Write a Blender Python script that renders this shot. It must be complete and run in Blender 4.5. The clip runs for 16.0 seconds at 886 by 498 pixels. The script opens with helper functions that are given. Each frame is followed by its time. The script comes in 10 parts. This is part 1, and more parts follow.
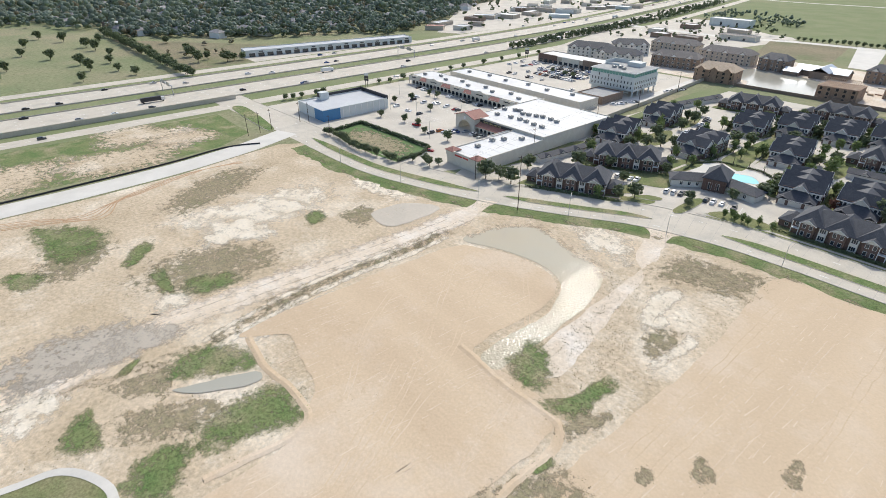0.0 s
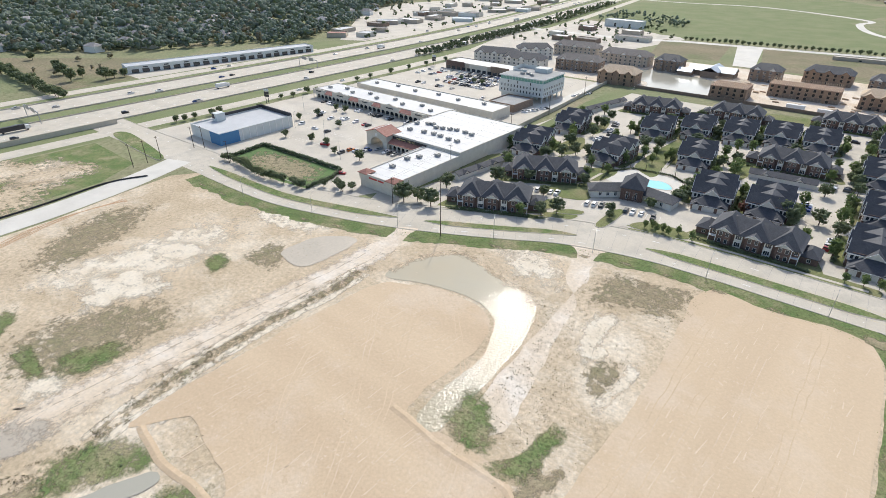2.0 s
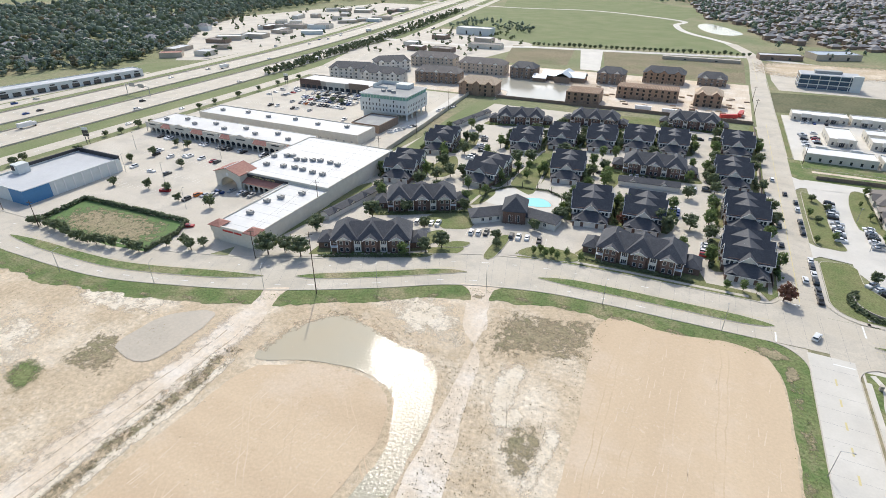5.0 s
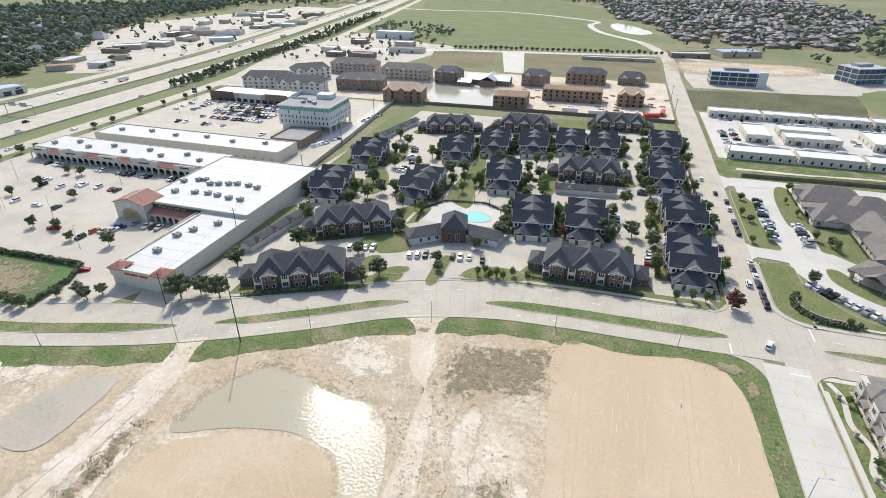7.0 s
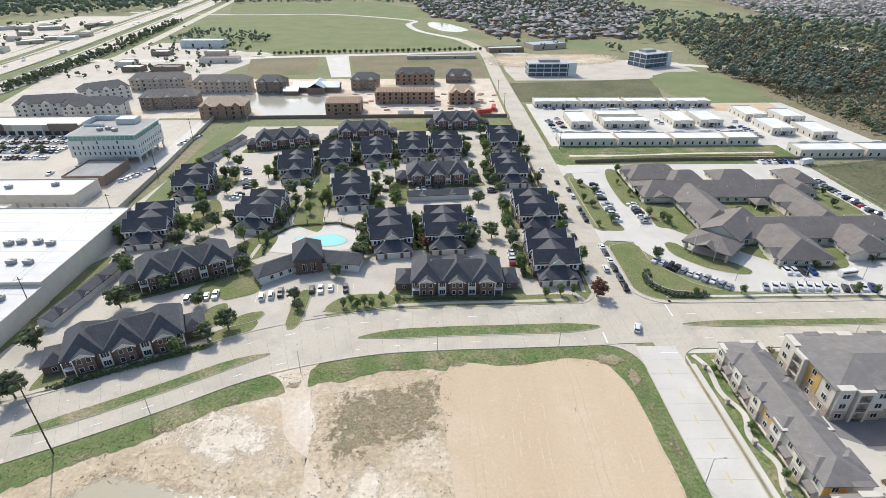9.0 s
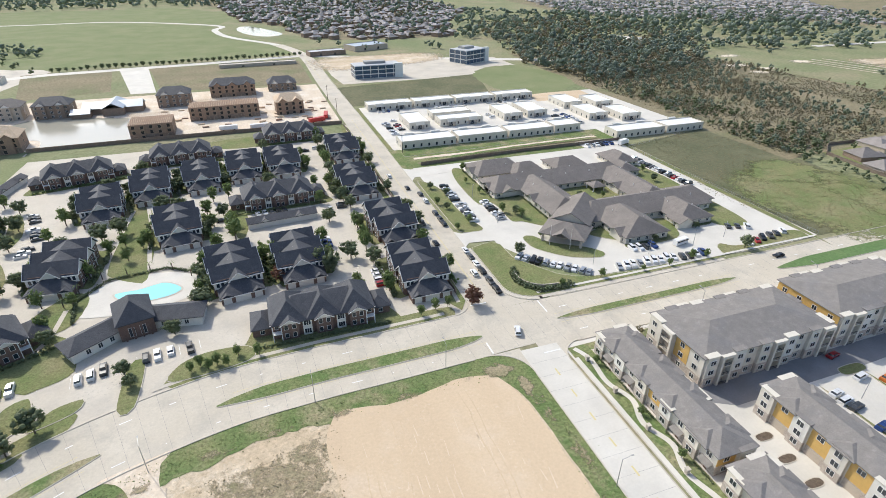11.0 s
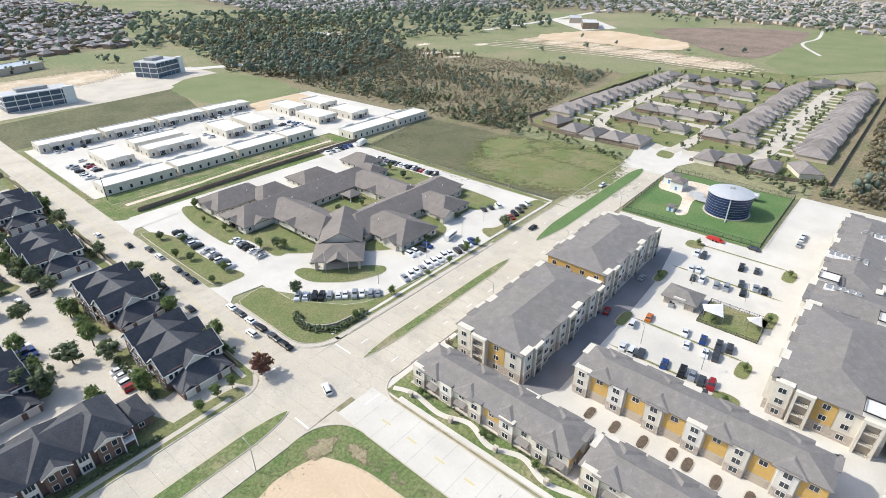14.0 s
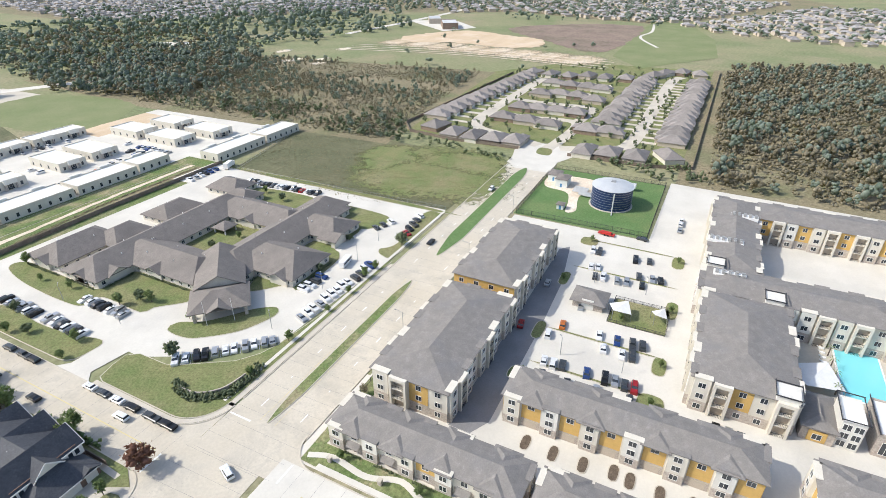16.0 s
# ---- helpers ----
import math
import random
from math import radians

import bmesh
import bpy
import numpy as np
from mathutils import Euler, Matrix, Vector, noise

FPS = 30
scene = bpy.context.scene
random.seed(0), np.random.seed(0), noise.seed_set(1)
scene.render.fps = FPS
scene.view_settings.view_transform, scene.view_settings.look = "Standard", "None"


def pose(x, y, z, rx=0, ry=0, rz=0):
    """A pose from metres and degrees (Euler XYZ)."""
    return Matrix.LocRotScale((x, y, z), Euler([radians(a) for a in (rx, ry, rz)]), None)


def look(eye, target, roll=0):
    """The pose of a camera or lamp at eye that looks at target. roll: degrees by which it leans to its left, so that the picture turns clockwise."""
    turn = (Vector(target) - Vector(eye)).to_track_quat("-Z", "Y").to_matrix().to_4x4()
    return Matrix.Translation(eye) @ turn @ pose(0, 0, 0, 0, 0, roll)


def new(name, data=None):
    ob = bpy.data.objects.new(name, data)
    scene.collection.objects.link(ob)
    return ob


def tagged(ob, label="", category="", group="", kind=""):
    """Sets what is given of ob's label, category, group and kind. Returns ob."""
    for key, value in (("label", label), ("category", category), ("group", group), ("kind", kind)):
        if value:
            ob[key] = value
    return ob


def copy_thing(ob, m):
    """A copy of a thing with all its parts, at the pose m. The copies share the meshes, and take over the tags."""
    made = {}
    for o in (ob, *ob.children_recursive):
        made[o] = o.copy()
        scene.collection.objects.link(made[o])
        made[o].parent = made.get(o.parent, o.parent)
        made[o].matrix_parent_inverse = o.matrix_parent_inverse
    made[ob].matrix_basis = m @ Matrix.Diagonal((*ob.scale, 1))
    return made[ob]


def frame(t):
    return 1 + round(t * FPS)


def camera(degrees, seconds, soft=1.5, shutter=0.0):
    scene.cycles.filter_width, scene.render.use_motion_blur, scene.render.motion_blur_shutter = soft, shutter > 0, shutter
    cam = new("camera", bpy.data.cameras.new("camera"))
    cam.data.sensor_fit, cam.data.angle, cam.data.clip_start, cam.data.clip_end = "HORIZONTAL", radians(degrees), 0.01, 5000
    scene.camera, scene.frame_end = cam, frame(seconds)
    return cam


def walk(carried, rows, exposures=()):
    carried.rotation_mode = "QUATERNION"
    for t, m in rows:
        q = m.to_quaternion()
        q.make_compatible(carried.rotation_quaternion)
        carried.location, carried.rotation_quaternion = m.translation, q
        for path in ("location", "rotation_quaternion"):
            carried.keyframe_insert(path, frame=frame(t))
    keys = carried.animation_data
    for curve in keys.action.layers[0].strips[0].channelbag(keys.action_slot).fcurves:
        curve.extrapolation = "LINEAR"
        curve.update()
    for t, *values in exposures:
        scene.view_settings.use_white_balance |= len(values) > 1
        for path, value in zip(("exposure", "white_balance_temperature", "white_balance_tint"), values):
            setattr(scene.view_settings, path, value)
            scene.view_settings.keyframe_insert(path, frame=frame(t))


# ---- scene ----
# Seconds, place, heading to the left of +y, pitch, roll
cam = camera(79.11, 16.0, soft=0.7)
PATH = [
    (0, -21.73, -214.27, 102.18, 49.605, -29.856, -0.10),
    (0.5, -25.67, -211.26, 103.10, 47.037, -29.866, 0.02),
    (1, -29.20, -207.94, 103.76, 44.646, -29.794, 0.07),
    (1.5, -32.68, -204.52, 104.58, 42.286, -29.762, 0.08),
    (2, -35.84, -201.04, 105.43, 39.947, -29.745, 0.07),
    (2.5, -38.78, -197.43, 106.25, 37.732, -29.701, 0.02),
    (3, -41.91, -193.60, 107.09, 35.025, -29.682, 0.00),
    (3.5, -44.77, -189.49, 107.80, 32.096, -29.619, 0.02),
    (4, -47.31, -185.76, 107.92, 29.258, -29.408, 0.01),
    (6.5, -59.43, -165.38, 108.01, 19.950, -29.004, 0.22),
    (7, -61.46, -161.41, 108.00, 17.100, -28.957, 0.16),
    (7.5, -63.38, -157.29, 108.10, 13.082, -28.987, 0.02),
    (8, -64.94, -152.93, 108.01, 8.412, -29.012, -0.11),
    (8.5, -66.54, -148.74, 107.78, 3.638, -28.918, -0.15),
    (9, -68.01, -144.28, 107.40, -0.881, -28.872, -0.04),
    (11.5, -70.68, -122.65, 105.94, -23.440, -28.826, 0.01),
    (12, -70.13, -118.35, 106.02, -27.583, -28.925, -0.07),
    (12.5, -69.22, -113.90, 106.09, -32.864, -29.018, -0.10),
    (13, -68.14, -109.57, 106.04, -38.909, -29.038, -0.14),
    (13.5, -66.88, -105.23, 105.71, -45.221, -29.031, -0.17),
    (14, -65.06, -100.80, 105.69, -49.245, -29.077, -0.05),
    (14.5, -62.80, -96.72, 105.74, -51.360, -29.121, 0.15),
    (15, -60.31, -93.12, 105.68, -54.556, -29.057, 0.17),
    (15.5, -57.56, -89.88, 105.63, -58.924, -29.003, 0.01),
    (16, -54.75, -86.91, 105.75, -63.329, -28.975, -0.06),
]
walk(cam, [(t, pose(x, y, z, 90 + pitch, 0, yaw) @ pose(0, 0, 0, 0, 0, roll)) for t, x, y, z, yaw, pitch, roll in PATH],
     exposures=[(0.0, 0.24), (4.0, 0.30), (9.0, 0.30), (12.5, 0.49), (16.0, 0.55)])

# ---- daylight ----
SUN_AZ, SUN_EL = radians(-29), radians(43)     # azimuth from +y towards +x
world = bpy.data.worlds.new("daylight")
scene.world = world
world.use_nodes = True
wn = world.node_tree.nodes
sky = wn.new("ShaderNodeTexSky")
sky.sky_type = "NISHITA"
sky.sun_disc = False
sky.sun_elevation = SUN_EL
sky.sun_rotation = SUN_AZ
sky.air_density = 1.0
sky.dust_density = 2.0
wn["Background"].inputs["Strength"].default_value = 0.15
world.node_tree.links.new(sky.outputs["Color"], wn["Background"].inputs["Color"])
sun = new("sun", bpy.data.lights.new("sun", "SUN"))
sun.data.energy = 2.65
sun.data.angle = radians(0.6)
sun.data.color = (1.0, 0.97, 0.88)
SUN_DIR = Vector((math.sin(SUN_AZ) * math.cos(SUN_EL), math.cos(SUN_AZ) * math.cos(SUN_EL), math.sin(SUN_EL)))
sun.matrix_world = look(SUN_DIR * 400, (0, 0, 0))

# ---- materials ----
def mat(name, c1, c2=None, scale=0.2, rough=0.8, metal=0.0, fine=4.0, fine_amt=0.12, bump=0.0, rand=0.0, world_space=True, c3=None, scale3=0.02, amt3=0.5, stretch=None, island=False, spec=0.5, specks=None):
    """Two-scale noise colour: c1 to c2 in broad patches, fine grain over it, and broader stains of c3."""
    m = bpy.data.materials.new(name)
    m.use_nodes = True
    n, l = m.node_tree.nodes, m.node_tree.links
    b = n["Principled BSDF"]
    b.inputs["Roughness"].default_value, b.inputs["Metallic"].default_value = rough, metal
    b.inputs["Specular IOR Level"].default_value = spec
    if world_space:
        place = n.new("ShaderNodeNewGeometry").outputs["Position"]
    else:
        place = n.new("ShaderNodeTexCoord").outputs["Object"]
    if stretch:
        mp = n.new("ShaderNodeMapping")
        mp.inputs["Scale"].default_value = stretch[:3]
        mp.inputs["Rotation"].default_value = (0, 0, stretch[3] if len(stretch) > 3 else 0)
        l.new(place, mp.inputs["Vector"])
        wide = mp.outputs["Vector"]
    else:
        wide = place

    def tex(sc, detail, rgh, vec):
        t = n.new("ShaderNodeTexNoise")
        t.inputs["Scale"].default_value, t.inputs["Detail"].default_value, t.inputs["Roughness"].default_value = sc, detail, rgh
        l.new(vec, t.inputs["Vector"])
        return t.outputs["Fac"]

    def ramp(fac, a, z):
        r = n.new("ShaderNodeMapRange")
        r.inputs["From Min"].default_value, r.inputs["From Max"].default_value = a, z
        l.new(fac, r.inputs["Value"])
        return r.outputs["Result"]

    def mix(fac, a, z, mode="MIX"):
        x = n.new("ShaderNodeMix")
        x.data_type, x.blend_type = "RGBA", mode
        for key, v in ((0, fac), (6, a), (7, z)):
            if hasattr(v, "is_linked"):
                l.new(v, x.inputs[key])
            else:
                x.inputs[key].default_value = v if key == 0 else (*v[:3], 1)
        return x.outputs[2]

    col = mix(ramp(tex(scale, 5, 0.6, wide), 0.35, 0.65), c1, c2 or c1)
    if c3:
        f3 = n.new("ShaderNodeMath")
        f3.operation = "MULTIPLY"
        l.new(ramp(tex(scale3, 6, 0.62, place), 0.5, 0.68), f3.inputs[0])
        f3.inputs[1].default_value = amt3
        col = mix(f3.outputs[0], col, c3)
    for tint, size, lo, hi, amount, broad in specks or ():
        # crisp flecks, gathered in broad drifts
        f4 = n.new("ShaderNodeMath")
        f4.operation = "MULTIPLY"
        l.new(ramp(tex(size, 5, 0.75, place), lo, hi), f4.inputs[0])
        l.new(ramp(tex(broad, 4, 0.65, place), 0.42, 0.62), f4.inputs[1])
        f5 = n.new("ShaderNodeMath")
        f5.operation = "MULTIPLY"
        l.new(f4.outputs[0], f5.inputs[0])
        f5.inputs[1].default_value = amount
        col = mix(f5.outputs[0], col, tint)
    grain = ramp(tex(fine, 4, 0.7, place), 0.3, 0.7)
    g = n.new("ShaderNodeMapRange")
    g.inputs["To Min"].default_value, g.inputs["To Max"].default_value = 1 - fine_amt, 1 + fine_amt
    l.new(grain, g.inputs["Value"])
    val = g.outputs["Result"]
    if rand:
        info = n.new("ShaderNodeNewGeometry").outputs["Random Per Island"] if island else n.new("ShaderNodeObjectInfo").outputs["Random"]
        q = n.new("ShaderNodeMapRange")
        q.inputs["To Min"].default_value, q.inputs["To Max"].default_value = 1 - rand, 1 + rand
        l.new(info, q.inputs["Value"])
        mm = n.new("ShaderNodeMath")
        mm.operation = "MULTIPLY"
        l.new(val, mm.inputs[0])
        l.new(q.outputs["Result"], mm.inputs[1])
        val = mm.outputs[0]
    sc = n.new("ShaderNodeVectorMath")
    sc.operation = "SCALE"
    l.new(col, sc.inputs[0])
    l.new(val, sc.inputs["Scale"])
    l.new(sc.outputs["Vector"], b.inputs["Base Color"])
    if bump:
        bp = n.new("ShaderNodeBump")
        bp.inputs["Strength"].default_value = bump
        bp.inputs["Distance"].default_value = 0.1
        l.new(grain, bp.inputs["Height"])
        l.new(bp.outputs["Normal"], b.inputs["Normal"])
    return m


def plain(name, c, rough=0.5, metal=0.0, rand=0.0):
    return mat(name, c, tuple(v * 0.93 for v in c), 0.8, rough, metal, 6.0, 0.05, rand=rand, world_space=False)


GRASS = mat("lawn", (0.15, 0.19, 0.075), (0.23, 0.225, 0.11), 0.08, 0.95, fine=1.6, fine_amt=0.3, bump=0.5, c3=(0.30, 0.26, 0.16), scale3=0.05, amt3=0.6, spec=0.1, specks=(((0.09, 0.125, 0.05), 0.9, 0.54, 0.63, 0.6, 0.08),))
VERGE = mat("rough_green_grass", (0.12, 0.18, 0.065), (0.20, 0.22, 0.10), 0.12, 0.95, fine=1.2, fine_amt=0.4, bump=0.6, c3=(0.38, 0.31, 0.21), scale3=0.07, amt3=0.7, spec=0.1, specks=(((0.07, 0.115, 0.04), 1.1, 0.54, 0.62, 0.7, 0.09), ((0.36, 0.29, 0.18), 0.9, 0.57, 0.64, 0.7, 0.07)))
FIELD = mat("dry_meadow", (0.20, 0.23, 0.12), (0.28, 0.27, 0.16), 0.012, 0.95, fine=0.35, fine_amt=0.25, bump=0.3, c3=(0.33, 0.28, 0.19), scale3=0.01, amt3=0.8, spec=0.1, specks=(((0.13, 0.155, 0.075), 0.25, 0.53, 0.62, 0.6, 0.015),))
BROWNFIELD = mat("brown_meadow", (0.21, 0.19, 0.12), (0.28, 0.235, 0.155), 0.03, 0.95, fine=0.5, fine_amt=0.3, bump=0.3, c3=(0.16, 0.19, 0.09), scale3=0.02, amt3=0.7, spec=0.1, specks=(((0.12, 0.125, 0.07), 0.45, 0.53, 0.62, 0.7, 0.03), ((0.34, 0.29, 0.19), 0.3, 0.56, 0.64, 0.5, 0.025)))
GREENLAWN = mat("watered_green_lawn", (0.105, 0.185, 0.07), (0.145, 0.215, 0.09), 0.06, 0.95, fine=1.2, fine_amt=0.2, bump=0.4, c3=(0.19, 0.22, 0.10), scale3=0.05, amt3=0.5, spec=0.1)
LIME = mat("mown_field", (0.185, 0.22, 0.105), (0.235, 0.25, 0.135), 0.03, 0.95, fine=0.8, fine_amt=0.15, spec=0.1)
CONCRETE = mat("road_concrete", (0.515, 0.462, 0.375), (0.575, 0.522, 0.435), 0.06, 0.85, fine=1.5, fine_amt=0.07, bump=0.1, c3=(0.36, 0.335, 0.29), scale3=0.09, amt3=0.5, specks=(((0.40, 0.37, 0.315), 0.25, 0.52, 0.62, 0.45, 0.03), ((0.30, 0.28, 0.245), 1.4, 0.60, 0.64, 0.5, 0.06)))
LOT = mat("parking_lot_concrete", (0.51, 0.46, 0.38), (0.58, 0.53, 0.45), 0.05, 0.85, fine=1.2, fine_amt=0.06, bump=0.1, c3=(0.37, 0.345, 0.305), scale3=0.06, amt3=0.5, specks=(((0.33, 0.305, 0.265), 0.9, 0.57, 0.63, 0.5, 0.05), ((0.42, 0.385, 0.33), 0.2, 0.54, 0.64, 0.4, 0.03)))
BRIGHT = mat("new_concrete", (0.58, 0.55, 0.49), (0.65, 0.62, 0.56), 0.06, 0.8, fine=1.5, fine_amt=0.04, c3=(0.49, 0.47, 0.43), scale3=0.05, amt3=0.5)
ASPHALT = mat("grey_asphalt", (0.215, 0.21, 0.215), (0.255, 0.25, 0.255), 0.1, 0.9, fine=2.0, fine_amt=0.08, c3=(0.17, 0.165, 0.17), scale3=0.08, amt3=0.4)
SAND = mat("graded_sand", (0.61, 0.48, 0.335), (0.54, 0.415, 0.285), 0.035, 0.95, fine=1.3, fine_amt=0.08, bump=0.2, c3=(0.66, 0.56, 0.45), scale3=0.03, amt3=0.7, stretch=(0.25, 1.6, 1, 0.95), spec=0.15, specks=(((0.70, 0.60, 0.48), 0.6, 0.56, 0.64, 0.5, 0.06), ((0.45, 0.32, 0.20), 0.25, 0.56, 0.68, 0.4, 0.04)))
SAND2 = mat("graded_sand_rows", (0.61, 0.48, 0.335), (0.55, 0.425, 0.292), 0.03, 0.95, fine=1.3, fine_amt=0.06, bump=0.2, c3=(0.65, 0.54, 0.42), scale3=0.04, amt3=0.7, stretch=(1.8, 0.2, 1, 0.0), spec=0.15, specks=(((0.70, 0.60, 0.48), 0.6, 0.57, 0.64, 0.45, 0.05), ((0.45, 0.33, 0.21), 0.22, 0.56, 0.68, 0.35, 0.04)))
DIRT = mat("bare_earth", (0.58, 0.475, 0.345), (0.475, 0.38, 0.26), 0.05, 0.95, fine=0.7, fine_amt=0.25, bump=0.6, c3=(0.72, 0.635, 0.51), scale3=0.035, amt3=0.9, spec=0.15, specks=(((0.76, 0.71, 0.63), 0.9, 0.54, 0.66, 0.6, 0.035), ((0.30, 0.24, 0.16), 1.6, 0.58, 0.64, 0.6, 0.05), ((0.40, 0.33, 0.23), 0.3, 0.55, 0.70, 0.45, 0.03)))
TRACK = mat("pale_dirt_track", (0.70, 0.60, 0.48), (0.62, 0.52, 0.40), 0.1, 0.95, fine=0.8, fine_amt=0.15, bump=0.4, c3=(0.76, 0.70, 0.62), scale3=0.06, amt3=0.8, stretch=(1.6, 0.2, 1, 0), spec=0.15, specks=(((0.42, 0.33, 0.23), 0.9, 0.57, 0.63, 0.5, 0.08), ((0.80, 0.74, 0.66), 0.5, 0.54, 0.62, 0.6, 0.07)))
WHITESAND = mat("white_dry_clay", (0.76, 0.69, 0.57), (0.67, 0.58, 0.45), 0.10, 0.95, fine=1.0, fine_amt=0.15, bump=0.4, spec=0.15)
PALESAND = mat("pale_scraped_sand", (0.66, 0.55, 0.42), (0.62, 0.50, 0.37), 0.1, 0.95, fine=1.0, fine_amt=0.1, spec=0.15)
DARKFIELD = mat("dark_uncut_field", (0.12, 0.13, 0.075), (0.17, 0.165, 0.10), 0.04, 0.95, fine=0.5, fine_amt=0.3, bump=0.3, c3=(0.20, 0.18, 0.11), scale3=0.03, amt3=0.6, spec=0.1)
MUD = mat("wet_mud", (0.40, 0.35, 0.28), (0.46, 0.40, 0.32), 0.06, 0.55, fine=1.0, fine_amt=0.1, bump=0.1)
REDSOIL = mat("reddish_tyre_ruts", (0.42, 0.25, 0.13), (0.50, 0.33, 0.20), 0.3, 0.95, fine=1.0, fine_amt=0.2)
ROOF_DARK = mat("charcoal_shingles", (0.047, 0.051, 0.063), (0.065, 0.069, 0.081), 0.5, 0.75, fine=3.0, fine_amt=0.25, bump=0.15, c3=(0.095, 0.097, 0.106), scale3=0.15, amt3=0.5, specks=(((0.105, 0.108, 0.118), 1.6, 0.54, 0.62, 0.6, 0.2), ((0.03, 0.032, 0.04), 0.9, 0.56, 0.64, 0.5, 0.15)))
ROOF_GREY = mat("grey_shingles", (0.20, 0.185, 0.172), (0.24, 0.222, 0.206), 0.4, 0.85, fine=3.0, fine_amt=0.12, bump=0.15, c3=(0.19, 0.185, 0.19), scale3=0.12, amt3=0.5, specks=(((0.17, 0.165, 0.165), 1.3, 0.55, 0.63, 0.5, 0.15), ((0.31, 0.295, 0.285), 0.8, 0.56, 0.64, 0.4, 0.1)))
ROOF_TAUPE = mat("weathered_taupe_shingles", (0.18, 0.16, 0.145), (0.225, 0.20, 0.182), 0.4, 0.85, fine=3.0, fine_amt=0.15, bump=0.15, c3=(0.14, 0.125, 0.115), scale3=0.1, amt3=0.6, specks=(((0.12, 0.105, 0.097), 1.1, 0.54, 0.62, 0.6, 0.12), ((0.27, 0.24, 0.215), 0.7, 0.56, 0.64, 0.5, 0.08)))
ROOF_HOUSE = mat("brown_grey_shingles", (0.21, 0.19, 0.178), (0.26, 0.235, 0.22), 0.3, 0.88, fine=2.0, fine_amt=0.12, rand=0.18)
ROOF_FAR = mat("faded_brown_roofs", (0.25, 0.232, 0.225), (0.35, 0.335, 0.33), 0.2, 0.9, fine=1.0, fine_amt=0.1, rand=0.3, island=True)
ROOF_FLAT = mat("white_roof_membrane", (0.62, 0.62, 0.61), (0.55, 0.55, 0.54), 0.07, 0.6, fine=1.0, fine_amt=0.04, c3=(0.50, 0.49, 0.47), scale3=0.08, amt3=0.5)
ROOF_WHITE = mat("bright_white_roof_coating", (0.80, 0.80, 0.78), (0.74, 0.74, 0.72), 0.1, 0.6, fine=1.0, fine_amt=0.04, c3=(0.66, 0.65, 0.62), scale3=0.1, amt3=0.5)
ROOF_FLAT2 = mat("pale_grey_roof_membrane", (0.44, 0.45, 0.46), (0.50, 0.51, 0.52), 0.07, 0.6, fine=1.0, fine_amt=0.05, c3=(0.44, 0.45, 0.47), scale3=0.08, amt3=0.5)
ROOF_TILE = mat("red_clay_roof_tiles", (0.30, 0.13, 0.10), (0.37, 0.18, 0.14), 0.8, 0.8, fine=5.0, fine_amt=0.15, bump=0.3)
BRICK = mat("red_brown_brick", (0.13, 0.085, 0.07), (0.19, 0.125, 0.10), 1.5, 0.9, fine=6.0, fine_amt=0.2, bump=0.2, world_space=False)
WHITE = mat("white_siding", (0.70, 0.68, 0.63), (0.64, 0.62, 0.57), 0.6, 0.7, fine=5.0, fine_amt=0.05, world_space=False)
CREAM = mat("cream_stucco", (0.66, 0.62, 0.54), (0.60, 0.56, 0.48), 0.4, 0.9, fine=4.0, fine_amt=0.06, world_space=False)
TAN = mat("tan_stucco", (0.50, 0.43, 0.35), (0.44, 0.38, 0.31), 0.3, 0.9, fine=4.0, fine_amt=0.08, world_space=False)
MUSTARD = mat("mustard_siding", (0.62, 0.40, 0.13), (0.55, 0.35, 0.11), 0.6, 0.8, fine=5.0, fine_amt=0.06, world_space=False)
STONE = mat("pale_limestone_veneer", (0.52, 0.46, 0.40), (0.36, 0.31, 0.27), 1.8, 0.9, fine=5.0, fine_amt=0.15, bump=0.3, world_space=False)
PANEL = mat("white_precast_panel", (0.66, 0.68, 0.66), (0.60, 0.62, 0.60), 0.3, 0.75, fine=4.0, fine_amt=0.04, world_space=False)
PLYWOOD = mat("raw_osb_sheathing", (0.36, 0.24, 0.16), (0.27, 0.19, 0.14), 0.6, 0.9, fine=4.0, fine_amt=0.15, world_space=False)
RAWWOOD = mat("fresh_framing_lumber", (0.60, 0.47, 0.34), (0.52, 0.39, 0.27), 0.6, 0.9, fine=4.0, fine_amt=0.12, world_space=False)
FENCE = mat("weathered_board_fence", (0.16, 0.125, 0.10), (0.22, 0.18, 0.14), 0.5, 0.9, fine=4.0, fine_amt=0.25)
DARKMETAL = plain("dark_metal", (0.05, 0.05, 0.055), 0.5, 0.3)
GALV = plain("galvanised_steel", (0.42, 0.43, 0.44), 0.45, 0.8)
WOODPOLE = plain("creosoted_pole_wood", (0.10, 0.075, 0.055), 0.9)
TRIM = plain("white_trim", (0.78, 0.77, 0.75), 0.6)
HVAC = plain("grey_equipment_steel", (0.38, 0.38, 0.37), 0.6, 0.3)
PAINTW = plain("white_road_paint", (0.80, 0.80, 0.78), 0.7)
PAINTY = plain("yellow_road_paint", (0.64, 0.55, 0.28), 0.7)
TYRE = plain("black_tyre_rubber", (0.02, 0.02, 0.02), 0.9)
BARK = mat("bark", (0.11, 0.085, 0.065), (0.16, 0.125, 0.10), 2.0, 0.95, fine=6.0, fine_amt=0.3, world_space=False)
BLUE = plain("blue_wall_paint", (0.07, 0.22, 0.42), 0.6)
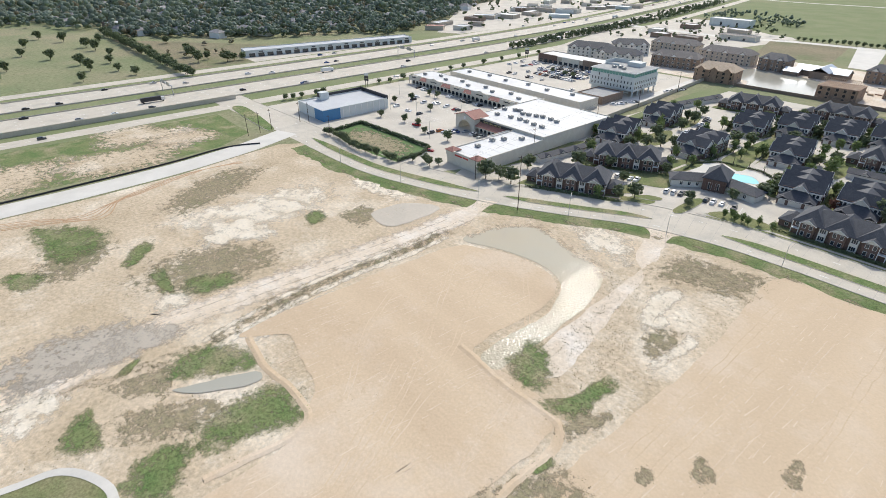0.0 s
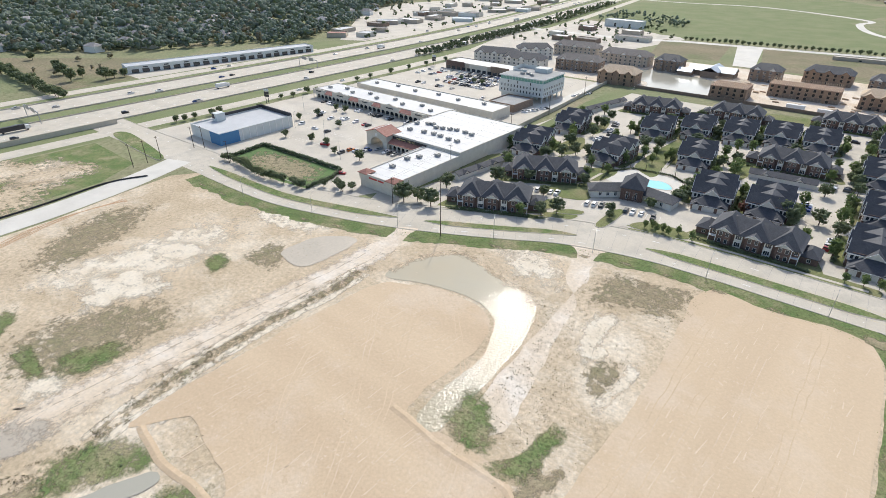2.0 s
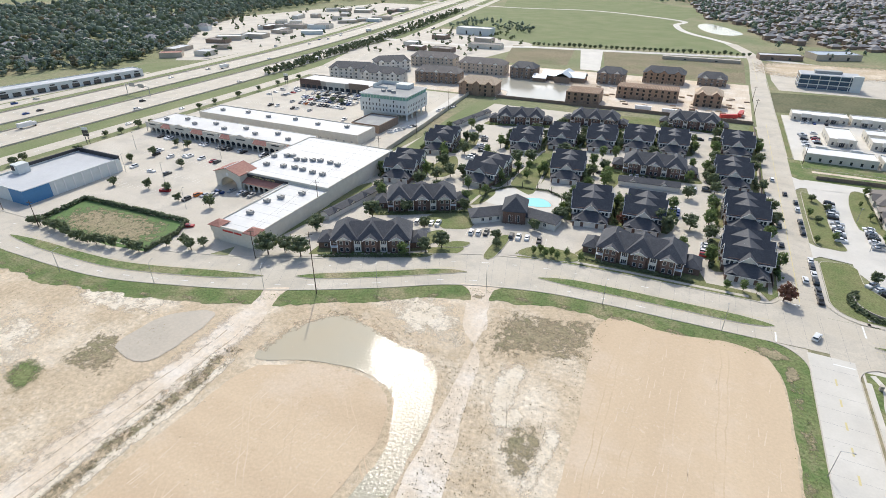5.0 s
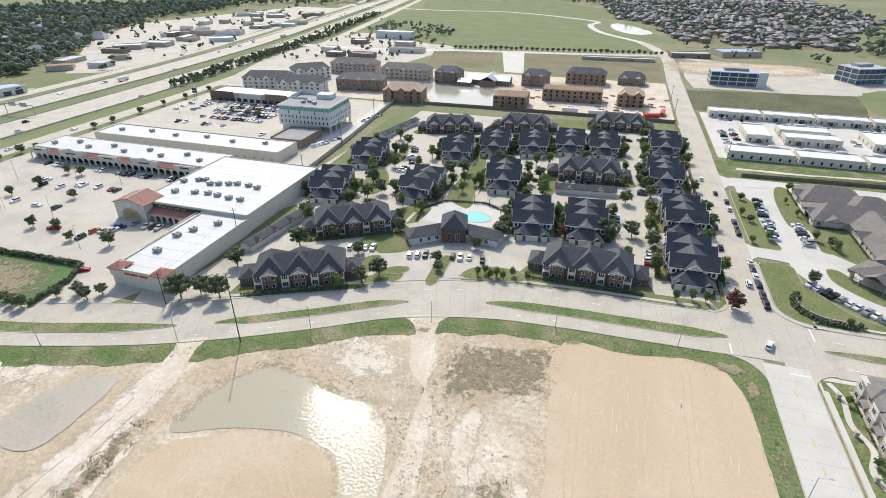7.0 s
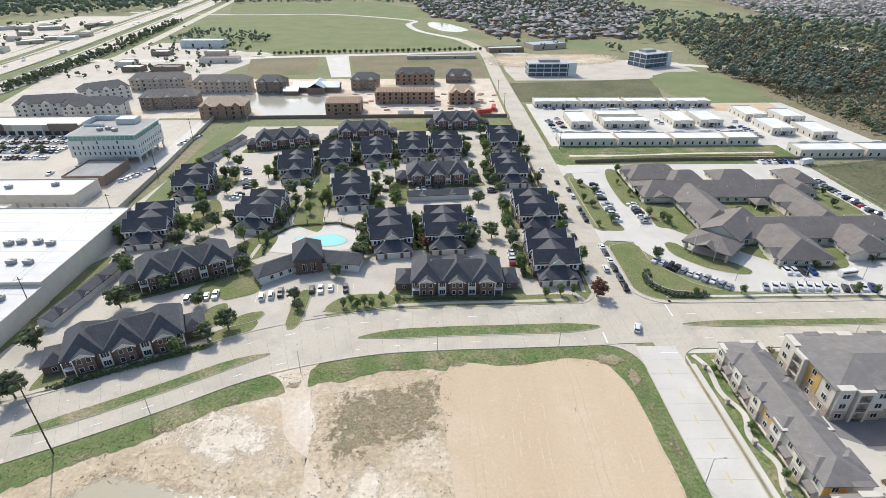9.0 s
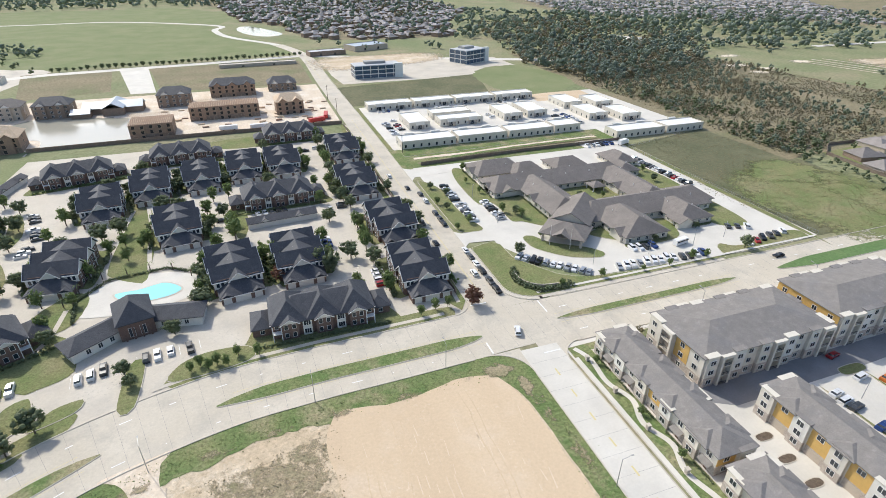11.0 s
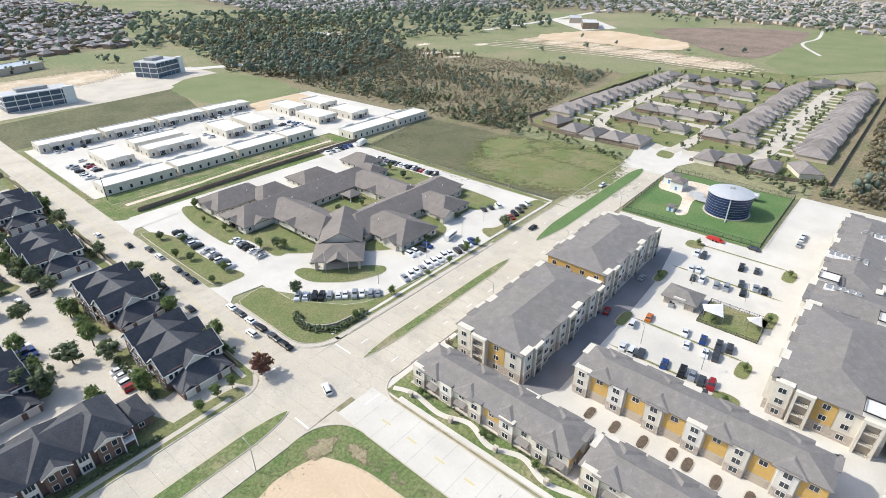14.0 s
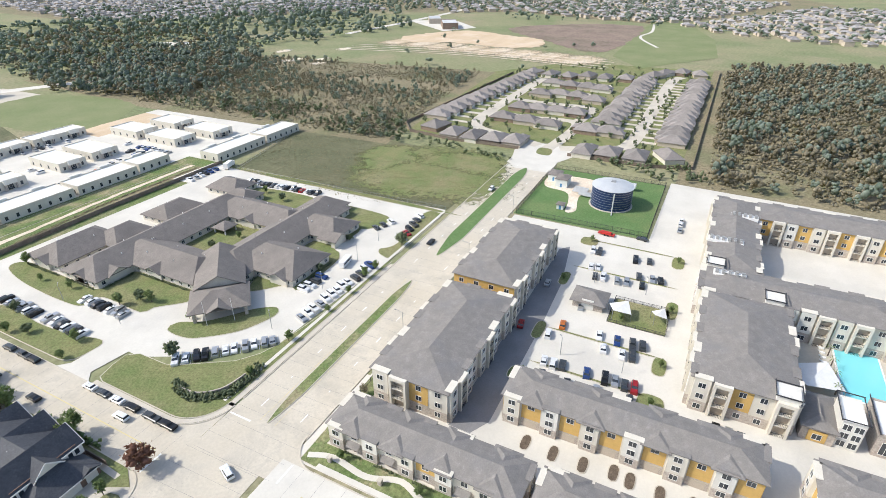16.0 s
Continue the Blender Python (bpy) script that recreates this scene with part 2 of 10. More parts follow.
TANKBLUE = mat("navy_glass_fused_steel", (0.012, 0.03, 0.10), (0.018, 0.04, 0.12), 0.4, 0.35, metal=0.1, fine=3.0, fine_amt=0.1, world_space=False)
ALU = mat("pale_aluminium_dome", (0.62, 0.63, 0.64), (0.56, 0.57, 0.58), 0.3, 0.5, metal=0.3, fine=3.0, fine_amt=0.06, world_space=False)
GREENGLASS = plain("green_glass_band", (0.16, 0.36, 0.30), 0.15)
ROOF_GRAVEL = mat("grey_gravel_roof", (0.30, 0.30, 0.295), (0.36, 0.36, 0.35), 0.12, 0.85, fine=1.4, fine_amt=0.12, c3=(0.24, 0.24, 0.235), scale3=0.1, amt3=0.5)
CANVAS = plain("white_canvas", (0.80, 0.79, 0.77), 0.8)
REDPAINT = plain("red_paint", (0.50, 0.04, 0.03), 0.5)
BRICKWALL = mat("tan_brick_screen_wall", (0.22, 0.16, 0.12), (0.28, 0.21, 0.16), 0.8, 0.9, fine=4.0, fine_amt=0.15)


def leaf(name, c1, c2, through_light=0.4):
    """Foliage: broken colour, and some light passing through the leaves."""
    m = mat(name, c1, c2, 0.3, 0.75, fine=1.3, fine_amt=0.4, rand=0.28, world_space=True, island=True, spec=0.2)
    n, l = m.node_tree.nodes, m.node_tree.links
    b, o = n["Principled BSDF"], n["Material Output"]
    t = n.new("ShaderNodeBsdfTranslucent")
    t.inputs["Color"].default_value = (c2[0] * 1.2, c2[1] * 1.25, c2[2] * 0.9, 1)
    x = n.new("ShaderNodeMixShader")
    x.inputs[0].default_value = through_light
    l.new(b.outputs[0], x.inputs[1])
    l.new(t.outputs[0], x.inputs[2])
    l.new(x.outputs[0], o.inputs["Surface"])
    return m


LEAF = leaf("evergreen_oak_leaves", (0.14, 0.175, 0.10), (0.20, 0.23, 0.14))
LEAF_LIGHT = leaf("light_green_leaves", (0.15, 0.215, 0.085), (0.21, 0.26, 0.12))
LEAF_RED = leaf("russet_autumn_leaves", (0.17, 0.085, 0.065), (0.23, 0.125, 0.09))
# Paler and bluer than real leaves: distance haze is mixed into this colour.
LEAF_HAZED = leaf("haze_paled_leaves", (0.195, 0.245, 0.21), (0.285, 0.32, 0.275), 0.5)
LEAF_DRY = leaf("thin_brown_green_leaves", (0.23, 0.21, 0.155), (0.32, 0.285, 0.215), 0.5)
BRUSH = leaf("dry_grey_brush", (0.29, 0.265, 0.20), (0.38, 0.34, 0.265), 0.45)
WEED = leaf("dark_weeds", (0.20, 0.17, 0.11), (0.29, 0.25, 0.165))
MULCH = mat("dark_bark_mulch", (0.10, 0.075, 0.055), (0.15, 0.115, 0.085), 0.8, 0.95, fine=3.0, fine_amt=0.3, bump=0.4)
PALEWEED = leaf("bleached_weeds", (0.30, 0.26, 0.17), (0.40, 0.34, 0.24))
TUFT = leaf("green_grass_tufts", (0.17, 0.22, 0.09), (0.24, 0.27, 0.12))


def ragged(base, name, scale=0.2, lo=0.93, hi=1.07):
    """The same surface, breaking up into flecks towards the rim of its sheet."""
    m = base.copy()
    m.name = name
    n, l = m.node_tree.nodes, m.node_tree.links
    at = n.new("ShaderNodeAttribute")
    at.attribute_name = "cover"
    t = n.new("ShaderNodeTexNoise")
    t.inputs["Scale"].default_value, t.inputs["Detail"].default_value, t.inputs["Roughness"].default_value = scale, 11, 0.78
    l.new(n.new("ShaderNodeNewGeometry").outputs["Position"], t.inputs["Vector"])
    add = n.new("ShaderNodeMath")
    l.new(at.outputs["Fac"], add.inputs[0])
    l.new(t.outputs["Fac"], add.inputs[1])
    cut = n.new("ShaderNodeMapRange")
    cut.inputs["From Min"].default_value, cut.inputs["From Max"].default_value = lo, hi
    l.new(add.outputs[0], cut.inputs["Value"])
    x = n.new("ShaderNodeMixShader")
    l.new(cut.outputs["Result"], x.inputs[0])
    l.new(n.new("ShaderNodeBsdfTransparent").outputs[0], x.inputs[1])
    l.new(n["Principled BSDF"].outputs[0], x.inputs[2])
    l.new(x.outputs[0], n["Material Output"].inputs["Surface"])
    return m


RAG_GREEN = ragged(VERGE, "ragged_green_weeds", 0.3, 0.90, 1.14)
WEEDSOIL = mat("brown_weedy_soil", (0.36, 0.30, 0.20), (0.27, 0.235, 0.15), 0.3, 0.95, fine=1.4, fine_amt=0.35, bump=0.5, c3=(0.20, 0.21, 0.11), scale3=0.08, amt3=0.5, spec=0.1)
RAG_BROWN = ragged(WEEDSOIL, "ragged_brown_weeds", 0.32)
RAG_CLAY = ragged(WHITESAND, "ragged_bleached_clay", 0.16)
RAG_LAWN = ragged(GRASS, "ragged_rough_grass", 0.25)
RAG_MUD = ragged(MUD, "ragged_wet_mud", 0.25)
RAG_DIRT = ragged(DIRT, "ragged_bare_earth", 0.3)
RAG_TRACK = ragged(TRACK, "ragged_track_earth", 0.22, 0.90, 1.12)


def glass(name, c, rough=0.08):
    m = bpy.data.materials.new(name)
    m.use_nodes = True
    b = m.node_tree.nodes["Principled BSDF"]
    b.inputs["Base Color"].default_value = (*c, 1)
    b.inputs["Roughness"].default_value = rough
    b.inputs["Specular IOR Level"].default_value = 0.8
    return m


GLASS = glass("dark_window_glass", (0.035, 0.042, 0.05))
GLASS_BLUE = glass("blue_curtain_glass", (0.05, 0.09, 0.14))


def water(name, c, ripple, strength, rough=0.06, spec=0.5, calm=None):
    m = glass(name, c, rough)
    m.node_tree.nodes["Principled BSDF"].inputs["Specular IOR Level"].default_value = spec
    n, l = m.node_tree.nodes, m.node_tree.links
    t = n.new("ShaderNodeTexNoise")
    t.inputs["Scale"].default_value, t.inputs["Detail"].default_value = ripple, 3
    l.new(n.new("ShaderNodeNewGeometry").outputs["Position"], t.inputs["Vector"])
    bp = n.new("ShaderNodeBump")
    bp.inputs["Strength"].default_value, bp.inputs["Distance"].default_value = strength, 0.2
    l.new(t.outputs["Fac"], bp.inputs["Height"])
    l.new(bp.outputs["Normal"], n["Principled BSDF"].inputs["Normal"])
    if calm:
        # wind ripples on one side only, still water on the other
        sep = n.new("ShaderNodeSeparateXYZ")
        l.new(n.new("ShaderNodeNewGeometry").outputs["Position"], sep.inputs[0])
        w = n.new("ShaderNodeMapRange")
        w.inputs["From Min"].default_value, w.inputs["From Max"].default_value = calm
        w.inputs["To Min"].default_value, w.inputs["To Max"].default_value = 0.03, strength
        l.new(sep.outputs["X"], w.inputs["Value"])
        l.new(w.outputs["Result"], bp.inputs["Strength"])
        # silt: pale green away from the shore, brown shallows
        u = n.new("ShaderNodeTexNoise")
        u.inputs["Scale"].default_value = 0.05
        l.new(n.new("ShaderNodeNewGeometry").outputs["Position"], u.inputs["Vector"])
        k = n.new("ShaderNodeMix")
        k.data_type = "RGBA"
        k.inputs[6].default_value, k.inputs[7].default_value = (*c, 1), (c[0] * 1.12, c[1] * 0.98, c[2] * 0.82, 1)
        l.new(u.outputs["Fac"], k.inputs[0])
        l.new(k.outputs[2], n["Principled BSDF"].inputs["Base Color"])
    return m


POND = water("silty_pond_water", (0.41, 0.395, 0.325), 1.3, 0.85, 0.10, 0.13, (-140, -98))
STILL = water("shallow_grey_water", (0.40, 0.38, 0.31), 1.0, 0.12, 0.12)
POOL = water("turquoise_pool_water", (0.22, 0.66, 0.70), 2.5, 0.05, 0.05)


# ---- mesh helpers ----
class Geo:
    """Gathers the corners and faces of one mesh."""

    def __init__(self):
        self.v, self.f = [], []

    def face(self, *pts):
        k = len(self.v)
        self.v += [tuple(p) for p in pts]
        self.f.append(tuple(range(k, k + len(pts))))
        return self

    def box(self, x0, y0, z0, x1, y1, z1):
        k = len(self.v)
        self.v += [(x0, y0, z0), (x1, y0, z0), (x1, y1, z0), (x0, y1, z0), (x0, y0, z1), (x1, y0, z1), (x1, y1, z1), (x0, y1, z1)]
        self.f += [tuple(k + i for i in q) for q in ((3, 2, 1, 0), (4, 5, 6, 7), (0, 1, 5, 4), (1, 2, 6, 5), (2, 3, 7, 6), (3, 0, 4, 7))]
        return self

    def prism(self, pts, z0, z1):
        k, n = len(self.v), len(pts)
        self.v += [(x, y, z0) for x, y in pts] + [(x, y, z1) for x, y in pts]
        self.f += [tuple(range(k + n, k + 2 * n)), tuple(range(k + n - 1, k - 1, -1))]
        self.f += [(k + i, k + (i + 1) % n, k + n + (i + 1) % n, k + n + i) for i in range(n)]
        return self

    def cyl(self, x, y, z0, z1, r0, r1=None, n=8, tilt=(0, 0)):
        r1 = r0 if r1 is None else r1
        k = len(self.v)
        ring = [(math.cos(2 * math.pi * i / n), math.sin(2 * math.pi * i / n)) for i in range(n)]
        self.v += [(x + r0 * c, y + r0 * s, z0) for c, s in ring] + [(x + tilt[0] + r1 * c, y + tilt[1] + r1 * s, z1) for c, s in ring]
        self.f += [(k + i, k + (i + 1) % n, k + n + (i + 1) % n, k + n + i) for i in range(n)]
        self.f += [tuple(range(k + n, k + 2 * n)), tuple(range(k + n - 1, k - 1, -1))]
        return self

    def beam(self, a, b, w, h=None):
        """A bar from a to b of w by h."""
        a, b, h = Vector(a), Vector(b), h or w
        d = (b - a).normalized()
        s = d.cross(Vector((0, 0, 1))) if abs(d.z) < 0.98 else Vector((1, 0, 0))
        s.normalize()
        u = s.cross(d)
        k = len(self.v)
        for p in (a, b):
            self.v += [tuple(p + s * i * w / 2 + u * j * h / 2) for i, j in ((-1, -1), (1, -1), (1, 1), (-1, 1))]
        self.f += [tuple(k + i for i in q) for q in ((3, 2, 1, 0), (4, 5, 6, 7), (0, 1, 5, 4), (1, 2, 6, 5), (2, 3, 7, 6), (3, 0, 4, 7))]
        return self

    def hip(self, x0, y0, x1, y1, z, pitch=0.6, over=0.5, thick=0.25, cut=1.0):
        """A hip roof over a rectangle; cut under 1 makes its ends steeper than its sides."""
        x0, y0, x1, y1 = x0 - over, y0 - over, x1 + over, y1 + over
        w, d = x1 - x0, y1 - y0
        half = min(w, d) / 2
        top = z + half * pitch
        e = half * cut
        if w >= d:
            ra, rb = (x0 + e, (y0 + y1) / 2, top), (x1 - e, (y0 + y1) / 2, top)
        else:
            ra, rb = ((x0 + x1) / 2, y0 + e, top), ((x0 + x1) / 2, y1 - e, top)
        a, b, c, d4 = (x0, y0, z), (x1, y0, z), (x1, y1, z), (x0, y1, z)
        if w >= d:
            self.face(a, b, rb, ra).face(b, c, rb).face(c, d4, ra, rb).face(d4, a, ra)
        else:
            self.face(a, b, ra).face(b, c, rb, ra).face(c, d4, rb).face(d4, a, ra, rb)
        lo = z - thick
        for p, q in ((a, b), (b, c), (c, d4), (d4, a)):
            self.face((p[0], p[1], lo), (q[0], q[1], lo), q, p)
        self.face((x0, y1, lo), (x1, y1, lo), (x1, y0, lo), (x0, y0, lo))
        return top

    def tent(self, x0, y0, x1, y1, z, ya, yb, top, thick=0.22):
        """A roof over a rectangle with a short ridge from ya to yb along its middle."""
        m = (x0 + x1) / 2
        a, b, c, d, p, q = (x0, y0, z), (x1, y0, z), (x1, y1, z), (x0, y1, z), (m, ya, top), (m, yb, top)
        self.face(a, b, p).face(b, c, q, p).face(c, d, q).face(d, a, p, q)
        self.face(d, c, b, a)
        return self

    def gable(self, x0, y0, x1, y1, z, pitch=0.6, over=0.4, thick=0.22, axis="x"):
        """Two sloping slabs, with the ridge along the axis."""
        x0, y0, x1, y1 = x0 - over, y0 - over, x1 + over, y1 + over
        if axis == "x":
            m, top = (y0 + y1) / 2, z + (y1 - y0) / 2 * pitch
            sides = (((x0, y0), (x1, y0), (x1, m), (x0, m)), ((x1, y1), (x0, y1), (x0, m), (x1, m)))
        else:
            m, top = (x0 + x1) / 2, z + (x1 - x0) / 2 * pitch
            sides = (((x0, y1), (x0, y0), (m, y0), (m, y1)), ((x1, y0), (x1, y1), (m, y1), (m, y0)))
        for p, q, r, s in sides:
            up = [(*p, z), (*q, z), (*r, top), (*s, top)]
            dn = [(a, b, c - thick) for a, b, c in up]
            self.face(*up).face(*dn[::-1])
            for i in range(4):
                self.face(dn[i], dn[(i + 1) % 4], up[(i + 1) % 4], up[i])
        return top

    def gable_wall(self, x0, y0, x1, y1, z, pitch, axis="x"):
        """The triangles under a gable, as a thin prism over the rectangle."""
        if axis == "x":
            m, top = (y0 + y1) / 2, z + (y1 - y0) / 2 * pitch
            a, b = [(x0, y0, z), (x0, y1, z), (x0, m, top)], [(x1, y0, z), (x1, y1, z), (x1, m, top)]
        else:
            m, top = (x0 + x1) / 2, z + (x1 - x0) / 2 * pitch
            a, b = [(x0, y0, z), (x1, y0, z), (m, y0, top)], [(x0, y1, z), (x1, y1, z), (m, y1, top)]
        self.face(*a[::-1]).face(*b).face(a[0], b[0], b[2], a[2]).face(a[1], a[2], b[2], b[1])
        return self

    def mesh(self, name):
        me = bpy.data.meshes.new(name)
        me.from_pydata(self.v, [], self.f)
        me.update()
        return me


def part(name, geo, material, parent=None, label="", at=None):
    """Links a mesh as one object under a thing or a part."""
    me = geo if isinstance(geo, bpy.types.Mesh) else geo.mesh(name)
    if material is not None and not me.materials:
        me.materials.append(material)
    ob = new(name, me)
    if parent is not None:
        ob.parent = parent
    if at is not None:
        ob.matrix_basis = at
    return tagged(ob, label)


def thing(name, x, y, rot=0.0, label="", category="", group="", z=0.0):
    ob = new(name)
    ob.empty_display_size = 0.5
    ob.matrix_basis = pose(x, y, z, 0, 0, rot)
    return tagged(ob, label, category, group)


def smooth_loop(pts, step=3.0, jitter=0.0, closed=True, seed=0):
    """A rounded outline through the points, made uneven by noise."""
    out, n = [], len(pts)
    for i in range(n if closed else n - 1):
        p = [Vector(pts[(i + k) % n] if closed else pts[min(max(i + k, 0), n - 1)]) for k in (-1, 0, 1, 2)]
        k = max(2, int((p[2] - p[1]).length / step))
        for j in range(k):
            t = j / k
            q = 0.5 * (2 * p[1] + (p[2] - p[0]) * t + (2 * p[0] - 5 * p[1] + 4 * p[2] - p[3]) * t * t + (3 * p[1] - p[0] - 3 * p[2] + p[3]) * t ** 3)
            if jitter:
                w = noise.noise_vector((q.x * 0.11, q.y * 0.11, seed)) + 0.6 * noise.noise_vector((q.x * 0.45, q.y * 0.45, seed + 9))
                q = q + Vector((w.x, w.y)) * jitter
            out.append((q.x, q.y))
    if not closed:
        out.append(tuple(pts[-1]))
    return out


LAYER = [0]      # keeps level sheets a hair apart


def sheet(name, pts, z, material, label="", category="", kind="structure", round_=False, jitter=0.0, step=3.0, seed=0, exact=False):
    """A level area, filled by triangles."""
    if round_:
        pts = smooth_loop(pts, step, jitter, True, seed)
    LAYER[0] += 1
    z += 0.0 if exact else 0.0008 * (LAYER[0] % 90)
    bm = bmesh.new()
    vs = [bm.verts.new((x, y, z)) for x, y in pts]
    es = [bm.edges.new((vs[i], vs[(i + 1) % len(vs)])) for i in range(len(vs))]
    bmesh.ops.triangle_fill(bm, use_beauty=True, edges=es, normal=(0, 0, 1))
    me = bpy.data.meshes.new(name)
    bm.to_mesh(me)
    bm.free()
    me.materials.append(material)
    return tagged(new(name, me), label, category, "", kind)


def blotch(name, x, y, rx, ry, z, material, label, seed=0, category="ground", cover=1.0):
    """An uneven patch that thins out towards its rim."""
    LAYER[0] += 1
    z += 0.0008 * (LAYER[0] % 90)
    v, f, cov = [(x, y, z)], [], [0.62 * cover]
    rings, n = (0.35, 0.6, 0.8, 1.0, 1.25), 28
    for j, r in enumerate(rings):
        for i in range(n):
            a = 2 * math.pi * i / n
            k = r * (1 + 0.45 * noise.noise((math.cos(a) * 1.3 + seed, math.sin(a) * 1.3, seed * 0.7)))
            v.append((x + rx * k * math.cos(a), y + ry * k * math.sin(a), z))
            cov.append((0.60, 0.55, 0.49, 0.42, 0.28)[j] * cover)
    f += [(0, 1 + i, 1 + (i + 1) % n) for i in range(n)]
    for j in range(len(rings) - 1):
        f += [(1 + j * n + i, 1 + (j + 1) * n + i, 1 + (j + 1) * n + (i + 1) % n, 1 + j * n + (i + 1) % n) for i in range(n)]
    me = bpy.data.meshes.new(name)
    me.from_pydata(v, [], f)
    at = me.attributes.new("cover", "FLOAT", "POINT")
    at.data.foreach_set("value", cov)
    me.materials.append(material)
    return tagged(new(name, me), label, category, "", "structure")


def patch(name, pts, z, material, label, seed=0, category="ground", cover=1.0):
    """A patch of a given outline that breaks up into flecks towards its rim."""
    LAYER[0] += 1
    z += 0.0008 * (LAYER[0] % 90)
    line = smooth_loop(pts, 2.5, 1.2, True, seed)
    n = len(line)
    cx, cy = sum(p[0] for p in line) / n, sum(p[1] for p in line) / n
    v, f, cov = [(cx, cy, z)], [], [0.62 * cover]
    for r, c in ((0.3, 0.61), (0.6, 0.58), (0.82, 0.52), (1.0, 0.45), (1.2, 0.36), (1.5, 0.22)):
        v += [(cx + (x - cx) * r, cy + (y - cy) * r, z) for x, y in line]
        cov += [c * cover] * n
    f += [(0, 1 + i, 1 + (i + 1) % n) for i in range(n)]
    for j in range(5):
        f += [(1 + j * n + i, 1 + (j + 1) * n + i, 1 + (j + 1) * n + (i + 1) % n, 1 + j * n + (i + 1) % n) for i in range(n)]
    me = bpy.data.meshes.new(name)
    me.from_pydata(v, [], f)
    at = me.attributes.new("cover", "FLOAT", "POINT")
    at.data.foreach_set("value", cov)
    me.materials.append(material)
    return tagged(new(name, me), label, category, "", "structure")


def strip_patch(name, line, half, z, material, label, cover=1.0):
    """A long band along a line that breaks up into flecks towards both sides and its ends."""
    n = len(line)
    v, f, cov = [], [], []
    cross = ((-1.7, 0.2), (-1.25, 0.36), (-1.0, 0.46), (-0.7, 0.56), (0, 0.62), (0.7, 0.56), (1.0, 0.46), (1.25, 0.36), (1.7, 0.2))
    for d, c in cross:
        v += [(x, y, z) for x, y in offset_line(line, d * half)]
        cov += [c * cover * min(1.0, 0.5 + 0.25 * min(i, n - 1 - i)) for i in range(n)]
    for j in range(len(cross) - 1):
        f += [(j * n + i, (j + 1) * n + i, (j + 1) * n + i + 1, j * n + i + 1) for i in range(n - 1)]
    me = bpy.data.meshes.new(name)
    me.from_pydata(v, [], f)
    at = me.attributes.new("cover", "FLOAT", "POINT")
    at.data.foreach_set("value", cov)
    me.materials.append(material)
    return tagged(new(name, me), label, "ground", "", "structure")


def berm(name, line, w, h, material, label):
    """A low uneven ridge of pushed-up earth."""
    line = smooth_loop(line, 1.5, 0.5, False, 3)
    a, b = offset_line(line, w / 2), offset_line(line, -w / 2)
    g = Geo()
    k = len(line)
    g.v = [(*p, 0.1) for p in a] + [(p[0] + 0.3 * noise.noise((p[0], p[1], 0.0)), p[1], 0.12 + h * (0.7 + 0.6 * noise.noise((p[0] * 0.4, p[1] * 0.4, 5.0)))) for p in line] + [(*p, 0.1) for p in b]
    for i in range(k - 1):
        g.f += [(k + i, k + i + 1, i + 1, i), (2 * k + i, 2 * k + i + 1, k + i + 1, k + i)]
    return tagged(part(name, g, material), label, "ground", "", "structure")


def rect(x0, y0, x1, y1):
    return [(x0, y0), (x1, y0), (x1, y1), (x0, y1)]


def offset_line(pts, d):
    """The line moved by d to its left."""
    out = []
    for i, p in enumerate(pts):
        a, b = Vector(pts[max(i - 1, 0)]), Vector(pts[min(i + 1, len(pts) - 1)])
        t = (b - a).normalized()
        out.append((p[0] - t.y * d, p[1] + t.x * d))
    return out


def ribbon(name, line, d0, d1, z, material, label="", category="", kind="structure", thick=0.0):
    a, b = offset_line(line, d0), offset_line(line, d1)
    g = Geo()
    for i in range(len(line) - 1):
        g.face((*a[i], z), (*a[i + 1], z), (*b[i + 1], z), (*b[i], z))
        if thick:
            g.face((*a[i], z - thick), (*a[i + 1], z - thick), (*a[i + 1], z), (*a[i], z))
            g.face((*b[i + 1], z - thick), (*b[i], z - thick), (*b[i], z), (*b[i + 1], z))
    return tagged(part(name, g, material), label, category, "", kind)


def inside(x, y, pts):
    hit = False
    for (x0, y0), (x1, y1) in zip(pts, pts[1:] + pts[:1]):
        if (y0 > y) != (y1 > y) and x < (x1 - x0) * (y - y0) / (y1 - y0) + x0:
            hit = not hit
    return hit


def island(name, pts, material=None, top=0.16, label="raised grass island with a concrete kerb", round_=True, step=1.5, category="island"):
    """A kerbed planting island: a kerb step with grass inside."""
    pts = smooth_loop(pts, step) if round_ else pts
    kerb = part(name, Geo().prism(pts, 0.0, top), LOT)
    c = Vector((sum(p[0] for p in pts) / len(pts), sum(p[1] for p in pts) / len(pts)))
    inner = []
    n = len(pts)
    for i in range(n):
        a, b = Vector(pts[i - 1]), Vector(pts[(i + 1) % n])
        t = (b - a).normalized()
        q = Vector(pts[i]) + Vector((-t.y, t.x)) * 0.25
        inner.append((q.x, q.y))
    if ((inner[0][0] - c.x) ** 2 + (inner[0][1] - c.y) ** 2) > ((pts[0][0] - c.x) ** 2 + (pts[0][1] - c.y) ** 2):
        inner = [(2 * p[0] - q[0], 2 * p[1] - q[1]) for p, q in zip(pts, inner)]
    part("turf", Geo().prism(inner, top - 0.05, top + 0.04), material or GRASS, kerb)
    return tagged(kerb, label, category, "", "structure")

# ---- ground, roads and water ----
sheet("ground", rect(-4500, -2500, 4500, 6500), 0.0, FIELD, "flat dry grass plain out to the horizon", "ground")

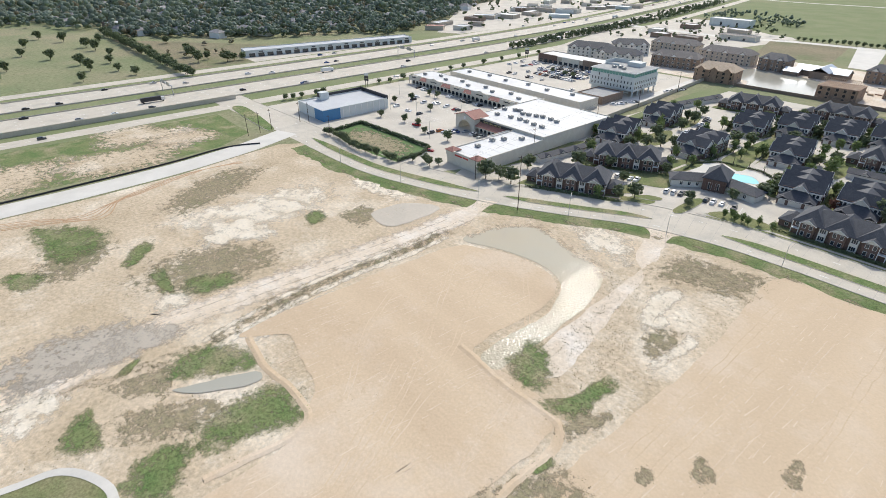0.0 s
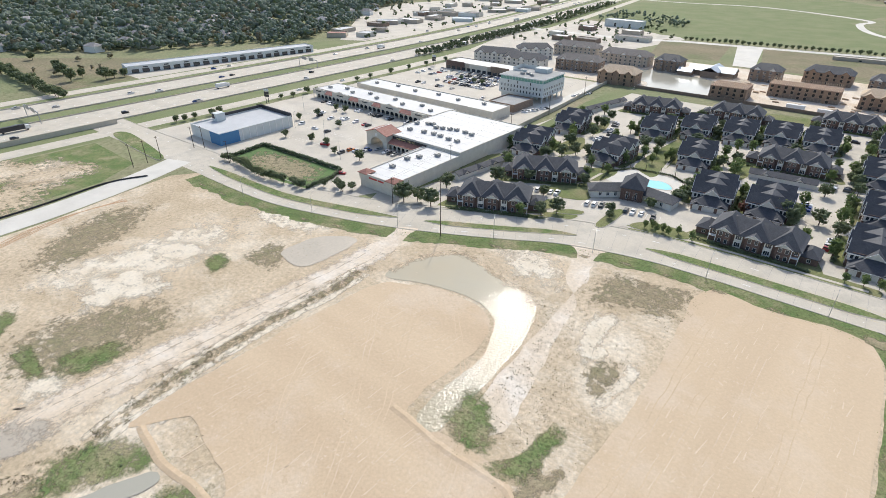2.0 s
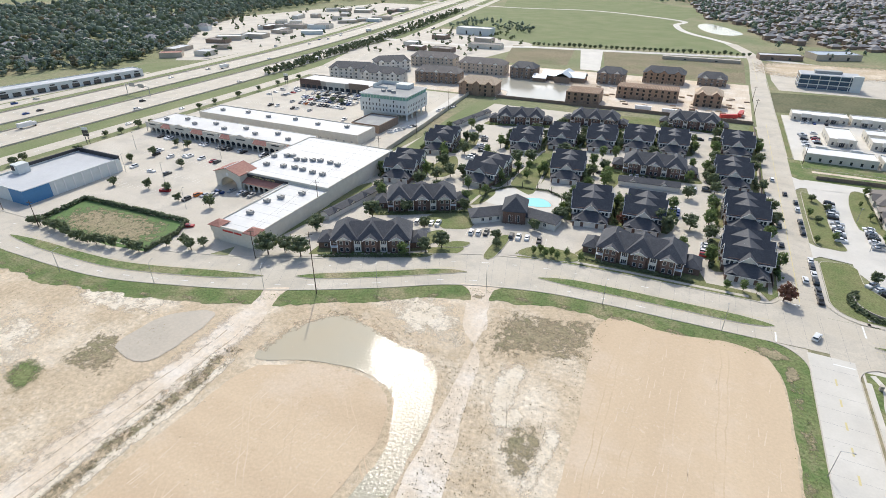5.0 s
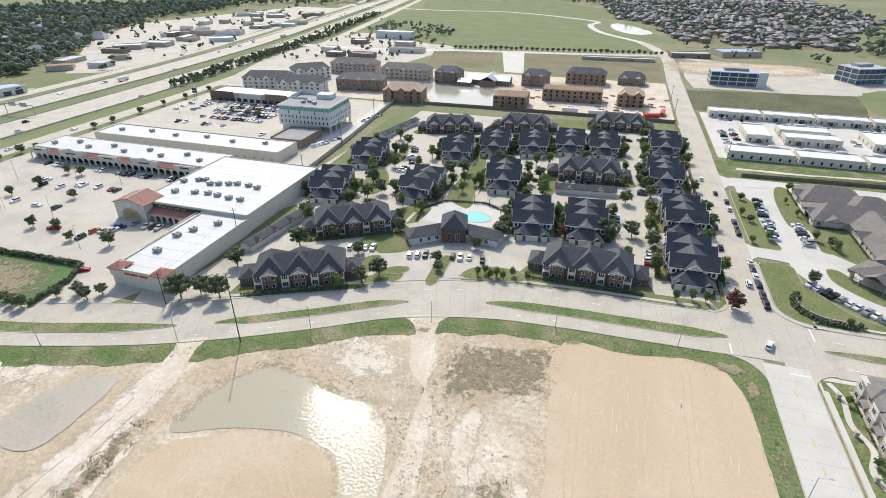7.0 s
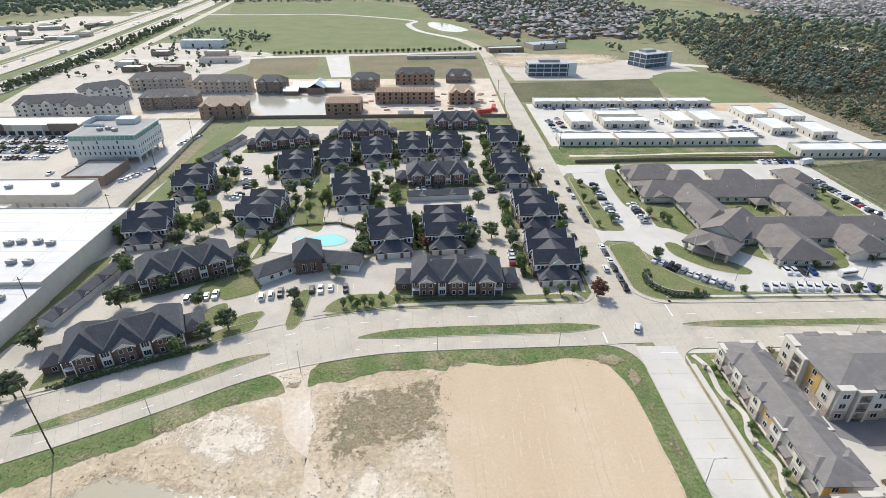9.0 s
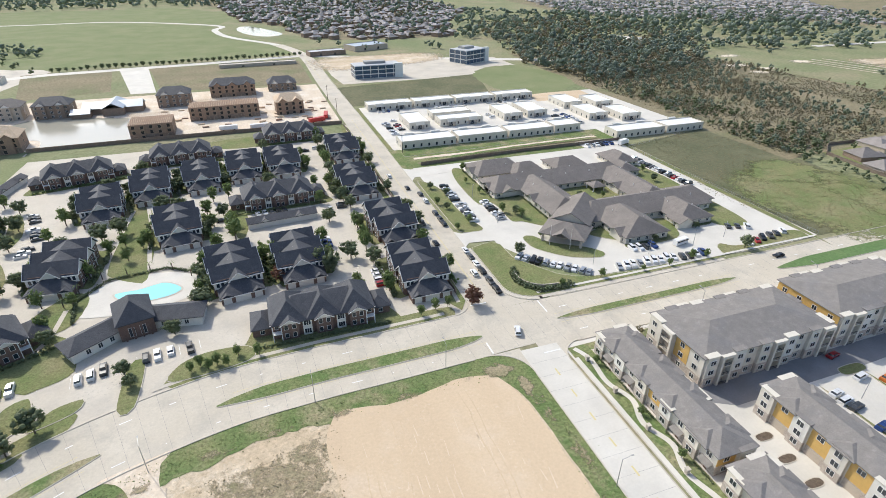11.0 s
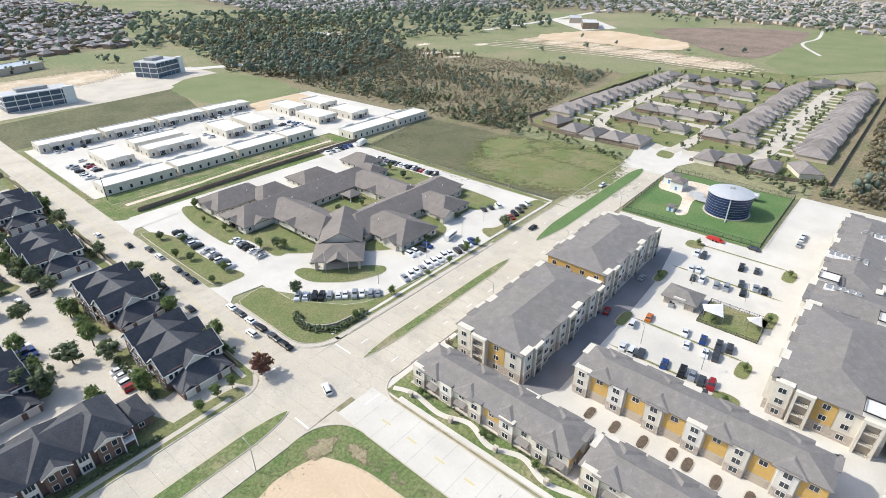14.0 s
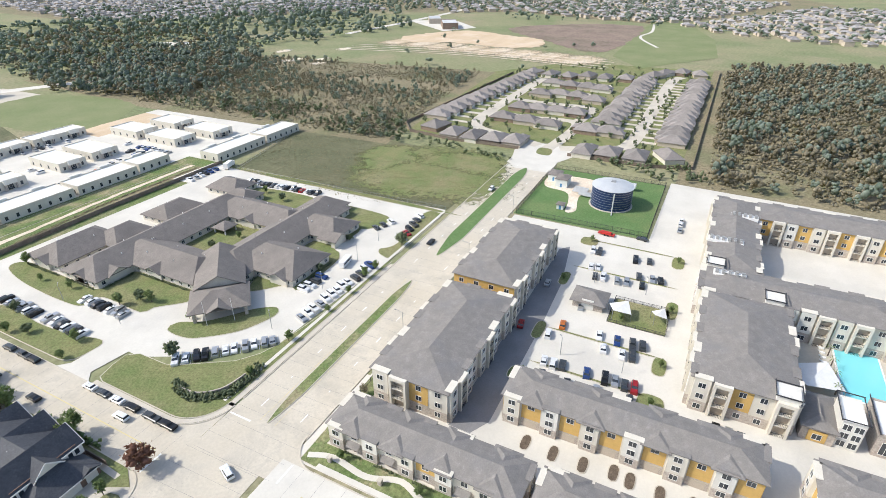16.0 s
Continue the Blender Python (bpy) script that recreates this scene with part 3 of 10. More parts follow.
# boulevard: the middle of its median, from west to east
BLVD = smooth_loop([(-440, -77), (-405, -76), (-345, -73), (-313, -72), (-268, -71), (-242, -68.5), (-215, -61), (-191, -52.6), (-169, -42.5), (-147, -30.5),
                    (-123, -16.8), (-93, -7.8), (-68, -5.2), (-45, -4.4), (-21, -3.6), (0, -2.5), (60, -2.0), (120, -1.5), (222, -1.0)], 4.0, closed=False)
WEST = [p for p in BLVD if p[0] <= 2]
EAST = [p for p in BLVD if p[0] >= -2]
ROAD_Z = 0.10
ribbon("road_boulevard_west", WEST, -9.2, 13.6, ROAD_Z, CONCRETE, "pale concrete boulevard curving past the building site", "road")
ribbon("road_boulevard_east", EAST, -12.4, 11.8, ROAD_Z + 0.01, CONCRETE, "pale concrete boulevard running straight away", "road")
NROAD = [(-5.5, 0), (-5.5, 120), (-5.5, 260), (-6, 400), (-7, 560), (-30, 660), (-90, 760), (-112, 850), (-112, 920), (-280, 1030), (-457, 1025), (-700, 1080)]
ribbon("road_north", smooth_loop(NROAD[:6], 8, closed=False), -7.6, 6.2, ROAD_Z + 0.02, CONCRETE, "straight concrete side road beside the apartments", "road")
ribbon("road_winding", smooth_loop(NROAD[4:], 12, closed=False), -5, 5, ROAD_Z, BRIGHT, "pale road winding through the far meadow", "road")
ribbon("road_south", [(0.2, -13.5), (0.2, -30), (0.4, -130), (0.5, -330)], -6.2, 6.2, ROAD_Z + 0.03, BRIGHT, "new concrete street with yellow centre marks", "road")
# rounded corners of the crossing
def corner_arc(px, py, sx, sy, r):
    return [(px + sx * r * (1 - math.sin(math.pi / 2 * k / 10)), py + sy * r * (1 - math.cos(math.pi / 2 * k / 10))) for k in range(11)]


CORNERS = ((-6.0, -12.6, -1, -1, 11), (6.4, -14.3, 1, -1, 8), (-11.7, 9.9, -1, 1, 7), (2.1, 9.7, 1, 1, 12))
for c in CORNERS:
    sheet("road_corner", [(c[0] - 0.3 * c[2], c[1] - 0.3 * c[3])] + corner_arc(*c), ROAD_Z + 0.004, CONCRETE, "rounded concrete corner of the crossing", "road")
ribbon("road_new_west", smooth_loop([(-330, -78), (-322, -100), (-317, -118), (-311, -150), (-308, -190), (-307, -230), (-305, -420)], 5, closed=False), -8, 8, ROAD_Z + 0.01, BRIGHT, "newly poured concrete road beside the building site", "road")
ribbon("road_cross_far", [(-500, 505), (-325, 500), (-259, 524), (-122, 541), (-10, 560), (110, 505), (260, 440), (300, 430)], -7, 7, ROAD_Z + 0.01, BRIGHT, "pale crossroad beyond the construction site", "road")

# medians: long grass islands with a kerb
def median(name, line, w, label, grass=None):
    n = len(line)
    l, r = [], []
    for i in range(n):
        k = min(1.0, math.sqrt(max(0.03, min(i, n - 1 - i) / (n * 0.16))))
        l.append(offset_line(line, w * k)[i])
        r.append(offset_line(line, -w * k)[i])
    return island(name, r + l[::-1], grass or VERGE, 0.26, label, round_=False, category="median")


median("median_1", [p for p in BLVD if -94 < p[0] < -12], 2.6, "long kerbed grass median on the boulevard")
median("median_2", [p for p in BLVD if -177 < p[0] < -118], 2.2, "long kerbed grass median on the boulevard")
median("median_3", [p for p in BLVD if -312 < p[0] < -187], 2.6, "long kerbed grass median on the boulevard")
median("median_4", [p for p in BLVD if 11 < p[0] < 92], 1.8, "narrow kerbed grass median on the straight boulevard")
median("median_5", [p for p in BLVD if 108 < p[0] < 222], 3.4, "wide kerbed green median on the straight boulevard", GREENLAWN)
island("median_6", [(-405, -83), (-350, -86), (-338, -84), (-350, -79), (-402, -74)], VERGE, 0.26, "grass island at the frontage junction")

for i, (x0, x1, w) in enumerate(((-90, -14, 3.2), (-174, -121, 2.8), (-308, -190, 3.2), (13, 90, 2.4))):
    line = [p for p in BLVD if x0 < p[0] < x1]
    for o in (-w, w):
        ribbon("edge_line", line, o - 0.05, o + 0.05, 0.165, PAINTY, "thin yellow edge line beside the median", "road marking")

# building site west of the crossing
SITE = [(-298, -420), (-298, -232), (-298, -190), (-301, -150), (-308, -118), (-312, -92)] + [p for p in offset_line(WEST, -9.2) if -306 < p[0] < -17.5] + corner_arc(*CORNERS[0]) + [(-6, -420)]
sheet("ground_site", SITE, 0.03, DIRT, "bare scraped earth of a cleared building site", "ground")
verge = offset_line(WEST, -9.4)
verge_line = [p for p in WEST if -305 < p[0] < -16]
verge_in = [(p[0] + 0.5 * q.x, p[1] + 1.5 * q.x + 2.4 * q.y) for p, q in ((p, noise.noise_vector((p[0] * 0.09, p[1] * 0.09, 4.0)) + 0.5 * noise.noise_vector((p[0] * 0.4, p[1] * 0.4, 2.0))) for p in smooth_loop(offset_line(verge_line, -18.2), 1.2, closed=False))]
sheet("verge_boulevard", offset_line(verge_line, -9.0) + verge_in[::-1], 0.09, VERGE, "rough green grass verge along the boulevard", "verge")
verge_in = smooth_loop([(-6.4, -420), (-12, -420), (-12, -300), (-13, -130), (-11.5, -80), (-12.4, -50), (-13.4, -32), (-17, -25), (-26, -22.5)], 2.0, 0.5, False, 4)
sheet("verge_south_road", corner_arc(*CORNERS[0]) + verge_in + [(-26, -13.4)], 0.097, VERGE, "rough green verge beside the new street", "verge")
PADS = [None, None]
PADS[0] = sheet("ground_pad_west", [(-158, -178), (-159, -136), (-157, -98), (-148, -87), (-126, -81), (-113, -86), (-107, -101), (-109, -122), (-106, -131), (-90, -130), (-75, -133), (-73, -160), (-78, -215), (-112, -235), (-110, -205), (-112, -184), (-122, -174), (-134, -170), (-148, -168)], 0.118, SAND,
      "graded tan sand building pad", "ground", round_=True, jitter=1.2, seed=1, exact=True)
PADS[1] = sheet("ground_pad_east", [(-66, -25), (-46, -22), (-24, -19), (-15.5, -26), (-12.8, -50), (-13, -100), (-16, -170), (-40, -240), (-62, -230), (-64, -140), (-63, -79)], 0.118, SAND2, "graded tan sand building pad with faint furrows", "ground", round_=True, jitter=0.7, seed=2, exact=True)
track_line = smooth_loop([(-175, -300), (-169.5, -234), (-176.5, -197), (-176, -156), (-173.8, -110), (-173, -86), (-174.5, -70)], 3.0, 0.5, False, 3)
strip_patch("ground_dirt_track", track_line, 6.0, 0.066, RAG_TRACK, "pale rutted dirt track across the site", 1.08)
for d in (-2.6, 2.2):
    strip_patch("ground_track_rut", offset_line(track_line, d), 0.28, 0.074, RAG_DIRT, "shallow wheel rut along the dirt track", 0.82)
weed_line = smooth_loop([(-158.5, -190), (-163, -170), (-166, -152), (-166.8, -132), (-165.8, -115), (-165.5, -102), (-168, -88)], 2.5, 0.5, False, 5)
strip_patch("ground_thin_weeds", weed_line, 2.6, 0.080, RAG_BROWN, "thin brown weeds along the edge of the track", 0.80)
strip_patch("ground_white_clay", offset_line(weed_line, 2.4), 1.3, 0.078, RAG_CLAY, "bleached clay spoil beside the track", 0.95)
strip_patch("ground_white_clay", offset_line(weed_line, -3.2), 1.6, 0.077, RAG_CLAY, "bleached clay spoil beside the track", 0.95)
sheet("ground_drive_mouth", [(-118, -23.8), (-103, -19.4), (-105, -23), (-104, -33), (-99, -46), (-106, -47), (-110, -33), (-114, -26)], 0.1, TRACK, "sandy mouth of the drive over the verge", "ground", round_=True, jitter=0.5, step=1.5, seed=6)
sheet("ground_track_mouth", [(-180.4, -57.1), (-173.4, -53.5), (-173.2, -58), (-171, -66), (-168.5, -76), (-178.6, -78), (-178.4, -70), (-179.6, -62)], 0.1, TRACK, "dirt mouth of the track over the verge", "ground", round_=True, jitter=0.5, step=1.2, seed=8)
sheet("ground_dirt_drive", [(-113.5, -24), (-107.5, -23), (-101, -43), (-98, -80), (-94, -120), (-84, -120), (-92, -80), (-96, -60), (-107, -46)], 0.08, TRACK, "sandy drive from the boulevard into the site", "ground", round_=True, jitter=0.8, seed=5)
GREENS = [
    [(-277.2, -216.9), (-275.1, -208.3), (-264.3, -198), (-253.4, -195), (-242.9, -198.2), (-239.9, -204.5), (-239.3, -211.8), (-252.7, -216.2)],
    [(-243.2, -229.2), (-240.5, -222.1), (-232.9, -218.3), (-227.6, -221.9), (-230.2, -228)],
    [(-223.7, -194.8), (-234.6, -189.8), (-237.7, -183.8), (-230.9, -182.7), (-224.6, -188.4), (-220.7, -192.5)],
    [(-211.5, -189.9), (-211.7, -184.9), (-201, -185.4), (-193.2, -185.9), (-195, -189), (-202.5, -190)],
    [(-152.1, -199.9), (-158.2, -197.3), (-158.8, -191.4), (-155.4, -183.7), (-147.9, -178.7), (-141.9, -180.1), (-144.2, -188), (-146.6, -194.8)],
    [(-128, -201.7), (-131.6, -192.8), (-132.1, -183.6), (-126.3, -176.9), (-117.3, -178.3), (-116.4, -183.4), (-118.8, -192.3), (-120, -200)],
    [(-123.5, -219.9), (-128.5, -214.7), (-128.5, -207.4), (-124.2, -202.4), (-119.5, -206.4), (-114.6, -211.5), (-116.5, -217.7)],
    [(-145.2, -227), (-151.2, -223.1), (-153.6, -220.2), (-145.3, -219.3), (-139, -219.2), (-140, -223.8)],
    [(-162.8, -211.1), (-166.2, -206), (-165, -203.8), (-162.6, -206.8), (-160.9, -210.2)],
    [(-97.2, -126), (-98.2, -119.1), (-97.3, -113.4), (-89.8, -117.4), (-84.7, -125.1), (-87.1, -129.1)],
    [(-81.7, -129.7), (-78.2, -125), (-76.9, -117.2), (-76, -110.9), (-71.7, -112.4), (-71.1, -119.9), (-70.7, -126.1), (-73.7, -130.7)],
    [(-215.8, -126.3), (-218.9, -119.7), (-212.7, -117.7), (-208.2, -122.4), (-209.5, -127)],
    [(-70, -149.6), (-70.3, -145.4), (-68.8, -141.9), (-67.2, -143.3), (-67.9, -147.8)],
    [(-199.2, -180.7), (-195, -168.4), (-187.3, -167.3), (-186.2, -175.6), (-189, -183.1)]]
for i, pts in enumerate(GREENS):
    patch("ground_weed_patch", pts, 0.125 if i > 8 else 0.085, RAG_GREEN, "ragged green weed patch on the bare earth", 40 + i, cover=1.08)
BROWNS = [
    [(-208.5, -197.4), (-220.7, -182), (-218.2, -163.9), (-209.9, -151.4), (-197, -144.6), (-189.1, -149.6), (-186.1, -165.8), (-186.5, -181.1), (-197, -192.4)],
    [(-95.3, -56.5), (-98.1, -42.1), (-93.7, -31.9), (-78, -29.4), (-67, -25.7), (-65.7, -35.9), (-68.9, -49.6), (-79.9, -50.4)],
    [(-245.1, -219.8), (-250, -206.4), (-245.1, -193.8), (-232.1, -198.5), (-224.1, -212.5), (-230.5, -219.9)],
    [(-146.5, -215.4), (-145.1, -207.9), (-137.8, -193.4), (-130.2, -190.5), (-128.4, -202.3), (-131.9, -211.4), (-138.9, -217)],
    [(-159.1, -215.3), (-159.3, -205.6), (-159, -198.3), (-146.6, -200.6), (-149.9, -209.4)],
    [(-72.1, -162.8), (-72.4, -157.5), (-69.3, -150), (-66, -143.4), (-61.1, -142.6), (-54.7, -143.4), (-61.1, -153.9)],
    [(-46.8, -119.5), (-45.9, -116.1), (-42.8, -117.8), (-39.8, -121.9), (-42.3, -124.4), (-45.3, -123)],
    [(-53.9, -131.9), (-53.5, -128.1), (-50.4, -127.4), (-50, -131.7), (-52, -133.2)],
    [(-209.2, -113.6), (-211.6, -100.5), (-202.6, -99), (-192.5, -108.8), (-196.2, -114.7)],
    [(-266, -171.2), (-283.8, -153.3), (-293.3, -130.4), (-283, -113.5), (-264.3, -130.6), (-255.7, -150.1), (-251.4, -166.2)],
    [(-73, -134.8), (-73.6, -128.6), (-72, -123.9), (-65.9, -118.2), (-66.3, -127), (-68.5, -137.2)],
    [(-79, -89.6), (-79.7, -82.3), (-72.7, -78.3), (-69.2, -87.8), (-71.5, -96)],
    [(-33.5, -105.8), (-32.2, -99.6), (-29.1, -101.8), (-28.8, -109), (-31.3, -109.9)]]
for i, pts in enumerate(BROWNS):
    patch("ground_thin_weeds", pts, 0.12 if i in (5, 6, 7, 10, 12) else 0.055, RAG_BROWN, "thin brown weeds over the bare earth", 70 + i, cover=0.90)
for i, pts in enumerate([
    [(-247.3, -174.3), (-253, -156), (-251.7, -136), (-249.1, -108.6), (-233, -102.4), (-218, -119.6), (-219.1, -135), (-220.1, -151.7), (-235.6, -164.4)],
    [(-188.2, -194.8), (-194.1, -190.5), (-192.9, -184.6), (-185.8, -182.3), (-183.3, -187.6), (-183.3, -192.8)],
    [(-82.2, -83), (-83.6, -75.8), (-79.4, -73.1), (-75.3, -77), (-77.2, -83.4)],
    [(-70.6, -100.2), (-71.1, -93.7), (-69.3, -76.3), (-66.4, -76.9), (-66.9, -88.9), (-67.5, -98.3)],
    [(-169.3, -236.3), (-170.8, -228.9), (-164, -220.9), (-156.8, -224.6), (-152.8, -233.3), (-154.2, -237.5)],
    [(-155.5, -175), (-161, -159.2), (-158, -135.3), (-157.7, -105.3), (-154.4, -105.3), (-153.2, -136.1), (-152.7, -159.6), (-150.8, -173.6)],
    [(-137.7, -42.5), (-125.5, -36.1), (-112.8, -39.5), (-104.7, -55.9), (-116.2, -56.9), (-128.6, -54.4)],
    [(-244.8, -85.8), (-225.7, -74.9), (-203.3, -74.8), (-206.6, -85.4), (-226, -91.2)]]):
    patch("ground_white_clay", pts, 0.048, RAG_CLAY, "bleached dry clay patch on the site", 20 + i, cover=0.95)
patch("ground_white_clay", [(-230.3, -165.3), (-237.8, -156.2), (-233.9, -145.8), (-214.8, -140.2), (-208.7, -146.7), (-214.4, -157.4), (-215.5, -167.6)], 0.05, RAG_CLAY, "bleached dry clay patch on the site", 95)
patch("ground_white_clay", [(-242.4, -134.5), (-240, -123.5), (-227.5, -119.5), (-221.9, -124.7), (-228.2, -133.5)], 0.05, RAG_CLAY, "bleached dry clay patch on the site", 96)
patch("ground_white_clay", [(-89, -66.2), (-87, -57.9), (-81.4, -57.5), (-80.5, -73), (-79, -86), (-84.9, -79)], 0.05, RAG_CLAY, "bleached dry clay patch on the site", 97)
patch("ground_mud_lane", [(-176.6, -235.7), (-183.8, -227.3), (-185.4, -209.9), (-177.6, -194.4), (-169.4, -190.3), (-167.8, -204.9), (-168.8, -217.4), (-170.8, -228.9)], 0.075, RAG_MUD, "smooth grey mud drying beside the track", 63, cover=1.05)
berm("ground_berm_pond", [(-111, -131.7), (-101.5, -132.8), (-89.1, -133.4), (-79, -132.9), (-74.3, -133.1), (-71.5, -135.6), (-69.6, -141), (-69.3, -150), (-69, -159.1)], 2.6, 0.22, SAND, "low ridge of pushed-up earth along the pad")
berm("ground_berm_track", [(-154.6, -177.2), (-139.3, -178.8), (-125.4, -177.3), (-115.7, -177.9), (-112.5, -182.4), (-112.4, -191), (-114.1, -204.6)], 2.2, 0.18, SAND, "low ridge of pushed-up earth along the pad")
for i, (x, y, rx, ry) in enumerate([(-16, -19, 4.5, 3), (-11, -27, 2.5, 4)] + [(-10.4 + 1.2 * (k % 2), -36 - 17 * k, 2.2, 8) for k in range(10)] + [(p[0], p[1], 5, 1.8) for p in offset_line([w for w in WEST if -290 < w[0] < -30], -16.2)[::4]]):
    blotch("ground_verge_weeds", x, y, rx, ry, 0.165, RAG_BROWN, "brown weeds in the verge", 170 + i, cover=1.05 if i < 2 else 0.8)
PADIN = [(-155, -170), (-155, -100), (-130, -90), (-114, -92), (-112, -130), (-78, -136), (-80, -212), (-108, -200), (-112, -178)]
# tyre tracks over the graded pads
for i, (x0, y0, x1, y1, bow) in enumerate(((-150, -100, -82, -205, 6), (-138, -95, -88, -190, 5), (-124, -90, -80, -160, 8), (-152, -120, -116, -168, -5), (-118, -150, -84, -215, 4), (-60, -30, -58, -200, 1), (-50, -27, -52, -210, -1), (-42, -26, -46, -200, 1), (-30, -24, -34, -190, 1))):
    for k in (0, 2.1):
        mid = ((x0 + x1) / 2 + bow + k, (y0 + y1) / 2)
        ribbon("ground_tyre_track", smooth_loop([(x0 + k, y0), mid, (x1 + k, y1)], 3, 0.6, False, i), -0.16, 0.16, PADS[i > 4].data.vertices[0].co.z + 0.003 + 0.0003 * i, (SAND2, SAND)[i > 4], "faint tyre track over the graded sand", "ground")
sheet("water_pond", [(-158, -88), (-156, -70), (-146, -59), (-136, -60), (-123, -64), (-112, -65), (-104, -72), (-99, -88), (-97.5, -105), (-97, -118), (-97, -131), (-104, -130), (-105, -117), (-104.5, -102), (-111, -86), (-125, -79.5), (-142, -82.5)], 0.124, POND,
      "silty rain pond glinting in the sun", "pond", round_=True, jitter=0.7, step=1.5, seed=7, exact=True)
strip_patch("ground_pond_rim", smooth_loop([(-158.5, -88), (-156.5, -70), (-146.5, -58.6), (-136, -59.4), (-123, -63.4), (-112, -64.4), (-103.5, -71.5)], 2.0, 0.9, False, 11), 2.2, 0.136, RAG_DIRT, "silty earth at the edge of the rain pond", 0.80)
sheet("water_puddle", [(-202, -101), (-198, -83), (-185, -77), (-184, -101), (-191, -105)], 0.10, MUD, "drying grey mud flat", "puddle", round_=True, jitter=0.8, step=1.5, seed=8)
sheet("water_ditch_pool", [(-146.6, -201.3), (-145.2, -196.7), (-143.7, -192.4), (-142.5, -188.6), (-139.1, -181.3), (-136, -181.1), (-135.6, -185.2), (-137.9, -190.4), (-141.3, -196.6)], 0.19, STILL, "shallow milky pool among weeds", "puddle", round_=True, jitter=0.4, step=1.0, seed=9, exact=True)
blotch("water_mud_flat", -180, -222, 14, 22, 0.1, RAG_MUD, "damp grey mud beside the track", 61, "puddle", 0.95)
# short pale scraper marks over both pads
g = Geo()
mk = random.Random(4)
for k in range(480):
    x, y = mk.uniform(-156, -76), mk.uniform(-215, -84)
    if k % 3 == 0:
        x, y = mk.uniform(-62, -16), mk.uniform(-200, -30)
    if not (inside(x, y, PADIN) or k % 3 == 0):
        continue
    a = radians(86 + mk.uniform(-7, 7))
    L, w = mk.uniform(0.6, 3.2), mk.uniform(0.06, 0.2)
    dx, dy, nx, ny = math.cos(a) * L, math.sin(a) * L, -math.sin(a) * w, math.cos(a) * w
    g.face((x - dx - nx, y - dy - ny, 0.1235), (x + dx - nx * 0.4, y + dy - ny * 0.4, 0.1235), (x + dx + nx * 0.4, y + dy + ny * 0.4, 0.1235), (x - dx + nx, y - dy + ny, 0.1235))
tagged(part("scraper_marks", g, PALESAND), "pale scraper marks on the graded sand", "ground", "", "stuff")
sheet("ground_west_field", [(-398, -420), (-398, -96), (-345, -96), (-330, -120), (-324, -190), (-320, -420)], 0.022, VERGE, "rough green field beside the new road", "ground", exact=True)
for i, (x, y, rx, ry) in enumerate(((-362, -132, 26, 20), (-345, -170, 24, 40), (-385, -150, 24, 26), (-350, -230, 30, 40))):
    blotch("ground_bare_west", x, y, rx, ry, 0.03, RAG_DIRT, "bare earth in the field beside the new road", 110 + i)
sheet("lawn_park", smooth_loop([(-145, -262), (-139, -238), (-137, -229), (-130, -223), (-122, -221), (-114, -226), (-110, -262)], 2, closed=False), 0.15, GRASS, "mown lawn inside the curved path", "lawn")
ribbon("path_park", smooth_loop([(-145, -262), (-139, -238), (-137, -228.5), (-130, -222.7), (-122, -220.6), (-114, -225), (-110, -262)], 1.5, closed=False), -1.0, 1.0, 0.235, BRIGHT, "curved pale concrete footpath", "path")
for k in range(5):
    ribbon("ground_ruts", smooth_loop([(-296 + k, -235 - 3 * k), (-288 + 1.5 * k, -215), (-280 + 2 * k, -200 + 2 * k), (-286, -186 + k), (-294 + k, -170), (-300, -150 + 3 * k), (-300 + k, -120)], 2, 0.8, closed=False, seed=k), -0.25, 0.25, 0.07 + 0.002 * k, REDSOIL, "reddish looping tyre ruts", "ground")

# highway
def hx(y):
    d = max(0.0, y - 150)
    return -0.00017 * min(d, 500) ** 2 - 0.17 * max(0.0, d - 500)


def along(x, y0=-420, y1=1700, step=25):
    return [(x + hx(y), y) for y in range(y0, y1 + 1, step)]


def lane(name, xa, xb, m, z, label, category="road", y0=-420, y1=1700):
    return ribbon(name, along(0, y0, y1), -xb, -xa, z, m, label, category)


lane("verge_highway", -556, -400, LIME, 0.05, "mown grass strips along the highway", "verge")
lane("road_frontage", -419, -405, CONCRETE, 0.12, "concrete frontage road beside the highway")
lane("road_highway_near", -474, -438, CONCRETE, 0.14, "wide concrete highway carriageway")
lane("road_highway_far", -527, -492, CONCRETE, 0.14, "wide concrete highway carriageway")
lane("road_frontage_far", -553, -538, CONCRETE, 0.12, "concrete frontage road beyond the highway")
for x in (-438.6, -473.4, -492.6, -526.4):
    g = Geo()
    pts = along(x)
    for a, b in zip(pts, pts[1:]):
        g.beam((*a, 0.5), (*b, 0.5), 0.3, 0.8)
    tagged(part("highway_barrier", g, LOT), "low concrete barrier along the highway", "barrier", "", "structure")
g = Geo()
for a, b in zip(along(-430, -420, -70), along(-430, -420, -70)[1:]):
    g.beam((*a, 1.6), (*b, 1.6), 0.5, 3.4)
tagged(part("retaining_wall", g, CONCRETE), "grey concrete retaining wall beside the frontage road", "wall", "", "structure")

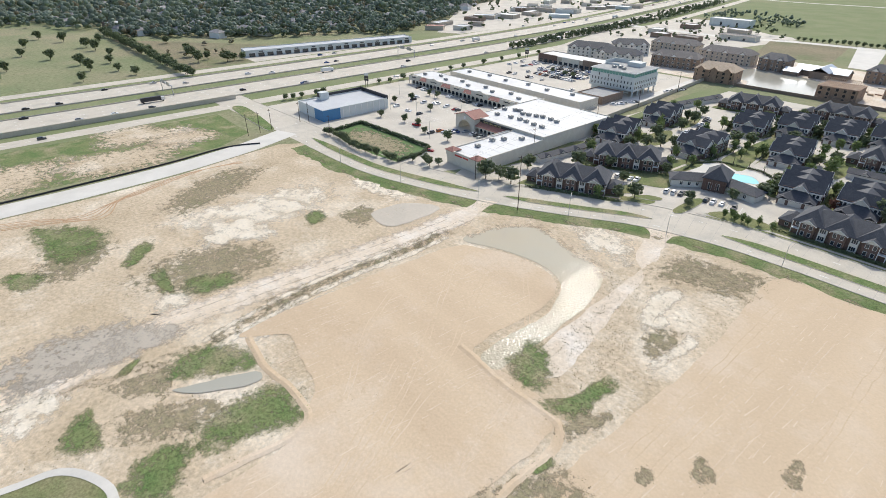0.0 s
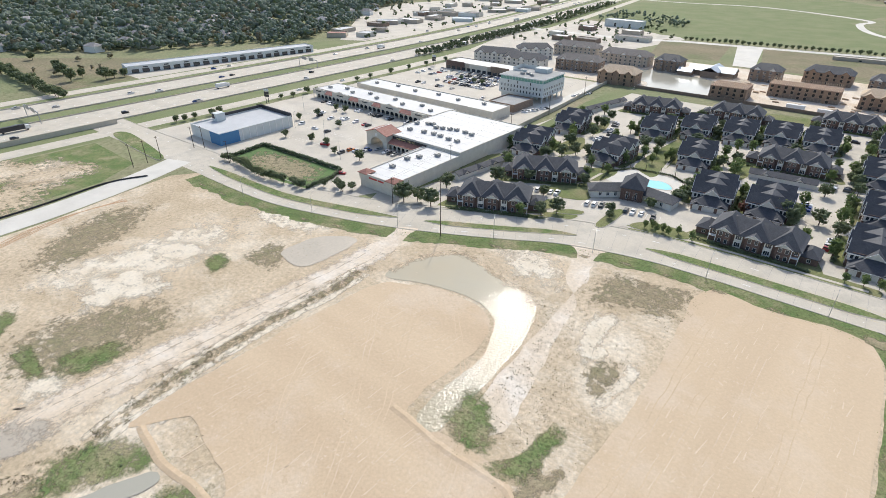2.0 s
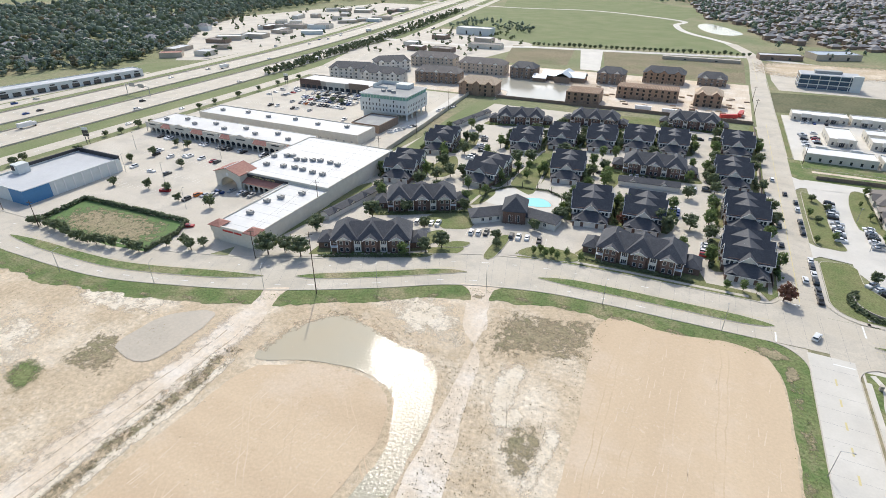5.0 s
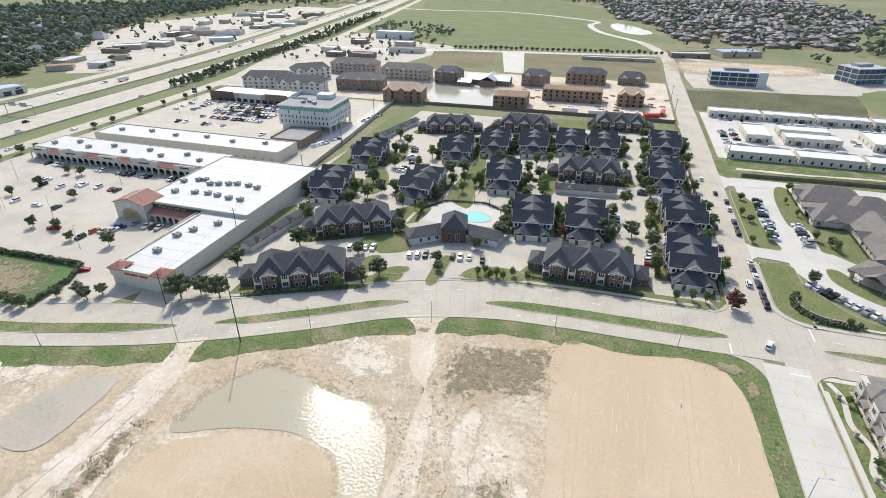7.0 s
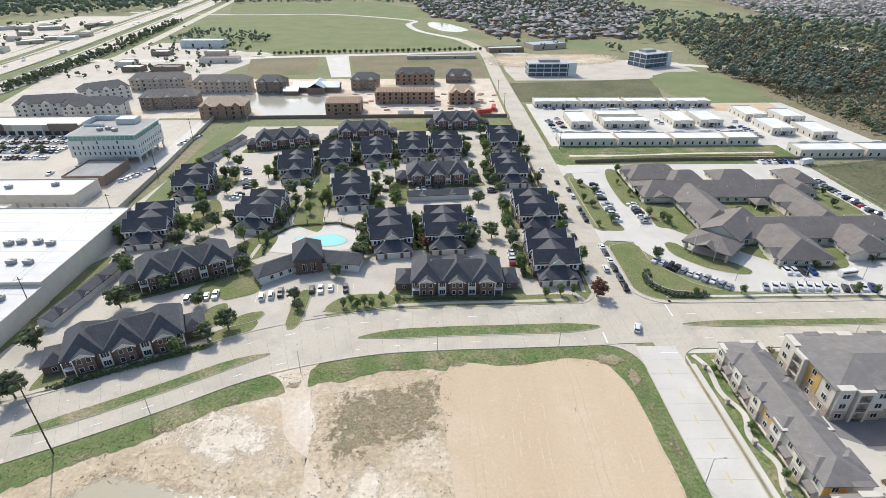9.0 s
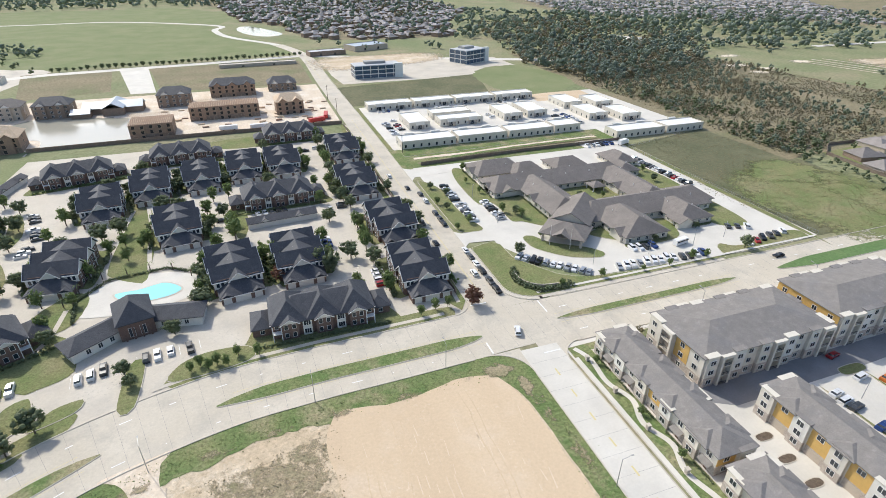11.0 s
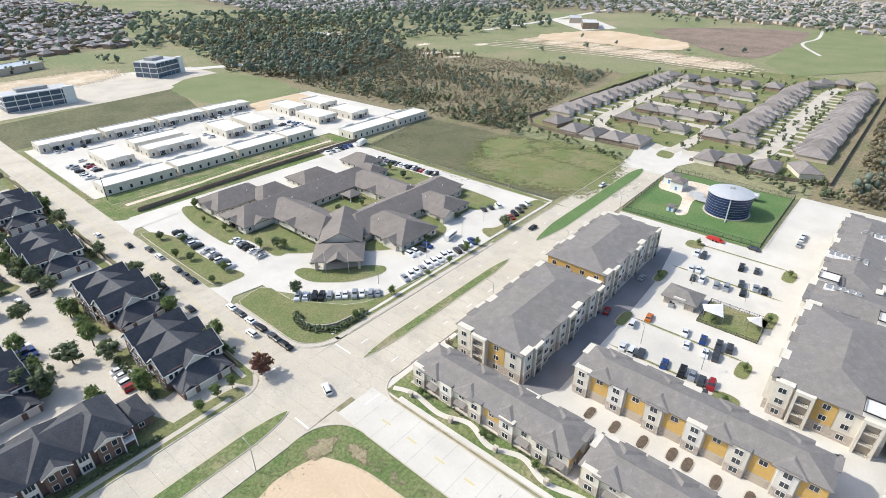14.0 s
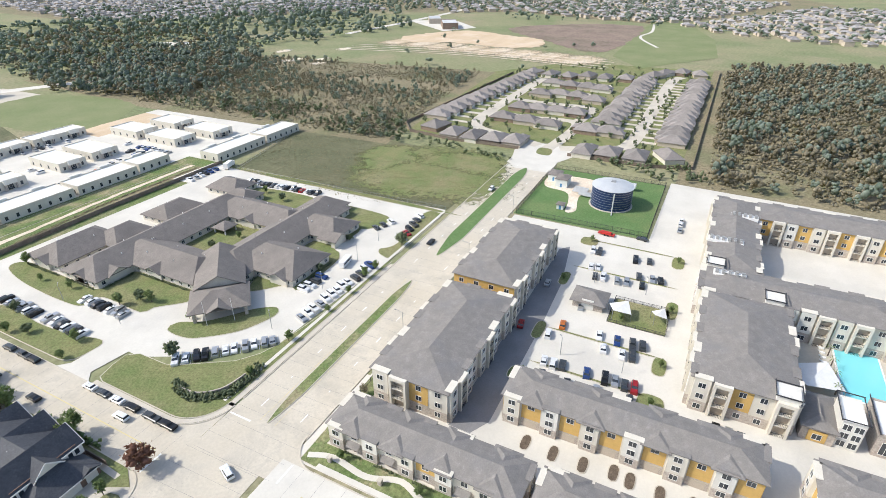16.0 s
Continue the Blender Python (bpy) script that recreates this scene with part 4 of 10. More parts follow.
# lane marks
g = Geo()
def dashes(line, off, on=3.0, gap=9.0, w=0.14, z=0.16):
    pts = offset_line(line, off)
    run = 0.0
    for a, b in zip(pts, pts[1:]):
        a, b = Vector(a), Vector(b)
        d = (b - a).length
        t = (b - a) / d
        s = -run % (on + gap)
        while s < d:
            e = min(s + on, d)
            n = Vector((-t.y, t.x)) * w
            p, q = a + t * s, a + t * e
            g.face((*(p - n), z), (*(q - n), z), (*(q + n), z), (*(p + n), z))
            s += on + gap
        run += d


for off in (-5.9, 7.6):
    dashes([p for p in WEST if p[0] < -14], off)
for off in (-7.5, 5.6):
    dashes([p for p in EAST if p[0] > 14], off)
for x in (-447, -456, -465, -501, -510, -519, -412, -545):
    dashes(along(x), 0, 3, 9, 0.18, 0.18)
# stop lines
for x0, y0, x1, y1 in ((-11.5, 13.5, -5.6, 14), (0.4, -17, 6, -16.5), (-14.5, -12, -14, -6.5), (11.5, 2, 12, 9)):
    g.face((x0, y0, 0.17), (x1, y0, 0.17), (x1, y1, 0.17), (x0, y1, 0.17))
tagged(part("lane_marks", g, PAINTW), "white dashed lane marks and stop lines", "road marking", "", "stuff")
g = Geo()
dashes([(-5.5, 16), (-5.5, 260), (-6, 400), (-7, 540)], 0, 400, 0.01, 0.14, 0.17)
for k in range(16):
    y = -24 - 9 * k
    g.face((-0.2, y - 3, 0.17), (0.3, y - 3, 0.17), (0.3, y, 0.17), (-0.2, y, 0.17))
tagged(part("centre_marks", g, PAINTY), "yellow centre line marks", "road marking", "", "stuff")
# joints of the concrete slabs
g = Geo()
def joints(line, d0, d1, every=5.0, z=0.135):
    run = 0.0
    a_, b_ = offset_line(line, d0), offset_line(line, d1)
    for i in range(len(line) - 1):
        d = (Vector(line[i + 1]) - Vector(line[i])).length
        s = -run % every
        while s < d:
            t = s / d
            p = Vector(a_[i]).lerp(Vector(a_[i + 1]), t)
            q = Vector(b_[i]).lerp(Vector(b_[i + 1]), t)
            n = (Vector(line[i + 1]) - Vector(line[i])).normalized() * 0.025
            g.face((*(p - n), z), (*(p + n), z), (*(q + n), z), (*(q - n), z))
            s += every
        run += d
joints([p for p in WEST if p[0] > -320], -9.1, 13.5)
joints(EAST, -12.3, 11.7)
joints([(-5.5, 14), (-5.5, 260)], -6.1, 6.1)
joints([(0.2, -20), (0.4, -130)], -6.1, 6.1, 6.0, z=0.142)
tagged(part("slab_joints", g, ASPHALT), "thin dark joints between the concrete slabs", "road joint", "", "stuff")
# kerbs
def kerb(name, line, off, label="raised concrete kerb", w=0.3, h=0.26):
    pts = offset_line(line, off)
    k = Geo()
    for a, b in zip(pts, pts[1:]):
        k.beam((*a, h / 2), (*b, h / 2), w, h)
    return tagged(part(name, k, LOT), label, "kerb", "", "structure")
kerb("kerb_1", [p for p in WEST if -300 < p[0] < -17.5], -9.3)
kerb("kerb_2", [p for p in WEST if p[0] < -16], 13.7)
kerb("kerb_3", [p for p in EAST if p[0] > 12], -12.5)
kerb("kerb_4", [p for p in EAST if p[0] > 14], 11.9)
kerb("kerb_5", [(-11.8, 17), (-11.8, 250)], 0)
kerb("kerb_6", [(2.2, 22.5), (2.2, 540)], 0)
kerb("kerb_7", [(6.5, -22.5), (6.8, -330)], 0)
kerb("kerb_8", [(-6.1, -24), (-5.8, -330)], 0)
for c in CORNERS:
    kerb("kerb_corner", corner_arc(*c), 0)

# paved and planted areas
sheet("pavement_apartments", [p for p in offset_line(WEST, 13.6) if -212 < p[0] < -16] + [(-12, 10), (-12, 250), (-206, 250), (-216, 80), (-214, -38)], 0.06, LOT, "pale concrete drives of the apartment complex", "pavement")
sheet("pavement_mall", [p for p in offset_line(WEST, 13.6) if -398 < p[0] < -216] + [(-214, -38), (-217, 82), (-232, 250), (-398, 250)], 0.066, LOT, "wide pale concrete shopping centre car park", "pavement", exact=True)
sheet("pavement_cottages", rect(6, 172, 222, 294), 0.066, BRIGHT, "bright new concrete lot of the office park", "pavement", exact=True)
sheet("pavement_flats", [(7.5, -15), (40, -15), (40, -16), (160, -16), (160, -75), (232, -76), (232, -360), (7.5, -360)], 0.056, BRIGHT, "bright concrete lots between the new apartments", "pavement", exact=True)
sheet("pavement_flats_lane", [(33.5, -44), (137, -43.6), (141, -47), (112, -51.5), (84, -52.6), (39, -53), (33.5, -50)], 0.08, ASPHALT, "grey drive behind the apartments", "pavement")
sheet("pavement_construction", rect(-400, 255, -14, 395), 0.04, TRACK, "churned pale earth of the construction site", "ground")
sheet("ground_behind_wall", rect(-205, 232, -14, 252), 0.09, FIELD, "unmown grass behind the apartments", "ground")
sheet("verge_ditch", [(-208.5, 75.6), (-201.5, 76.6), (-200, 103), (-202.9, 132.5), (-203.6, 170.6), (-201.6, 203.4), (-200, 237), (-200, 246.9), (-214.4, 239.9), (-215.7, 181.3), (-212.8, 131.1), (-211.4, 99.7)], 0.115, LIME, "green grassed drainage strip", "ground")
sheet("ground_east_field", [(150, 146), (222, 161), (229, 86), (222, 11), (150, 14), (140, 64)], 0.05, DARKFIELD, "rough brown and green vacant field", "ground", round_=False)
for i, (x, y, rx, ry) in enumerate(((190, 48, 42, 40), (214, 30, 16, 26), (204, 80, 22, 18))):
    blotch("ground_green_field", x, y, rx, ry, 0.13, RAG_LAWN, "rough green grass in the vacant field", 150 + i, cover=1.2)
sheet("ground_mown", [(146, 400), (206, 424), (222, 339), (186, 298), (140, 306)], 0.09, LIME, "bright mown green field", "ground", round_=True, jitter=3)
sheet("ground_dark_field", [(2, 372), (2, 300), (124, 306), (146, 392)], 0.075, DARKFIELD, "dark uncut weedy field", "ground")
sheet("pavement_office_park", [(6, 430), (10, 385), (145, 384), (205, 425), (204, 480), (100, 500), (8, 520)], 0.05, LOT, "white concrete lots around two glass offices", "pavement")
patch("ground_office_dirt", [(10.3, 524), (76.5, 534.9), (130, 529.7), (132.4, 491), (68.8, 464.1), (13.2, 465.2)], 0.12, RAG_DIRT, "bare brown building plot behind the office", 91, cover=1.2)
sheet("ground_drain_strip", [(2, 150), (150, 150), (150, 184), (2, 184)], 0.062, VERGE, "grassed drainage swale", "ground")
sheet("ground_drain_bed", smooth_loop([(13, 167), (26, 167), (50, 167), (79, 169.5), (110, 170.5), (140, 171)], 3, 0.8, False, 2) + smooth_loop([(140, 168.4), (110, 168), (79, 167), (50, 164.6), (24, 163.6), (13, 163.8)], 3, 0.8, False, 3), 0.16, TRACK, "bare sandy bed of the swale", "ground")
# brown bank strip; the bank's shade is put into its colour
sheet("ground_drain_shade", smooth_loop([(13, 158.2), (24, 158.2), (50, 161), (79, 164), (140, 165)], 3, 0.4, False, 2) + smooth_loop([(140, 162), (79, 160.5), (50, 157.5), (24, 155.6), (13, 155.6)], 3, 0.4, False, 3), 0.15, BROWNFIELD, "rough brown bank of the swale with its shade in the colour", "ground")
sheet("ground_big_meadow", [(-478, 850), (-400, 660), (-290, 560), (-126, 570), (-15, 590), (-60, 740), (-121, 850), (-125, 915), (-290, 1018), (-470, 1010)], 0.05, LIME, "large flat green meadow", "ground", round_=True, jitter=4, step=12)
sheet("ground_far_meadow", [(-480, 1040), (-280, 1045), (-110, 930), (-60, 1100), (-200, 1300), (-560, 1300)], 0.05, LIME, "green meadow beyond the winding road", "ground")
sheet("water_lake", [(-78, 875), (-60, 890), (-30, 830), (-14, 775), (-30, 750), (-55, 765), (-75, 820)], 0.08, STILL, "small pale lake with a fountain", "pond", round_=True)
sheet("ground_field_north_west", [(-285, 528), (-205, 534), (-188, 420), (-255, 405)], 0.05, BROWNFIELD, "brown fenced field", "ground")
sheet("ground_field_north_east", [(-170, 530), (-16, 528), (-16, 402), (-145, 404)], 0.05, BROWNFIELD, "green and brown vacant field", "ground")
sheet("ground_site_strip", [(-170, 404), (-150, 404), (-172, 540), (-200, 540)], 0.06, BRIGHT, "pale construction road", "pavement")
sheet("ground_park_field", [(-1100, -330), (-960, -170), (-856, -79), (-560, -68), (-558, -330)], 0.05, FIELD, "green field dotted with small oaks", "ground")
sheet("ground_brown_lot", [(-800, -75), (-640, 55), (-560, 20), (-560, -60)], 0.06, BROWNFIELD, "brown-green vacant lot", "ground")
sheet("pavement_strip_lot", [(-556, 0), (-556, 200), (-600, 190), (-585, 0)], 0.06, LOT, "car park beside the highway shops", "pavement")
sheet("pavement_commercial", [(-560, 275), (-590, 260), (-790, 480), (-850, 640), (-760, 1000), (-650, 1000), (-640, 800), (-560, 420)], 0.05, LOT, "car parks of a distant commercial area", "pavement")
sheet("pavement_commercial_east", [(-412, 262), (-300, 262), (-290, 400), (-262, 540), (-330, 640), (-440, 640), (-455, 420)], 0.03, LOT, "car parks of distant shops and offices", "pavement")
sheet("ground_loop_grass", [(-568, 165), (-560, 235), (-585, 255), (-600, 215)], 0.07, LIME, "green grass inside the slip road", "ground", round_=True)
sheet("ground_open_east", [(436, 436), (467, 116), (537, 8), (846, 20), (897, 206), (701, 384)], 0.03, FIELD, "open grassland", "ground")
PLOUGHED = mat("brown_ploughed_soil", (0.23, 0.175, 0.145), (0.29, 0.225, 0.18), 0.03, 0.95, fine=0.3, fine_amt=0.25, c3=(0.17, 0.155, 0.11), scale3=0.02, amt3=0.7, spec=0.1, specks=(((0.14, 0.12, 0.09), 0.2, 0.53, 0.6, 0.6, 0.02),))
sheet("ground_tan_bank", [(654, 330), (748, 277), (724, 196), (710, 151), (657, 126), (619, 155), (628, 237), (610, 295)], 0.45, SAND, "tan spoil bank scraped bare", "ground", round_=True, jitter=6, step=6, seed=5)
for i in range(8):
    patch("ground_sand_strip", [(585 - 5 * i, 330 - 34 * i), (640 - 5 * i, 318 - 36 * i), (640 - 7 * i, 290 - 37 * i), (580 - 5 * i, 296 - 36 * i)], 0.3, RAG_DIRT, "scraped sandy strip in the grassland", 130 + i)
for k, d in enumerate((0, 14, 30, -12)):
    ribbon("road_field_track", smooth_loop([(530 + d, 345), (550 + d, 245), (556 + d, 145), (543 + d, 20)], 8, 1.5, False, k), -1.2, 1.2, 0.4 + 0.01 * k, TRACK, "pale wheel track across the grassland", "road")
sheet("ground_ploughed", [(803, 227), (897, 160), (932, 66), (889, 35), (675, 37), (635, 65), (694, 131)], 0.25, PLOUGHED, "brown ploughed field", "ground", round_=True, jitter=6, step=8)
sheet("ground_green_slope", [(615, 30), (840, 36), (1016, 38), (1050, -7), (803, -70), (654, -80), (552, -10)], 0.2, LIME, "mown green slope before the far estate", "ground")
ribbon("path_green_slope", smooth_loop([(703, -8), (790, 26), (860, 20), (960, 30)], 8, closed=False), -2, 2, 0.36, BRIGHT, "pale path over the green slope", "path")
sheet("water_far_lake", [(1256, 115), (1314, 0), (1204, -27), (1060, 19), (1088, 67)], 0.25, STILL, "pale lake among the far houses", "pond", round_=True, step=10)
sheet("ground_school_lot", [(830, 424), (878, 360), (790, 278), (728, 305)], 0.2, BRIGHT, "white lots of a distant school", "pavement")
ribbon("road_school", [(640, 420), (684, 420), (762, 417), (997, 419), (1200, 440)], -6, 6, 0.3, BRIGHT, "pale far road", "road")
sheet("ground_green_strip", [(510, 653), (711, 872), (735, 850), (550, 655)], 0.2, LIME, "mown green strip through the far woods", "ground")
sheet("ground_woods_lot", [(455, 597), (484, 558), (450, 530), (431, 554)], 0.2, BRIGHT, "white lot in the far woods", "pavement")
for i, (x, y, rx, ry) in enumerate(((395, 378, 14, 8), (431, 345, 16, 10), (426, 306, 12, 8), (474, 396, 16, 8), (520, 340, 14, 9), (450, 320, 10, 7))):
    blotch("ground_sand_fleck", x, y, rx, ry, 0.3, RAG_CLAY, "bare pale sand in the scrub", 140 + i)
sheet("ground_scrub", [(222, 92), (215, 310), (232, 500), (400, 430), (440, 430), (467, 116)], 0.03, BROWNFIELD, "brown scrubland floor", "ground")
sheet("ground_woods_east", [(232, -78), (574, -80), (640, -200), (600, -500), (228, -500), (228, -168)], 0.03, BROWNFIELD, "brown woodland floor", "ground")

# ---- building pieces ----
WINDOWS = {}


def window(parent, x, y, z, face=0, w=1.0, h=1.5, bars=1, frame_mat=None, pane_mat=None, name="window"):
    """A framed window whose sill middle is at (x, y, z); face: 0 looks to -y, 90 to +x, 180 to +y, 270 to -x."""
    key = (w, h, bars, (frame_mat or TRIM).name, (pane_mat or GLASS).name)
    if key not in WINDOWS:
        t, n = 0.09, bars + 1 if w > 1.15 else 1
        xs = [-w / 2 - t] + [-w / 2 + w * k / n + s for k in range(n + 1) for s in (([-0.0] if k in (0, n) else [-0.04, 0.04]))] + [w / 2 + t]
        zs = [-t, 0, h, h + t]
        me = bpy.data.meshes.new("window")
        v = [(x, -0.07, zz) for zz in zs for x in xs]
        m, f, glazed = len(xs), [], []
        for j in range(3):
            for i in range(m - 1):
                q = (j * m + i, j * m + i + 1, (j + 1) * m + i + 1, (j + 1) * m + i)
                if j == 1 and i % 2 == 1:
                    k = len(v)
                    v += [(v[c][0], -0.02, v[c][2]) for c in q]
                    f += [(q[c], q[(c + 1) % 4], k + (c + 1) % 4, k + c) for c in range(4)]
                    glazed.append(len(f))
                    f.append((k, k + 1, k + 2, k + 3))
                else:
                    f.append(q)
        k = len(v)
        rim = (0, m - 1, 4 * m - 1, 3 * m)
        v += [(v[c][0], 0.02, v[c][2]) for c in rim]
        f += [(rim[(c + 1) % 4], rim[c], k + c, k + (c + 1) % 4) for c in range(4)]
        me.from_pydata(v, [], f)
        me.materials.append(frame_mat or TRIM)
        me.materials.append(pane_mat or GLASS)
        for c in glazed:
            me.polygons[c].material_index = 1
        me.update()
        WINDOWS[key] = me
    return part(name, WINDOWS[key], None, parent, at=pose(x, y, z, 0, 0, face))


def garage_door(parent, x, y, w, face=0, h=2.2, z=0.06, m=None):
    key = ("door", w, h, (m or WHITE).name)
    if key not in WINDOWS:
        g = Geo().box(-w / 2, -0.05, 0, w / 2, 0.02, h)
        WINDOWS[key] = g.mesh("garage_door")
        WINDOWS[key].materials.append(m or WHITE)
    return part("garage_door", WINDOWS[key], None, parent, at=pose(x, y, z, 0, 0, face))


def door(parent, x, y, face=0, w=1.0, h=2.1, z=0.05, m=None):
    key = ("entry", w, h, (m or BRICK).name)
    if key not in WINDOWS:
        g = Geo().box(-w / 2, -0.05, 0, w / 2, 0.02, h)
        WINDOWS[key] = g.mesh("door")
        WINDOWS[key].materials.append(m or BRICK)
    return part("door", WINDOWS[key], None, parent, at=pose(x, y, z, 0, 0, face))


# ---- dark-roofed apartment complex ----
def stacked_house(length=32.0):
    """A long two-storey block: three ridges across it, one long ridge joining them, and a garage wing at its front end."""
    e = thing("apartment_house", 0, 0)
    e_h, wid, p = 6.0, 8.4, 0.88
    n = 3
    d = (length - 6) / n
    part("wall", Geo().box(-wid + 1.2, 6, 0, wid - 1.2, length, e_h + 0.6), BRICK, e)
    part("front_siding", Geo().box(-wid + 0.1, 5.9, 3.2, wid - 0.1, 6.1, e_h), WHITE, e)
    part("garage_wall", Geo().box(-7.2, 0, 0, 7.2, 6, 2.9), BRICK, e)
    g = Geo()
    g.hip(-7.2, 0, 7.2, 11.0, 2.95, 0.58, 0.5)
    part("garage_roof", g, ROOF_DARK, e)
    for s in (-1, 1):
        g = Geo()
        g.gable(s * 5.2 - 2.0, -0.5, s * 5.2 + 2.0, 4.0, 2.95, 0.5, 0.25, axis="y")
        part("garage_gable", g, ROOF_DARK, e)
    part("garage_fascia", Geo().box(-7.75, -0.62, 2.62, 7.75, -0.5, 2.9), TRIM, e)
    for k in range(n):
        y0, y1 = 6 + k * d, 6 + (k + 1) * d
        w = wid + (0.0, 0.5, -0.5)[k]
        m = (y0 + y1 - 0.2) / 2
        top = e_h + (y1 - 0.2 - y0 + 0.9) / 2 * p
        part("bay_wall", Geo().box(-w, y0 + 0.5, 0, w, y1 - 1.4, e_h), BRICK, e)
        g = Geo()
        g.gable(-w, y0, w, y1 - 0.2, e_h, p, 0.45)
        part("roof", g, ROOF_DARK, e)
        part("gable_wall", Geo().gable_wall(-w + 0.05, y0, w - 0.05, y1 - 0.2, e_h - 0.02, p - 0.03), WHITE, e)
        if k < n - 1:
            # the long middle ridge and its valleys
            z = e_h + 0.06
            ra, rb = (0, m - 0.1, top + 0.05), (0, m + d + 0.1, top + 0.05)
            g = Geo()
            for s in (-1, 1):
                tip = (s * (w + 0.2), m + d / 2, z)
                g.face(*((ra, rb, tip) if s < 0 else (rb, ra, tip)))
                g.face((0, m - 0.1, z - 0.2), (0, m + d + 0.1, z - 0.2), (s * (w + 0.2), m + d / 2, z - 0.2))
            part("cross_roof", g, ROOF_DARK, e)
            part("vent_pipe", Geo().cyl(-1.6 + 3 * k, m + d * 0.5, 7.6, 9.4, 0.15, n=6), GALV, e)
        g = Geo().beam((-w - 0.45, y0 - 0.5, e_h - 0.05), (w + 0.45, y0 - 0.5, e_h - 0.05), 0.12, 0.3)
        for s in (-1, 1):
            g.beam((s * (w + 0.5), y0 - 0.5, e_h), (s * (w + 0.5), m, top - 0.05), 0.12, 0.3)
            g.beam((s * (w + 0.5), y1 + 0.3, e_h), (s * (w + 0.5), m, top - 0.05), 0.12, 0.3)
        part("white_trim", g, TRIM, e)
        for s, face in ((-1, 270), (1, 90)):
            for z in (0.9, 3.8):
                window(e, s * w, y0 + d * 0.28, z, face, 1.5, 1.6)
                window(e, s * w, y0 + d * 0.62, z, face, 1.0, 1.6)
            # porch with balcony between the bays
            if k == n - 1:
                continue
            yb = y1 - 0.7
            part("balcony", Geo().box(min(s * 7.2, s * 9.2), yb - 1.4, 2.9, max(s * 7.2, s * 9.2), yb + 1.5, 3.1), TRIM, e)
            part("balcony_rail", Geo().box(min(s * 9.1, s * 9.2), yb - 1.4, 3.1, max(s * 9.1, s * 9.2), yb + 1.5, 4.0), DARKMETAL, e)
            part("post", Geo().box(s * 9.1 - 0.14, yb - 0.14, 0, s * 9.1 + 0.14, yb + 0.14, 5.9), TRIM, e)
    g = Geo()
    g.gable(-3.1, 4.6, 3.1, 9.6, e_h + 0.1, 0.84, 0.3, axis="y")
    part("dormer_roof", g, ROOF_DARK, e)
    part("dormer_front", Geo().gable_wall(-3.0, 4.9, 3.0, 9, e_h, 0.84, "y"), WHITE, e)
    part("dormer_bay", Geo().box(-2.7, 5.2, 3.2, 2.7, 6.0, e_h), WHITE, e)
    g = Geo()
    for s in (-1, 1):
        g.beam((s * 3.45, 4.25, e_h - 0.1), (0, 4.25, e_h + 2.85), 0.1, 0.28)
    part("dormer_trim", g, TRIM, e)
    for s in (-1, 1):
        window(e, s * 5.4, 5.9, 3.9, 0, 1.0, 1.6)
        window(e, s * 6.9, 5.9, 3.9, 0, 1.0, 1.6)
    for x, w in ((-5.2, 2.7), (0.0, 5.2), (5.2, 2.7)):
        garage_door(e, x, 0, w)
    return e


